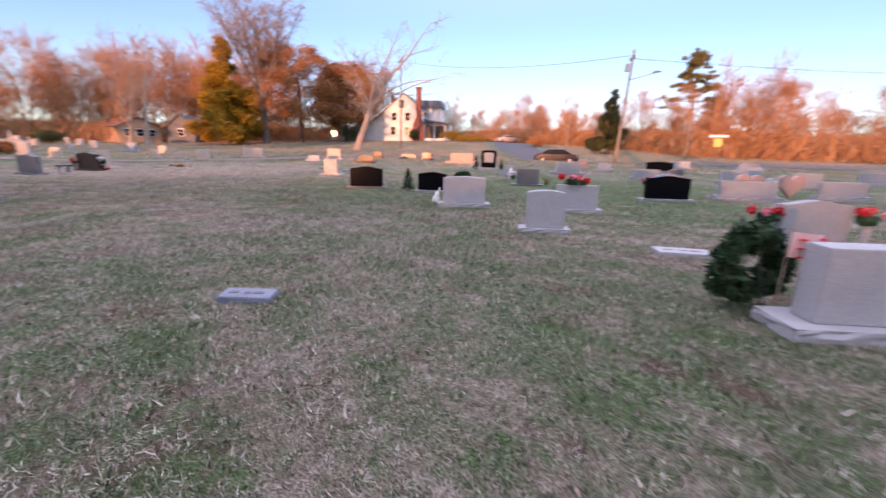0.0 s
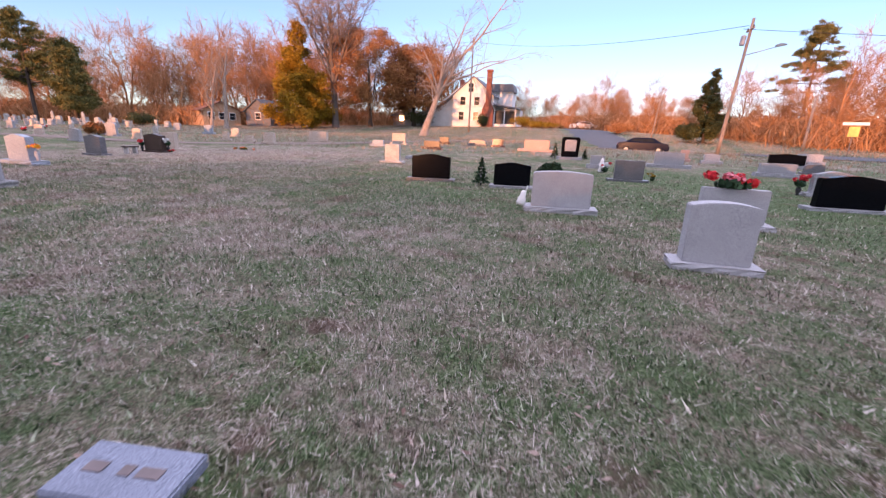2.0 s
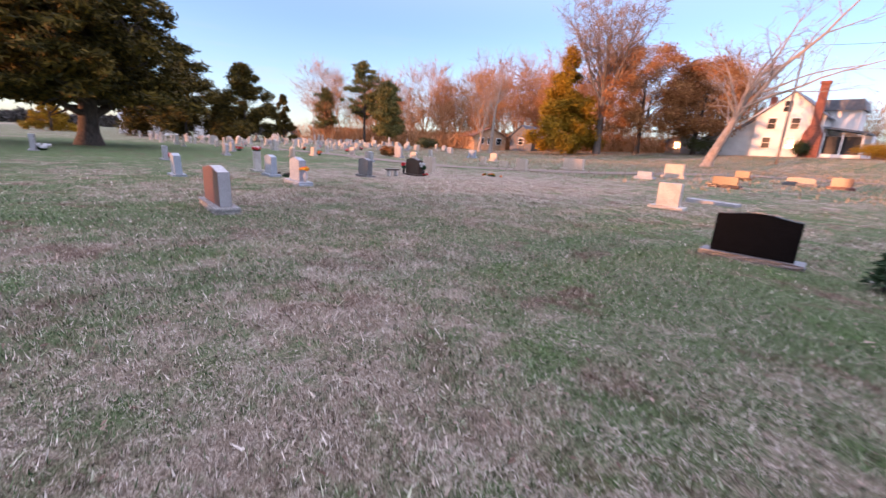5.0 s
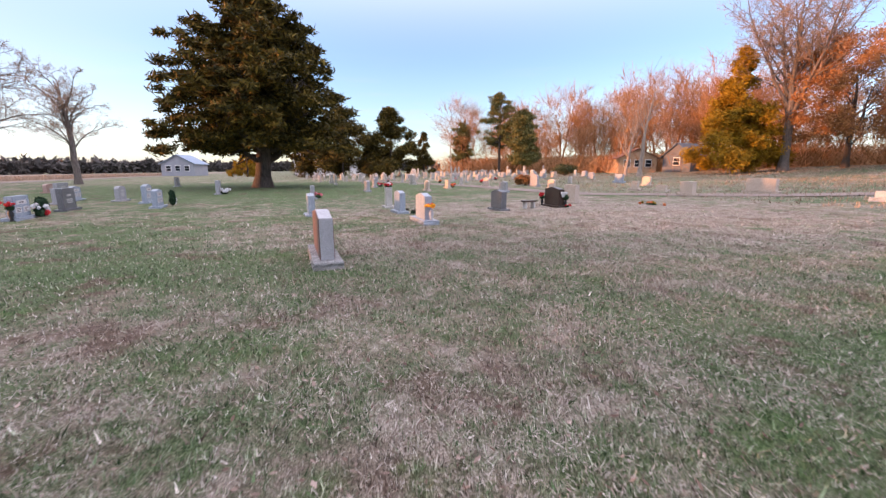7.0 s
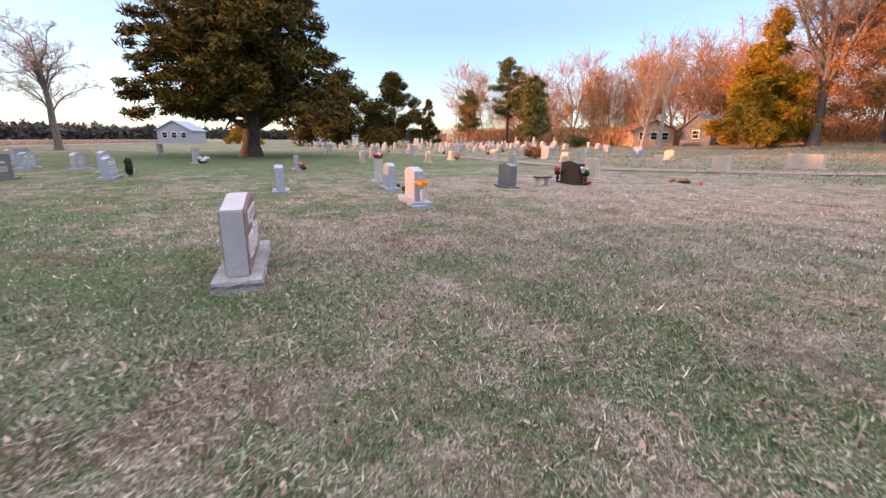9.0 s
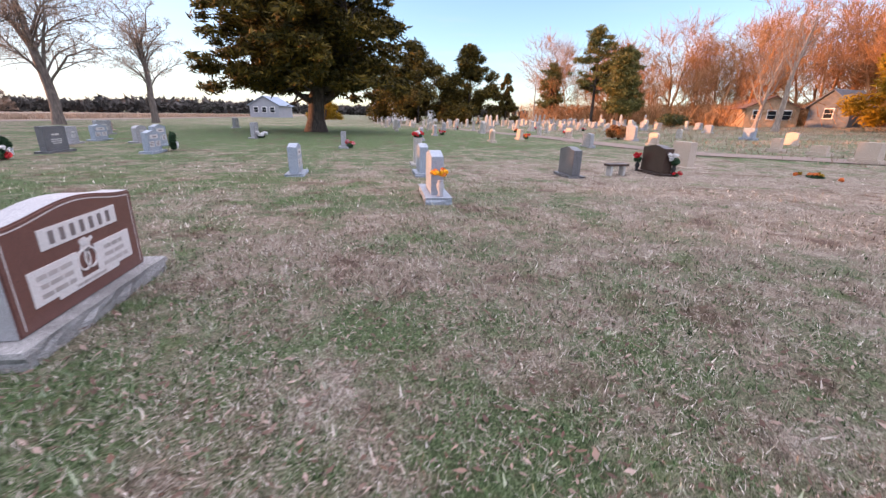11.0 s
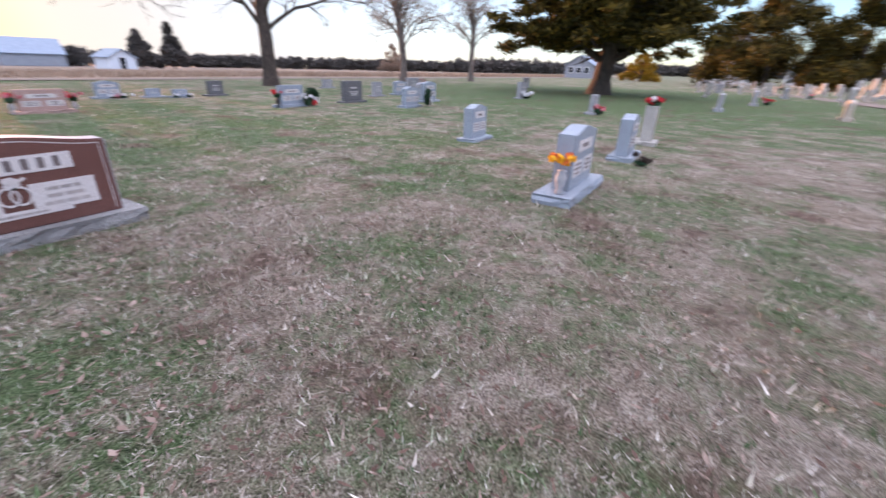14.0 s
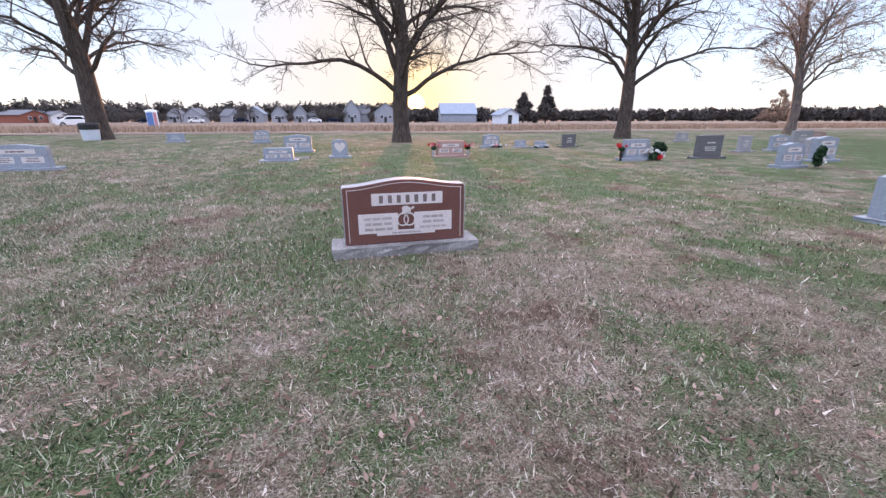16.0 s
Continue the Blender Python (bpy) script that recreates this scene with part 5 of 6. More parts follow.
spread_tree(54, -36.0, 61.4, 23.0, 0.50, [(5, 0, 70, 72, 15, 0.22), (5.5, 180, 70, 70, 15, 0.22), (6, 60, 66, 66, 14, 0.2), (6.5, 235, 66, 66, 14, 0.2), (8, 20, 56, 60, 12, 0.16), (8.5, 160, 56, 60, 12, 0.16), (9.5, 300, 60, 66, 10, 0.14)],
            "very tall bare tree over the road", twig=TWIGP, wood=BARKM, fine=0.018, droop=0.0, dense=(13, 10, 6))
spread_tree(55, -18.4, 53.4, 13.0, 0.50, [(4.6, 4, 56, 48, 13.5, 0.24), (4.2, 30, 74, 66, 11.0, 0.20), (5.0, 180, 76, 60, 8.0, 0.13), (5.6, 0, 24, 16, 11.5, 0.14), (6.0, -40, 60, 50, 8.0, 0.12), (3.6, 120, 60, 50, 6.0, 0.10)],
            "leaning bare tree with a pale forked trunk", twig=TWIGP, wood=BARKL, lean=(0.22, 0.0), fine=0.016, droop=0.0, dense=(6, 5, 3), leaders=3, fork=0.4)
bare_tree(56, -41.0, 44.2, 13.0, 0.26, "slender bare tree with a pale sunlit trunk", twig=TWIGP, wood=BARKL, levels=4, kids=(14, 6, 5, 4), trunk=0.5, spread=0.5, ratio=0.35, up=0.14, fine=2.2)
bare_tree(57, -46.5, 47.5, 10.5, 0.22, "bare forked tree by the lane", twig=TWIGP, wood=BARKL, levels=4, kids=(11, 6, 5, 4), trunk=0.3, spread=0.5, ratio=0.5, up=0.14, fine=2.2)


def shrub(seed, x, y, h, w, mat, label):
    t = thing("shrub", label, "shrub", x, y, gz(x, y))
    rng = np.random.RandomState(seed)
    S = []
    for k in range(7):
        a = rng.rand() * 6.28
        S.append((0, 0, -0.1, math.cos(a) * w * 0.25, math.sin(a) * w * 0.25, h * 0.7, 0.03, 0.01))
    stuff(part_me("branching", tube_mesh("branching", S, 5), BARK, t))
    C = [(rng.randn() * w * 0.2, rng.randn() * w * 0.2, h * (0.3 + 0.35 * rng.rand())) for _ in range(14)]
    R = [(w * 0.26, w * 0.26, h * 0.30)] * 14
    V, F = tufts(rng, C, R, 3200, 0.10 + 0.03 * max(0, h - 3), 1.0, 0.4)
    V[:, 2] = np.maximum(V[:, 2], 0.02)
    part_me("crown", mesh_np("crown", V, F), mat, t)


shrub(61, -24.8, 70.0, 3.0, 4.5, SHRUB, "round dark green shrub beside the white house")
shrub(62, -14.4, 71.8, 2.4, 2.4, SHRUB, "clipped evergreen before the chimney")
shrub(63, -8.0, 72.0, 2.0, 3.6, YELLOW, "olive shrub beside the porch")
shrub(64, -4.5, 71.0, 1.2, 5.0, YELLOW, "low olive shrub on the slope")
shrub(65, -52.0, 42.0, 1.9, 3.2, SHRUB, "dark rounded shrub among the old graves")
shrub(66, -55.5, 44.5, 1.6, 3.0, OAKLEAF, "rust-brown shrub at the woods' edge")
shrub(67, -34.0, 24.4, 1.0, 1.2, OAKLEAF, "small rust-brown shrub by a headstone")
shrub(68, 6.0, 66.0, 1.6, 4.0, OAKLEAF, "brown roadside brush near the asphalt")


for k, (sx, sy, sh, sw) in enumerate(((67.7, -154.5, 5.5, 9.0), (58.9, -154.3, 5.0, 8.0), (53.5, -154.9, 4.6, 8.0), (47.9, -155.6, 4.0, 6.0), (31.1, -155.3, 4.2, 6.0), (22.0, -153.0, 4.6, 5.0), (5.5, -150.8, 3.6, 3.0), (-7.4, -145.4, 5.2, 7.0), (-11.8, -146.3, 4.5, 4.0), (-21.7, -141.7, 4.0, 4.0), (71.9, -153.5, 5.0, 7.0))):
    shrub(100 + k, sx, sy, sh, sw, FARWOOD, "dark leafless thicket between the far houses")


def woods(name, seed, spots, mat, label, hmin, hmax, brush=4.4, fine=0.03, kinds=4, rad=0.14):
    """Many bare trees with fuzzy crowns of twigs and a tangle of brush, as one mass."""
    rng = np.random.RandomState(seed)
    forms = []
    for k in range(kinds):
        g = grow(seed * 10 + k, 10.0, rad, levels=3, trunk=0.14, spread=0.54, kids=(10, 5, 3), ratio=0.56, reach=0.56, up=0.10, wob=0.19)
        big = tube_mesh("form", g[0] + g[1], 4)
        tw = np.array(g[2] + g[3])
        tw[:, 6:8] = np.maximum(tw[:, 6:8], fine * 0.34)
        ends = np.repeat(np.array(g[3]), 2, axis=0)
        d = ends[:, 3:6] - ends[:, :3]
        d = d / np.maximum(np.linalg.norm(d, axis=1), 1e-6)[:, None] + rng.randn(len(ends), 3) * 0.6 + (0, 0, 0.25)
        tip = ends[:, 3:6] + d * (0.3 + 0.5 * rng.rand(len(ends)))[:, None]
        spray = np.c_[ends[:, 3:6], tip, np.full(len(ends), fine * 0.30), np.full(len(ends), fine * 0.2)]
        forms.append(merge([arrays(big), ribbon(tw), ribbon(spray)]))
    parts = []
    for x, y, s in spots:
        v, f = forms[rng.randint(kinds)]
        a, k = rng.rand() * 6.28, s * (hmin + (hmax - hmin) * rng.rand() ** 1.4) * (0.6 if rng.rand() < 0.25 else 1.0) / 10.0
        m = np.array([[math.cos(a), -math.sin(a), 0], [math.sin(a), math.cos(a), 0], [0, 0, 1]])
        parts.append(((v * (k * 1.15, k * 1.15, k)) @ m.T + (x, y, gz(x, y)), f))
    if brush:
        n = len(spots) * 620
        i = rng.randint(len(spots), size=n)
        P = np.array([(x, y) for x, y, s in spots])[i] + rng.randn(n, 2) * 3.2
        z = ground_z(P[:, 0], P[:, 1])
        lift = brush * 0.7 * rng.rand(n) ** 1.6
        b = np.c_[P, z - 0.1 + lift]
        tip = b + np.c_[rng.randn(n, 2) * 0.9, (0.25 + 0.9 * rng.rand(n)) * (brush - lift) * 0.6]
        side = rng.randn(n, 3) * 0.026
        parts.append((np.stack([b - side, b + side, tip + side * 0.4, tip - side * 0.4], 1).reshape(-1, 3), np.arange(4 * n).reshape(n, 4)))
    V, F = merge(parts)
    ob = new(name, mesh_np(name, V, F))
    ob.data.materials.append(mat)
    return tagged(ob, label, "woods", kind="stuff")


def scatter(seed, n, corners):
    """Spots inside a band between two lines of points."""
    r = random.Random(seed)
    (a0, a1), (b0, b1) = corners
    out = []
    for k in range(n):
        u, v = (k + r.random()) / n, r.random()
        p = [(a0[i] * (1 - u) + a1[i] * u) * (1 - v) + (b0[i] * (1 - u) + b1[i] * u) * v for i in (0, 1)]
        out.append((p[0], p[1], 1.0))
    return out


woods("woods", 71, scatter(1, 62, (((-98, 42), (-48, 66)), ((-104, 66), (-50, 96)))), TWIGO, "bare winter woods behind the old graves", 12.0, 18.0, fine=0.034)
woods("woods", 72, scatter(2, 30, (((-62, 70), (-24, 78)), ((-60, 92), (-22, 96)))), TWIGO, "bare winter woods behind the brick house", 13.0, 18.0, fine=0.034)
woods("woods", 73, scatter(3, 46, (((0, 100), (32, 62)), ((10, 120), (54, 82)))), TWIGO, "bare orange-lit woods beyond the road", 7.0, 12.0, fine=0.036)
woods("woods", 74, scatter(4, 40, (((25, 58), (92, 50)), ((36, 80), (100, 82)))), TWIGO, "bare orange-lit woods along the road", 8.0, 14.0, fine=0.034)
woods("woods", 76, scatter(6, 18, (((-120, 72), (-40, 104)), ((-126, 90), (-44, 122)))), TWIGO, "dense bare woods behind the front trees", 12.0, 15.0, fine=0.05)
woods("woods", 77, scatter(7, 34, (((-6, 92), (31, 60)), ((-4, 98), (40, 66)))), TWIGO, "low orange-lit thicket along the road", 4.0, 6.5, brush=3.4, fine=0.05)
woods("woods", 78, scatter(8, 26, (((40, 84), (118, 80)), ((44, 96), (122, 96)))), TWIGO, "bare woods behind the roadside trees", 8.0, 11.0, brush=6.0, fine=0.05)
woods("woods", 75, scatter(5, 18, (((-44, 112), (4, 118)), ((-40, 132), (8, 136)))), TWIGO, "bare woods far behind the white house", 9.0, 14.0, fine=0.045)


def far_treeline(name, seed, pts, hmin, hmax, depth, mat, label, n, size=0.9):
    """A far wall of trees as leafy masses with an uneven top."""
    rng = np.random.RandomState(seed)
    P = np.array(pts, float)
    L = np.r_[0, np.cumsum(np.linalg.norm(np.diff(P, axis=0), axis=1))]
    m = int(L[-1] / 0.7)
    s = rng.rand(m) * L[-1]
    cx, cy = np.interp(s, L, P[:, 0]) + rng.randn(m) * depth, np.interp(s, L, P[:, 1]) + rng.randn(m) * depth
    h = hmin + (hmax - hmin) * rng.rand(m) ** 1.5
    z = ground_z(cx, cy)
    C = np.stack([cx, cy, z + h * 0.5], 1)
    R = np.stack([1.4 + 1.6 * rng.rand(m), 1.4 + 1.6 * rng.rand(m), h * 0.5], 1)
    V, F = tufts(rng, C, R, n, size, 1.0, 0.35)
    V[:, 2] = np.maximum(V[:, 2], ground_z(V[:, 0], V[:, 1]) - 0.1)
    ob = new(name, mesh_np(name, V, F))
    ob.data.materials.append(mat)
    tagged(ob, label, "woods", kind="stuff")


far_treeline("far_woods", 81, [(170, -160), (60, -186), (-14, -196)], 5.8, 8.6, 6.0, FARWOOD, "dark woods behind the far houses", 46000, 0.8)
far_treeline("far_woods", 91, [(-12, -197), (-43, -203)], 6.3, 7.4, 3.5, FARWOOD, "dark woods behind the broad white house", 26000, 0.9)
far_treeline("far_woods", 88, [(-33, -150), (-62, -135)], 4.8, 5.3, 2.0, FARWOOD, "dark thicket under the setting sun", 14000, 0.6)
far_treeline("far_woods", 93, [(4, -162), (-32, -152)], 6.4, 7.3, 2.0, FARWOOD, "dark thicket behind the broad white house", 16000, 0.6)
far_treeline("far_woods", 92, [(-46, -206), (-90, -205)], 4.9, 5.7, 5.0, FARWOOD, "low dark woods beyond the thicket", 20000, 0.9)
far_treeline("far_woods", 82, [(-90, -205), (-140, -195), (-200, -150), (-240, -110)], 5.2, 6.3, 5.0, FARWOOD, "even dark line of woods across the field", 52000, 0.9)
far_treeline("far_woods", 83, [(-240, -110), (-330, -80), (-380, 10), (-340, 120)], 6.0, 9.0, 8.0, FARWOOD, "low far woods on the horizon", 26000, 1.7)
far_treeline("far_woods", 84, [(150, -178), (240, -100), (270, 40), (180, 140), (110, 120)], 6.0, 11.0, 9.0, FARWOOD, "far woods behind the walk", 12000, 2.4)
evergreen(85, -62.0, -104.0, 8.0, 8.0, FARWOOD, "dark conifer beside the far shed", n=4000, size=0.5)
evergreen(86, -68.0, -102.0, 10.0, 7.0, FARWOOD, "dark pointed conifer in the field", n=4000, size=0.5)
evergreen(87, -127.0, -82.0, 8.5, 8.0, TWIGP, "round-topped brown tree at the field edge", n=4000, size=0.30, cone=0.4)
for k, (tx, ty, th) in enumerate(((40, -150, 8.0), (20, -158, 7.0), (-2, -160, 8.5), (-28, -168, 9.0), (62, -140, 7.0), (82, -120, 8.0), (100, -128, 7.0))):
    bare_tree(90 + k, tx, ty, th, 0.20, "bare yard tree among the far houses", levels=3, kids=(10, 5, 4), trunk=0.2, spread=0.55, ratio=0.55, fine=6.0)

# ---- poles, wires and lamps ----


def pole(x, y, h, label, arm=True, lamp=False, lean=(0, 0), r=0.13):
    t = thing("utility_pole", label, "pole", x, y, gz(x, y))
    t.matrix_world = t.matrix_world @ pose(0, 0, 0, lean[0], lean[1], 0)
    part("shaft", lathe([(r * 1.15, -0.3), (r, 1.0), (r * 0.72, h)], 10), WOODP, t, smooth=True)
    if arm:
        part("crossarm", box(0, 0.1, h - 0.75, 0.12, 1.3, 0.11, 0.01), WOODP, t)
        for s in (-0.5, 0.5):
            part("insulator", lathe([(0.04, h - 0.64), (0.06, h - 0.58), (0.03, h - 0.48)], 8, 0, 0.1 + s), DARKM, t)
        part("transformer", lathe([(0.14, h - 1.75), (0.17, h - 1.7), (0.17, h - 1.15), (0.1, h - 1.08)], 10, -0.32, 0), STEEL, t, "grey transformer can")
    if lamp:
        bm = bmesh.new()
        add_prism(bm, [(0.05, h - 2.4), (1.9, h - 1.75), (1.9, h - 1.69), (0.05, h - 2.32)], -0.03, 0.03)
        part("lamp_arm", bm, STEEL, t, "steel lamp arm")
        part("lamp_head", prism([(1.75, h - 1.78), (2.4, h - 1.62), (2.4, h - 1.55), (2.0, h - 1.50), (1.75, h - 1.62)], -0.13, 0.13, 0.02), STEEL, t, "grey street lamp head")
    return t


pole(10.6, 37.6, 9.2, "leaning wooden utility pole with street lamp", True, True, (0, 3))
pole(-14.0, 60.0, 12.2, "tall wooden utility pole before the white house", True, False)
pole(22.0, 51.5, 5.2, "short wooden pole at the woods' edge", False)
pole(9.4, 59.0, 5.8, "short pole by the road", False, False, (0, 4), 0.09)
pole(-66.0, 30.5, 7.0, "thin pole beyond the old graves", False, r=0.08)
pole(21.5, -75.0, 5.2, "thin pole in the far field", False, r=0.09)


def wire(name, a, b, sag):
    cu = bpy.data.curves.new(name, "CURVE")
    cu.dimensions, cu.bevel_depth, cu.bevel_resolution = "3D", 0.018, 1
    sp = cu.splines.new("POLY")
    sp.points.add(14)
    for k in range(15):
        u = k / 14
        p = Vector(a).lerp(Vector(b), u)
        sp.points[k].co = (p.x, p.y, p.z - sag * 4 * u * (1 - u), 1)
    cu.materials.append(DARKM)
    tagged(new(name, cu), "dark overhead power wire strung between poles", "wire", kind="structure")


wire("wire", (10.7, 37.0, gz(10.6, 37.6) + 8.6), (-14.0, 59.6, gz(-14, 60) + 11.6), 0.9)
wire("wire", (10.7, 38.0, gz(10.6, 37.6) + 8.6), (70.0, 46.0, 9.5), 0.9)
wire("wire", (-14.0, 59.6, gz(-14, 60) + 11.6), (-70.0, 60.0, 11.0), 1.0)


def sign(x, y, rz):
    t = thing("road_sign", "small yellow roadside sign on a post", "sign", x, y, gz(x, y), rz)
    part("post", box(0, 0, -0.2, 0.08, 0.08, 2.4, 0.01), WOODP, t)
    part("board", box(0, -0.06, 1.5, 0.62, 0.03, 0.75, 0.01), plain("yellow_sign", (0.62, 0.50, 0.12), 0.6), t, "yellow board")
    part("top_board", box(0, -0.06, 2.35, 1.5, 0.04, 0.22, 0.01), WHITE, t, "long pale board")


sign(20.6, 41.6, -25)

# ---- houses ----


def gable_roof(w, d, z, rise, over=0.35, thick=0.14):
    """Roof over a box w wide (x) and d deep (y), ridge along y."""
    hw = w / 2 + over
    k = rise / (w / 2)
    lo = z - over * k
    return add_prism(bmesh.new(), [(-hw, lo), (0, z + rise), (hw, lo), (hw, lo + thick), (0, z + rise + thick * 1.2), (-hw, lo + thick)], -d / 2 - over, d / 2 + over)


def window(parent, cx, y, cz, w, h, side=-1, frame_mat=None):
    """A sash window set proud of a wall that faces -y (side -1) or +y."""
    f = part("window", box(cx, y + side * 0.03, cz, w + 0.16, 0.08, h + 0.16, 0.01), frame_mat or WHITE, parent)
    for k in (0, 1):
        part("pane", box(cx, y + side * 0.075, cz + 0.08 + k * (h / 2 + 0.0), w, 0.02, h / 2 - 0.05), GLASS, f, "dark window pane")
    return f


def clapboard(w, d, h, gable, step=0.2):
    """Walls with lapped boards and gable ends towards -y and +y."""
    bm = bmesh.new()
    z = -0.4
    top = h + gable
    while z < top - 0.02:
        z1 = min(z + step, top)
        if z < h:
            w0 = w1 = w / 2
            if z1 > h:
                z1 = h
        else:
            w0, w1 = w / 2 * (top - z) / gable, w / 2 * (top - z1) / gable
        o = 0.02
        a = [(-w0 - o, z), (w0 + o, z), (w1, z1), (-w1, z1)]
        vs0 = [bm.verts.new((px, -d / 2 - (o if k < 2 else 0), pz)) for k, (px, pz) in enumerate(a)]
        vs1 = [bm.verts.new((px, d / 2 + (o if k < 2 else 0), pz)) for k, (px, pz) in enumerate(a)]
        bm.faces.new(vs0)
        bm.faces.new(list(reversed(vs1)))
        for i in range(4):
            bm.faces.new((vs0[(i + 1) % 4], vs0[i], vs1[i], vs1[(i + 1) % 4]))
        z = z1
    bmesh.ops.recalc_face_normals(bm, faces=bm.faces[:])
    return bm


def white_house():
    x, y = -16.5, 76.5
    t = thing("house", "white two-storey farmhouse with red brick chimney", "house", x, y, gz(x, y), 0)
    wall = stuff(part("wall", clapboard(7.0, 8.0, 4.9, 2.9), SIDING, t, "white clapboard wall"))
    part("roof", gable_roof(7.0, 8.0, 4.9, 2.9), SHINGLE, t, "grey shingle roof")
    for cx, cz in ((-1.9, 0.9), (0.6, 0.9), (-1.7, 3.3), (0.7, 3.3), (-0.4, 5.4)):
        window(wall, cx, -4.0, cz, 0.85, 1.35)
    ch = part("chimney", box(2.7, -4.35, -0.4, 1.9, 0.6, 3.2, 0.03), BRICK, t, "red brick chimney on the gable wall")
    part("stack", prism([(1.75, 2.75), (3.65, 2.75), (3.12, 3.9), (3.12, 8.6), (2.28, 8.6), (2.28, 3.9)], -4.62, -4.06, 0.02), BRICK, ch)
    part("cap", box(2.7, -4.34, 8.55, 1.05, 0.72, 0.3, 0.03), BRICK, ch)
    # lean-to wing with a long slope
    part("wing_wall", prism([(-7.6, -0.4), (-3.4, -0.4), (-3.4, 4.6), (-7.6, 1.9)], -3.6, 3.6), SIDING, t, "white lean-to wing")
    part("wing_roof", prism([(-8.1, 1.75), (-0.2, 7.55), (-0.2, 7.75), (-8.1, 1.95)], -4.05, -3.9), WHITE, t, "pale verge board")
    part("wing_roof", prism([(-8.1, 1.72), (-3.3, 4.72), (-3.3, 4.92), (-8.1, 1.92)], -3.9, 4.0), SHINGLE, t)
    # porch to the right
    part("porch_floor", box(5.4, -1.5, -0.4, 4.0, 4.6, 0.9, 0.02), WHITE, t)
    part("porch_roof", prism([(3.4, 3.5), (7.6, 2.9), (7.6, 3.1), (3.4, 3.75)], -4.0, 1.0), SHINGLE, t)
    for cx in (3.7, 5.4, 7.2):
        part("porch_post", box(cx, -3.6, 0.5, 0.16, 0.16, 2.5, 0.01), WHITE, t)
    part("back_wall", box(5.4, 2.4, -0.4, 4.2, 3.4, 3.4, 0.02), SIDING, t)
    # thin dark sheet just behind the porch posts
    part("screen", box(5.4, -3.0, 0.5, 3.4, 0.06, 2.1), DARKM, t, "dark porch screen")
    # dormer block behind
    part("upper_wing", box(4.3, 1.6, 3.0, 3.6, 4.0, 2.9, 0.02), SIDING, t, "white upper wing")
    part("wing_roof", prism([(2.0, 5.85), (6.4, 5.85), (6.0, 7.1), (2.0, 7.1)], -0.8, 4.0), SHINGLE, t, "grey shingle wing roof")
    c2 = part("chimney", box(-3.8, 3.2, 4.0, 0.7, 0.7, 4.2, 0.02), BRICK, t, "second brick chimney")


white_house()


def small_house(x, y, rz, w, d, h, rise, wall_mat, roof_mat, label, nwin=2, door=True, cat="house", name="house"):
    t = thing(name, label, cat, x, y, gz(x, y), rz)
    bm = prism([(-w / 2, -0.4), (w / 2, -0.4), (w / 2, h), (0, h + rise), (-w / 2, h)], -d / 2, d / 2, 0.01)
    wall = part("wall", bm, wall_mat, t)
    part("roof", gable_roof(w, d, h, rise), roof_mat, t)
    for side in (-1, 1):
        for k in range(nwin):
            cx = (k - (nwin - 1) / 2) * w / (nwin + 0.6)
            window(wall, cx, side * d / 2, h * 0.38, 0.9, 1.1, side)
    if door:
        part("door", box(w * 0.02, d / 2 + 0.03, -0.1, 0.95, 0.08, 2.05, 0.01), DARKM, t)
    return t


# brick ranch house and shed at the woods' edge
small_house(-61.5, 62.5, 62, 6.0, 11.0, 2.4, 1.4, LITBRICK, ROOFR, "low brick house with sunlight-tinted wall and rusty roof at the woods' edge", 3)
small_house(-52.0, 65.0, 10, 4.4, 5.0, 2.4, 1.8, SHINGLE, SHINGLE, "small blue-grey shed with gable roof", 1, cat="shed", name="shed")
small_house(-24.5, 78.5, 6, 6.0, 6.0, 2.0, 1.8, SHADEWALL, SHINGLE, "white garage with dark gable roof", 1, cat="garage", name="garage")
small_house(-30.5, 80.0, 6, 5.5, 5.0, 1.9, 1.2, SHADEWALL, SHINGLE, "low white outbuilding beside a garage", 2, cat="shed", name="shed")
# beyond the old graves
small_house(-112.0, -15.0, 80, 6.5, 8.0, 2.6, 1.8, SHADEWALL, ROOFB, "white house with blue-grey roof behind the cedar", 3)
small_house(-112.0, 13.0, 80, 8.0, 14.0, 5.6, 3.2, SIDING, SHINGLE, "tall white church among the cedars", 2, cat="church", name="church")
small_house(-108.0, 26.0, 80, 10.0, 12.0, 3.0, 2.2, SIDING, SHINGLE, "low white building behind the cedars", 3)
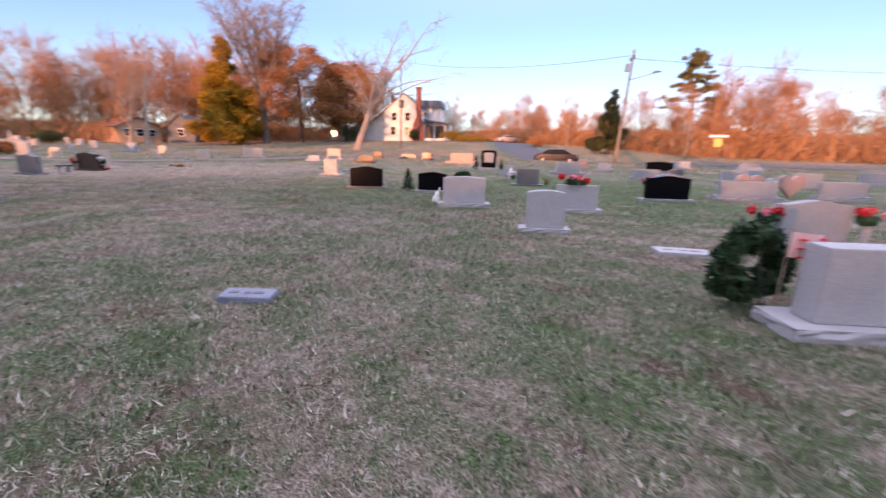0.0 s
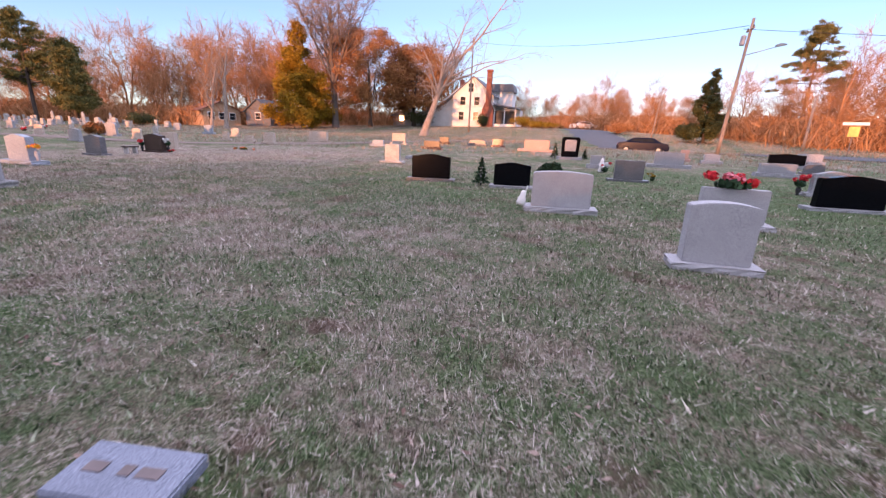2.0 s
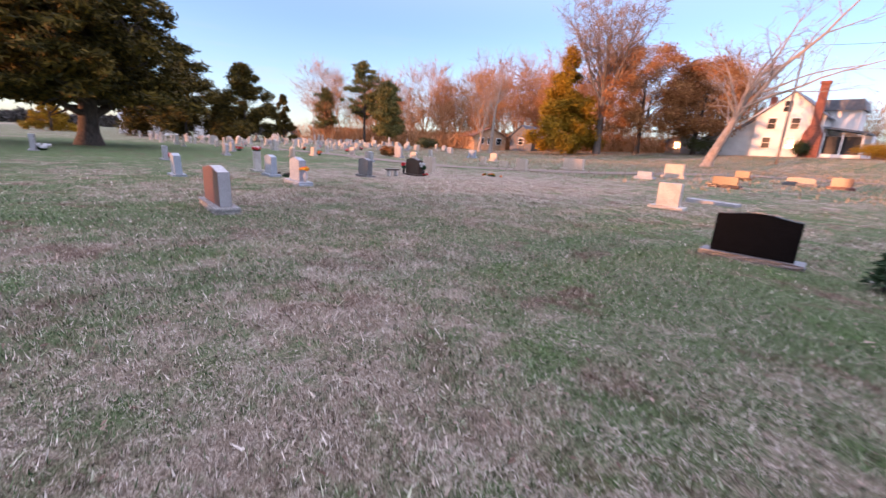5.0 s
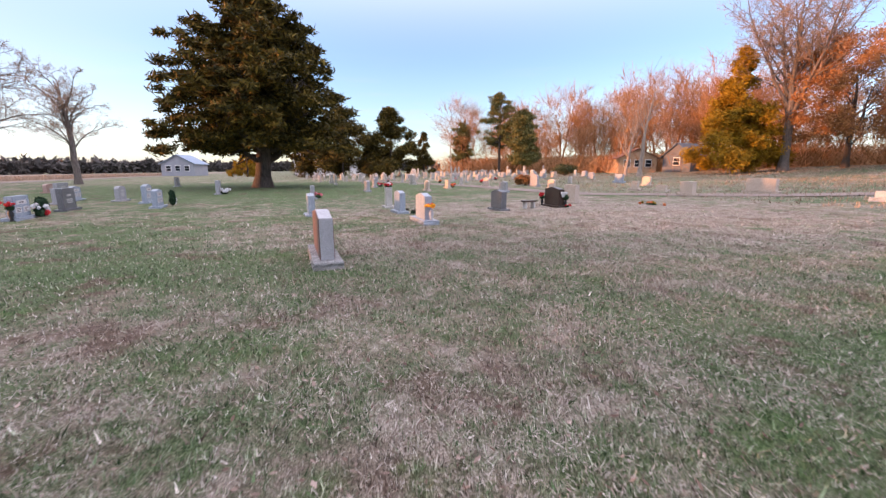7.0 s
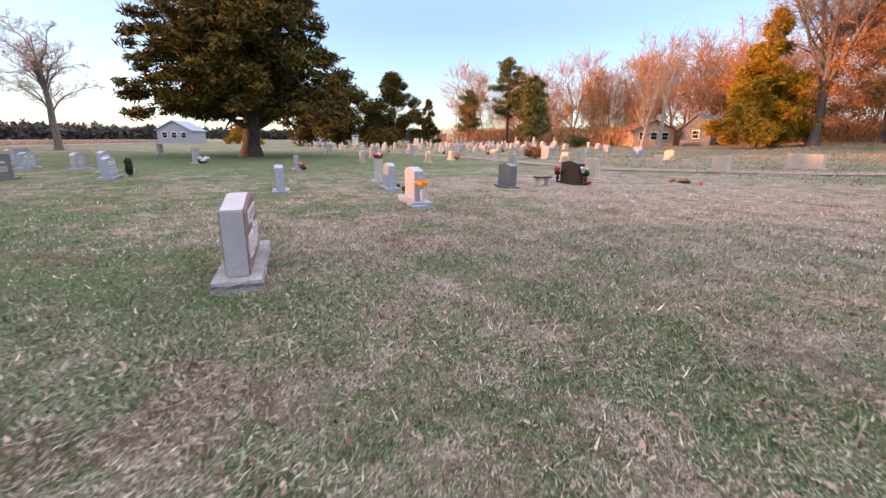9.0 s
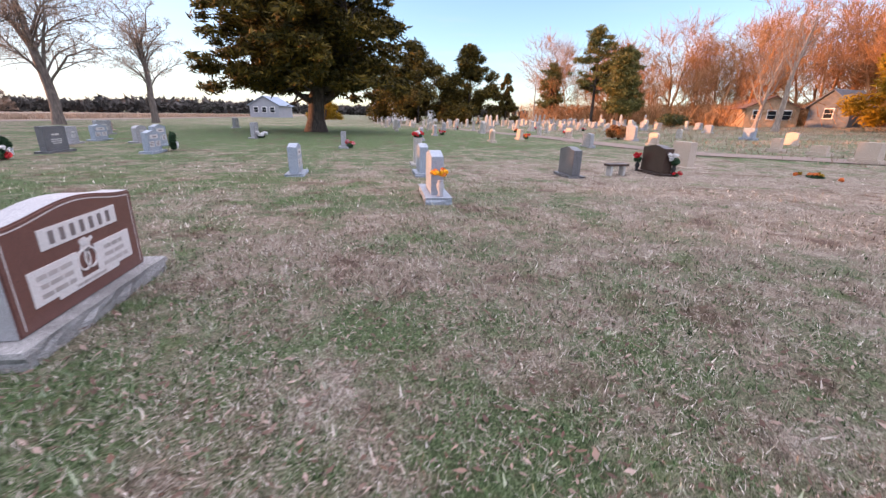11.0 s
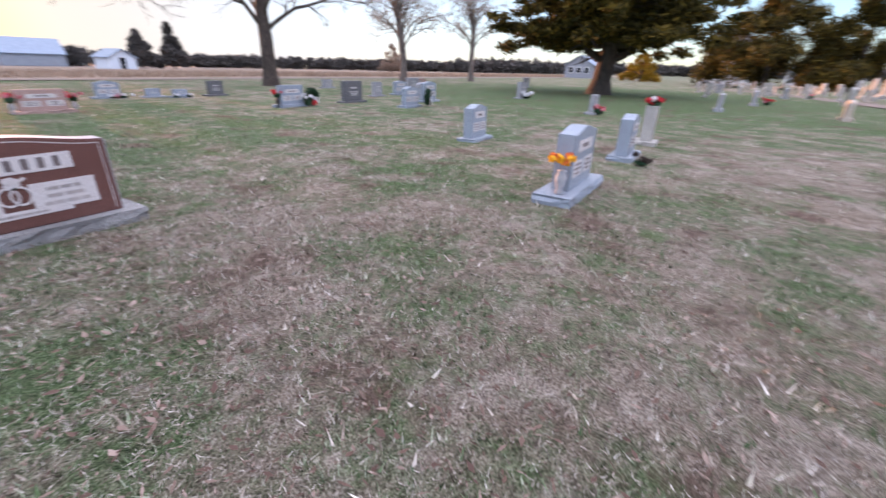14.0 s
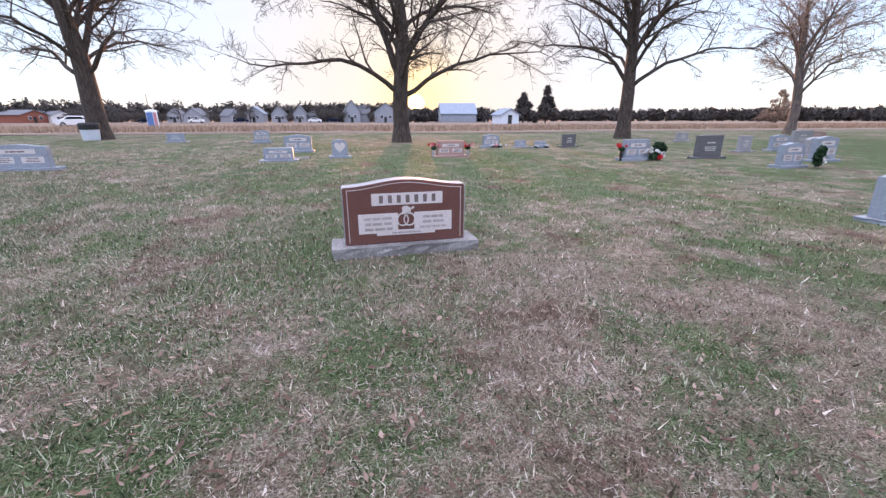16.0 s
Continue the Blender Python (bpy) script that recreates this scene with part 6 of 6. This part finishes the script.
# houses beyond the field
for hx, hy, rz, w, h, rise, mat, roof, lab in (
        (47.2, -169.8, 3, 5.2, 2.8, 2.2, SHADEWALL, SHINGLE, "far white gabled house"),
        (39.5, -165.8, -6, 6.0, 2.6, 2.3, SHADEWALL, SHINGLE, "far grey gabled house beside a car"),
        (28.7, -169.2, 40, 4.6, 2.6, 2.2, SHADEWALL, SHINGLE, "far small white gabled house"),
        (18.6, -162.4, -3, 6.6, 3.2, 2.4, SHADEWALL, ROOFB, "far white house with grey roof"),
        (9.9, -158.1, 4, 5.2, 3.0, 2.8, SHADEWALL, SHINGLE, "far white steep-gabled house"),
        (2.4, -158.2, -4, 4.6, 3.0, 2.8, SHADEWALL, SHINGLE, "far narrow white house with a steep gable"),
        (-1.9, -160.2, 60, 5.4, 2.6, 2.0, SHADEWALL, SHINGLE, "far low white house by the road"),
        (-15.7, -151.5, 2, 5.6, 4.0, 3.6, SHADEWALL, SHINGLE, "far tall white house with a steep gable"),
        (-19.3, -154.7, 75, 5.0, 3.4, 2.6, SHADEWALL, SHINGLE, "far white wing behind a tall house"),
        (-27.9, -150.4, -4, 8.0, 3.6, 3.2, SHADEWALL, SHINGLE, "far broad white house beside the sun"),
        (-50.9, -134.1, 84, 8.0, 3.0, 3.2, SHADEWALL, ROOFB, "far white house with blue metal roof"),
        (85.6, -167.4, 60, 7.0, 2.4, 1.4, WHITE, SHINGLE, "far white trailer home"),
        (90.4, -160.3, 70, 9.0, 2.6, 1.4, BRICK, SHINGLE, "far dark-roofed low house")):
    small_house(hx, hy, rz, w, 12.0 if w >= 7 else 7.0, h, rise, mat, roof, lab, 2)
small_house(-47.5, -82.0, 10, 4.6, 4.0, 2.0, 1.2, PLASTICW, ROOFB, "small white garden shed in the field", 1, cat="shed", name="shed")


def portable_toilet():
    x, y = 14.7, -57.0
    t = thing("portable_toilet", "portable toilet with blue door and pale sides", "toilet", x, y, gz(x, y), 12)
    part("cabin", box(0, 0, -0.05, 1.2, 1.2, 2.1, 0.05), PLASTICW, t)
    part("door", box(0.18, 0.62, 0.05, 0.72, 0.05, 1.85, 0.02), PLASTICB, t, "blue plastic door")
    part("side_panel", box(-0.42, 0.62, 0.05, 0.32, 0.05, 1.85, 0.02), PLASTICR, t, "faded red front panel")
    part("roof", lathe([(0.86, 2.05), (0.82, 2.12), (0.5, 2.25), (0.1, 2.3)], 4), PLASTICW, t)


portable_toilet()


def bin_by_tree():
    x, y = 3.35, -16.95
    t = thing("litter_bin", "white litter bin with black bag rim by a trunk", "bin", x, y, gz(x, y))
    part("body", lathe([(0.36, -0.02), (0.38, 0.05), (0.44, 0.56), (0.40, 0.57)], 14), PLASTICW, t, "white plastic tub")
    part("liner", lathe([(0.41, 0.54), (0.47, 0.58), (0.48, 0.82), (0.44, 0.90), (0.30, 0.92)], 14), DARKM, t, "black bag folded over the rim")


bin_by_tree()

# ---- parked cars ----


def car(x, y, rz, paint, label, L=4.6, z=None):
    t = thing("car", label, "car", x, y, gz(x, y) + 0.03 if z is None else z, rz)
    bm = bmesh.new()
    prof = [(-2.25, 0.35), (-2.3, 0.62), (-2.15, 0.90), (-1.55, 0.98), (-0.75, 1.40), (0.75, 1.42), (1.55, 0.98), (2.15, 0.88), (2.3, 0.60), (2.25, 0.32)]
    rows = []
    for yy, k in ((-0.86, 0.0), (-0.80, 0.05), (0.80, 0.05), (0.86, 0.0)):
        rows.append([bm.verts.new((px * L / 4.6, yy * (1 - 0.16 * max(0, pz - 0.95) / 0.45), pz + (k if pz > 0.4 else -k))) for px, pz in prof])
    for a, b in zip(rows, rows[1:]):
        for i in range(len(prof)):
            j = (i + 1) % len(prof)
            bm.faces.new((a[i], a[j], b[j], b[i]))
    bm.faces.new(list(reversed(rows[0])))
    bm.faces.new(rows[-1])
    bmesh.ops.recalc_face_normals(bm, faces=bm.faces[:])
    body = part("body", bm, paint, t, smooth=False)
    for s in (-1, 1):
        part("side_window", prism([(-1.25, 1.0), (1.25, 1.0), (0.70, 1.36), (-0.70, 1.38)], s * 0.80 - 0.02 * (s < 0), s * 0.80 + 0.035), GLASS, body, "dark side glass")
    part("windscreen", prism([(0.86, 1.40), (1.50, 1.03), (1.54, 1.05), (0.90, 1.44)], -0.66, 0.66), GLASS, body)
    part("rear_window", prism([(-0.86, 1.39), (-1.50, 1.02), (-1.54, 1.04), (-0.90, 1.43)], -0.66, 0.66), GLASS, body)
    for s in (-1, 1):
        part("headlight", box(2.19 * L / 4.6, s * 0.62, 0.62, 0.16, 0.34, 0.16, 0.03), LAMPG, body)
        part("tail_light", box(-2.20 * L / 4.6, s * 0.64, 0.68, 0.14, 0.32, 0.16, 0.03), TAIL, body)
    for px in (-1.4, 1.4):
        for s in (-1, 1):
            m = Matrix.Translation((px, s * 0.80, 0.33)) @ Matrix.Rotation(radians(90), 4, "X")
            w = part("wheel", lathe([(0.20, -0.10), (0.31, -0.10), (0.33, -0.05), (0.33, 0.05), (0.31, 0.10), (0.20, 0.10)], 18), TYRE, t)
            w.matrix_local = m
            rim = part("rim", lathe([(0.19, -0.105), (0.20, -0.06), (0.20, 0.06), (0.19, 0.105), (0.05, 0.11)], 12), STEEL, w)


car(6.6, 46.0, -6, CARB, "dark blue saloon car parked on the road")
car(1.8, 82.0, 20, CARW, "white car far up the road")
car(25.0, -60.0, 10, CARW, "white car at the field edge")
for cx, cy, paint in ((32.0, -138, CARW), (20.0, -142, CARB), (-9.0, -144, CARB), (-3.0, -142, CARW), (44.0, -134, CARB), (72, -105, CARB), (-60, -136, CARW)):
    car(cx, cy, 6, paint, "parked car before the far houses")

# ---- flowers, wreaths and ornaments ----


def petals(rng, c, r, n, size):
    d = rng.randn(n, 3)
    d /= np.linalg.norm(d, axis=1)[:, None]
    P = np.array(c) + d * np.array(r) * (0.55 + 0.5 * rng.rand(n))[:, None]
    u = np.cross(d, rng.randn(n, 3))
    u /= np.linalg.norm(u, axis=1)[:, None]
    v = np.cross(d, u) * 0.8 + d * 0.5
    s = size * (0.6 + 0.8 * rng.rand(n))[:, None]
    return np.stack([P - u * s, P - v * s, P + u * s, P + v * s], 1).reshape(-1, 3), np.arange(4 * n).reshape(n, 4)


def bouquet(x, y, z, mat, label, w=0.18, h=0.16, vase=0.0, vase_mat=None, green=True, second=None, seed=1, long=1.0, rz=0.0, name="flowers"):
    """Silk flowers as heads and leaves, in a vase or laid down."""
    rng = np.random.RandomState(seed)
    t = thing(name, label, "flowers", x, y, z, rz)
    if vase:
        part("vase", lathe([(0.045, 0), (0.05, 0.01), (0.032, vase * 0.2), (0.06, vase * 0.55), (0.062, vase * 0.75), (0.038, vase * 0.92), (0.055, vase)], 14), vase_mat or PALE, t, "turned stone vase", True)
    heads = []
    for k in range(9):
        c = (rng.randn() * w * 0.4 * long, rng.randn() * w * 0.3, vase + h * (0.45 + 0.4 * rng.rand()))
        heads.append(petals(rng, c, (w * 0.22, w * 0.22, w * 0.18), 34, w * 0.10))
    if second is not None:
        for V, F in heads[:3]:
            part_me("flower_head", mesh_np("flower_head", V, F), second, t)
        heads = heads[3:]
    for V, F in heads:
        part_me("flower_head", mesh_np("flower_head", V, F), mat, t)
    if green:
        V, F = petals(rng, (0, 0, vase + h * 0.28), (w * 0.5 * long, w * 0.45, h * 0.28), 110, w * 0.16)
        V[:, 2] = np.maximum(V[:, 2], 0.005)
        stuff(part_me("foliage", mesh_np("foliage", V, F), WREATHG, t))
    return t


def wreath(x, y, z, R, label, rz=0.0, tilt=12, bow=None, stand=True, dots=None):
    """An upright ring of evergreen sprays on a wire stand."""
    rng = np.random.RandomState(int(abs(x) * 10) + 3)
    t = thing("wreath", label, "wreath", x, y, z, rz)
    n = 2200
    a = rng.rand(n) * 2 * math.pi
    b = rng.rand(n) * 2 * math.pi
    r = R * (0.36 + 0.10 * np.sin(a * 3 + x) + 0.06 * np.sin(a * 7)) * np.sqrt(rng.rand(n))
    P = np.stack([(R * 0.72 + r * np.cos(b)) * np.cos(a), r * np.sin(b) * 0.8, R + 0.06 + (R * 0.72 + r * np.cos(b)) * np.sin(a)], 1)
    u = rng.randn(n, 3)
    u /= np.linalg.norm(u, axis=1)[:, None]
    v = np.cross(u, rng.randn(n, 3))
    v /= np.linalg.norm(v, axis=1)[:, None]
    s = (0.035 + 0.045 * rng.rand(n))[:, None]
    V = np.stack([P - u * s, P + v * s * 0.3, P + u * s, P - v * s * 0.3], 1).reshape(-1, 3)
    part_me("ring", mesh_np("ring", V, np.arange(4 * n).reshape(n, 4)), WREATHG, t)
    if bow is not None:
        V, F = petals(rng, (R * 0.1, 0.10, R * 0.45), (R * 0.28, 0.06, R * 0.22), 50, 0.06)
        part_me("bow", mesh_np("bow", V, F), bow, t, "ribbon bow")
    if dots is not None:
        V, F = petals(rng, (-R * 0.3, 0.1, R * 0.8), (R * 0.5, 0.05, R * 0.5), 26, 0.04)
        part_me("blossoms", mesh_np("blossoms", V, F), dots, t)
    if stand:
        S = [(-R * 0.4, -0.02, 0, -R * 0.1, -0.03, R * 2, 0.006, 0.006), (R * 0.4, -0.02, 0, R * 0.1, -0.03, R * 2, 0.006, 0.006), (0, -R * 0.7, 0, 0, -0.04, R * 1.9, 0.006, 0.006)]
        part_me("stand", tube_mesh("stand", S, 5), DARKM, t, "wire stand")


def tinsel_tree(x, y, h, label):
    t = thing("ornamental_tree", label, "decoration", x, y, gz(x, y))
    rng = np.random.RandomState(int(h * 100))
    part("stem", lathe([(0.02, -0.02), (0.012, h)], 6), DARKM, t)
    n = 1400
    f = rng.rand(n)
    a = rng.rand(n) * 6.28
    r = h * 0.36 * (1 - f) * (0.25 + 0.75 * rng.rand(n)) * (0.8 + 0.2 * np.sin(f * 34))
    P = np.stack([r * np.cos(a), r * np.sin(a), h * (0.08 + 0.92 * f)], 1)
    u = np.stack([np.cos(a), np.sin(a), -0.3 + 0.3 * rng.rand(n)], 1)
    v = np.cross(u, rng.randn(n, 3))
    v /= np.linalg.norm(v, axis=1)[:, None]
    V = np.stack([P - u * 0.035, P + v * 0.012, P + u * 0.035, P - v * 0.012], 1).reshape(-1, 3)
    part_me("foliage", mesh_np("foliage", V, np.arange(4 * n).reshape(n, 4)), WREATHG, t)
    d = []
    for k in range(26):
        q = rng.randint(n)
        d.append(petals(rng, P[q] * (1.08, 1.08, 1.0), (0.014, 0.014, 0.014), 10, 0.012))
    V, F = merge(d)
    stuff(part_me("baubles", mesh_np("baubles", V, F), WHITEP, t, "pale shiny baubles"))


def rabbit(x, y, z):
    """A small white garden ornament, one plain mesh."""
    bm = lathe([(0.06, 0), (0.075, 0.03), (0.07, 0.10), (0.045, 0.15), (0.05, 0.19), (0.035, 0.23), (0.01, 0.24)], 12)
    add_lathe(bm, [(0.006, 0.22), (0.014, 0.27), (0.012, 0.32), (0.002, 0.34)], 6, 0.03, 0)
    ob = part("ornament", bm, WHITE, None, smooth=True)
    ob.matrix_world = pose(x, y, z, 0, 12, 20)
    tagged(ob, "small white animal ornament beside a grey headstone", "ornament")


def figure(x, y, z, label, h=0.45):
    ob = part("statuette", lathe([(0.10, 0), (0.11, 0.03), (0.08, h * 0.35), (0.10, h * 0.6), (0.05, h * 0.74), (0.06, h * 0.86), (0.01, h)], 10), WHITE, None, smooth=True)
    ob.matrix_world = pose(x, y, z)
    tagged(ob, label, "ornament")


def flag(x, y, z, label):
    t = thing("flag", label, "flag", x, y, z, 20)
    part("stick", lathe([(0.006, 0), (0.006, 0.55)], 6), WOODP, t)
    bm = bmesh.new()
    g = [[bm.verts.new((0.36 * i / 6, 0.03 * math.sin(i * 1.3), 0.52 - 0.20 * j / 6 - 0.03 * i / 6)) for j in range(7)] for i in range(7)]
    for i in range(6):
        for j in range(6):
            bm.faces.new((g[i][j], g[i + 1][j], g[i + 1][j + 1], g[i][j + 1]))
    cloth = part("cloth", bm, STRIPE, t, "faded red and white cloth")
    m = cloth.modifiers.new("thick", "SOLIDIFY")
    m.thickness = 0.003
    bm = bmesh.new()
    for j in (0.05, 0.12, 0.19):
        add_box(bm, 0.23, 0.02, 0.50 - j, 0.24, 0.07, 0.014)
    part("stripe", bm, RED, cloth, "red stripe")


STONES = {o.get("label"): o for o in bpy.data.objects if o.name.startswith("headstone") and o.parent is None}


def by(label, dx, dy, dz=0.0):
    """A place given from a headstone's foot."""
    o = next(v for k, v in STONES.items() if k.startswith(label))
    x, y = o.location.x + dx, o.location.y + dy
    return x, y, gz(x, y) + dz


BB = "polished black granite headstone beside a small tinsel tree"
px, py, pz = by(BB, -0.74, 0.02)
tinsel_tree(px, py, 0.66, "small decorated tinsel tree beside a black headstone")
px, py, pz = by(BB, 0.86, 0.25)
wreath(px, py, pz, 0.27, "dark green wreath on a wire stand with red bow", 0, bow=RED)
px, py, pz = by("polished black granite headstone on a grey base", 0.15, 0.55)
bouquet(px, py, pz, RED, "red flowers laid behind a black headstone", 0.26, 0.24, second=WHITEP, seed=4)
px, py, pz = by("grey granite double headstone with low peaked top", -0.63, -0.19, 0.09)
rabbit(px, py, pz)
px, py, pz = by("plain pale grey headstone with flat top", -0.05, -0.02, 0.56)
bouquet(px, py, pz, RED, "saddle of red flowers over a pale headstone", 0.34, 0.22, second=PINK, seed=6, long=1.5)
px, py, pz = by("dark grey granite headstone on a wide base", -0.55, 3.0)
figure(px, py, pz, "white statuette with a red sash by a headstone", 0.5)
bouquet(px + 0.1, py - 0.1, pz, WHITEP, "white and red flowers by a small headstone", 0.25, 0.4, second=RED, seed=7)
px, py, pz = by("dark grey granite headstone on a wide base", 0.75, 0.5)
bouquet(px, py, pz, YELLOW, "green leafy spray by a dark headstone", 0.14, 0.3, seed=8)
px, py, pz = by("grey granite headstone with a red flower vase", -0.72, -0.1)
bouquet(px, py, pz, RED, "dark red flowers in a vase", 0.24, 0.34, vase=0.2, vase_mat=DARKM, seed=9)
px, py, pz = by("grey granite headstone with red flower vases", -0.62, -0.1, 0.08)
bouquet(px, py, pz, RED, "red flowers in a vase on the base", 0.26, 0.24, vase=0.3, second=PINK, seed=10)
px, py, pz = by("grey granite headstone with red flower vases", 0.64, -0.1, 0.08)
bouquet(px, py, pz, RED, "red flowers in a vase on the base", 0.26, 0.24, vase=0.3, second=PINK, seed=11)
NEAR = "large pale grey granite headstone, flag and wreath beside it"
px, py, pz = by(NEAR, -0.80, 0.38)
evergreen_spray = wreath(px, py, pz, 0.33, "evergreen wreath with white blossoms beside a headstone", 10, dots=WHITEP, bow=RED)
px, py, pz = by(NEAR, -0.72, 0.1)
flag(px, py, pz + 0.2, "small faded flag on a stick beside a headstone")
px, py, pz = by("reddish heart-shaped headstone, one of a pair", -0.7, -0.2)
bouquet(px, py, pz, WHITEP, "white flowers between the heart stones", 0.22, 0.3, vase=0.3, seed=12)
for dx in (-0.75, 0.75):
    tinsel_tree(-0.05 + dx, 24.3, 0.8 if dx < 0 else 0.55, "small evergreen beside the black memorial")

VS = "blue-grey granite headstone with a flower vase"
px, py, pz = by(VS, 0.56, 0.02, 0.10)
bouquet(px, py, pz, GOLD, "golden silk flowers in a stone vase on the base", 0.20, 0.20, vase=0.25, vase_mat=PALE, second=ORANGE, green=False, seed=13)
px, py, pz = by("slim pale marble stone with flowers on top", 0, 0, 0.76)
bouquet(px, py, pz, RED, "red and white flowers on a slim stone", 0.26, 0.18, second=WHITEP, seed=14)
px, py, pz = by("blue-grey granite headstone behind a vase stone", 0.5, 0.35)
bouquet(px, py, pz, TWIG, "withered dark spray lying on the turf", 0.22, 0.14, seed=15, long=1.6)
px, py, pz = by("small grey headstone with pink flowers", 0.25, 0.25)
bouquet(px, py, pz, PINK, "pink flowers at the foot of a headstone", 0.3, 0.34, second=RED, seed=16)
px, py, pz = by("brown mahogany granite headstone with white flowers", 0.62, 0.10)
bouquet(px, py, pz, WHITEP, "tall white flowers with a red ribbon by a brown headstone", 0.26, 0.38, vase=0.28, vase_mat=DARKM, second=WHITEP, seed=17)
bouquet(px + 0.02, py + 0.05, pz, RED, "red flowers at the foot of a brown headstone", 0.2, 0.12, seed=18)
px, py, pz = by("brown mahogany granite headstone with white flowers", -0.55, -0.2)
bouquet(px, py, pz, RED, "dark red flowers beside a brown headstone", 0.22, 0.3, vase=0.25, vase_mat=DARKM, seed=19)
bouquet(-16.9, 19.9, gz(-16.9, 19.9), ORANGE, "faded orange flowers lying on the turf", 0.28, 0.12, second=YELLOW, seed=20, long=1.6)
W3 = "blue-grey granite headstone with a wreath on a stand"
px, py, pz = by(W3, -0.62, 0.35)
wreath(px, py, pz, 0.25, "small green wreath with white ribbon on a stand", 20, dots=WHITEP)
W1 = "blue-grey granite headstone with flowers and a wreath"
px, py, pz = by(W1, -0.72, 0.22)
wreath(px, py, pz, 0.25, "green wreath with pale blossoms on a stand", 5, dots=WHITEP, bow=RED)
px, py, pz = by(W1, 0.60, 0.1)
bouquet(px, py, pz, RED, "red flowers in a dark vase beside a headstone", 0.2, 0.26, vase=0.3, vase_mat=DARKM, seed=22)
px, py, pz = by(W1, -0.5, 0.22)
bouquet(px, py, pz, WHITEP, "white baby's breath spray by a headstone", 0.26, 0.5, seed=23)
px, py, pz = by("grey headstone with dark flowers", 0.1, 0.3)
bouquet(px, py, pz, WHITEP, "dark leafy spray with white flowers", 0.4, 0.34, seed=24)
RD = "low reddish double headstone with flowers at both ends"
for s in (-1, 1):
    px, py, pz = by(RD, s * 0.6, 0.1)
    bouquet(px, py, pz, PINK, "pink flowers in a vase at a low headstone", 0.2, 0.26, vase=0.24, second=RED, seed=25 + s)
px, py, pz = by("blue-grey headstone with flowers along its foot", -0.2, 0.25)
bouquet(px, py, pz, WHITEP, "white and pink flowers along a headstone's foot", 0.26, 0.14, second=PINK, seed=28, long=2.0)
for lab, dx in (("small low blue-grey marker", -0.2), ("small low blue-grey marker", 0.3)):
    px, py, pz = by(lab, dx, 0.25)
    bouquet(px, py, pz, WHITEP, "small white flowers by a low marker", 0.16, 0.14, seed=30)
HRT = next(v for k, v in STONES.items() if k.startswith("small blue-grey headstone carved"))
die = [c for c in HRT.children if c.name.startswith("die")][0]
part("heart", prism([(qx * 0.36, 0.14 + qz * 0.40) for qx, qz in outline("heart", 1.0, 0.9)], 0.088, 0.096), FROST, die, "pale carved heart")
for k, (fx, fy, m, s) in enumerate(((-48.5, 16, RED, PINK), (-44, 20.5, ORANGE, RED), (-41.5, 24, RED, WHITEP), (-36.5, 12.6, RED, PINK), (-51, 25, PINK, RED), (-33.5, 17.6, ORANGE, RED), (-46, 28, RED, WHITEP))):
    bouquet(fx, fy, gz(fx, fy), m, "bright silk flowers among the old graves", 0.34, 0.36, second=s, seed=40 + k)
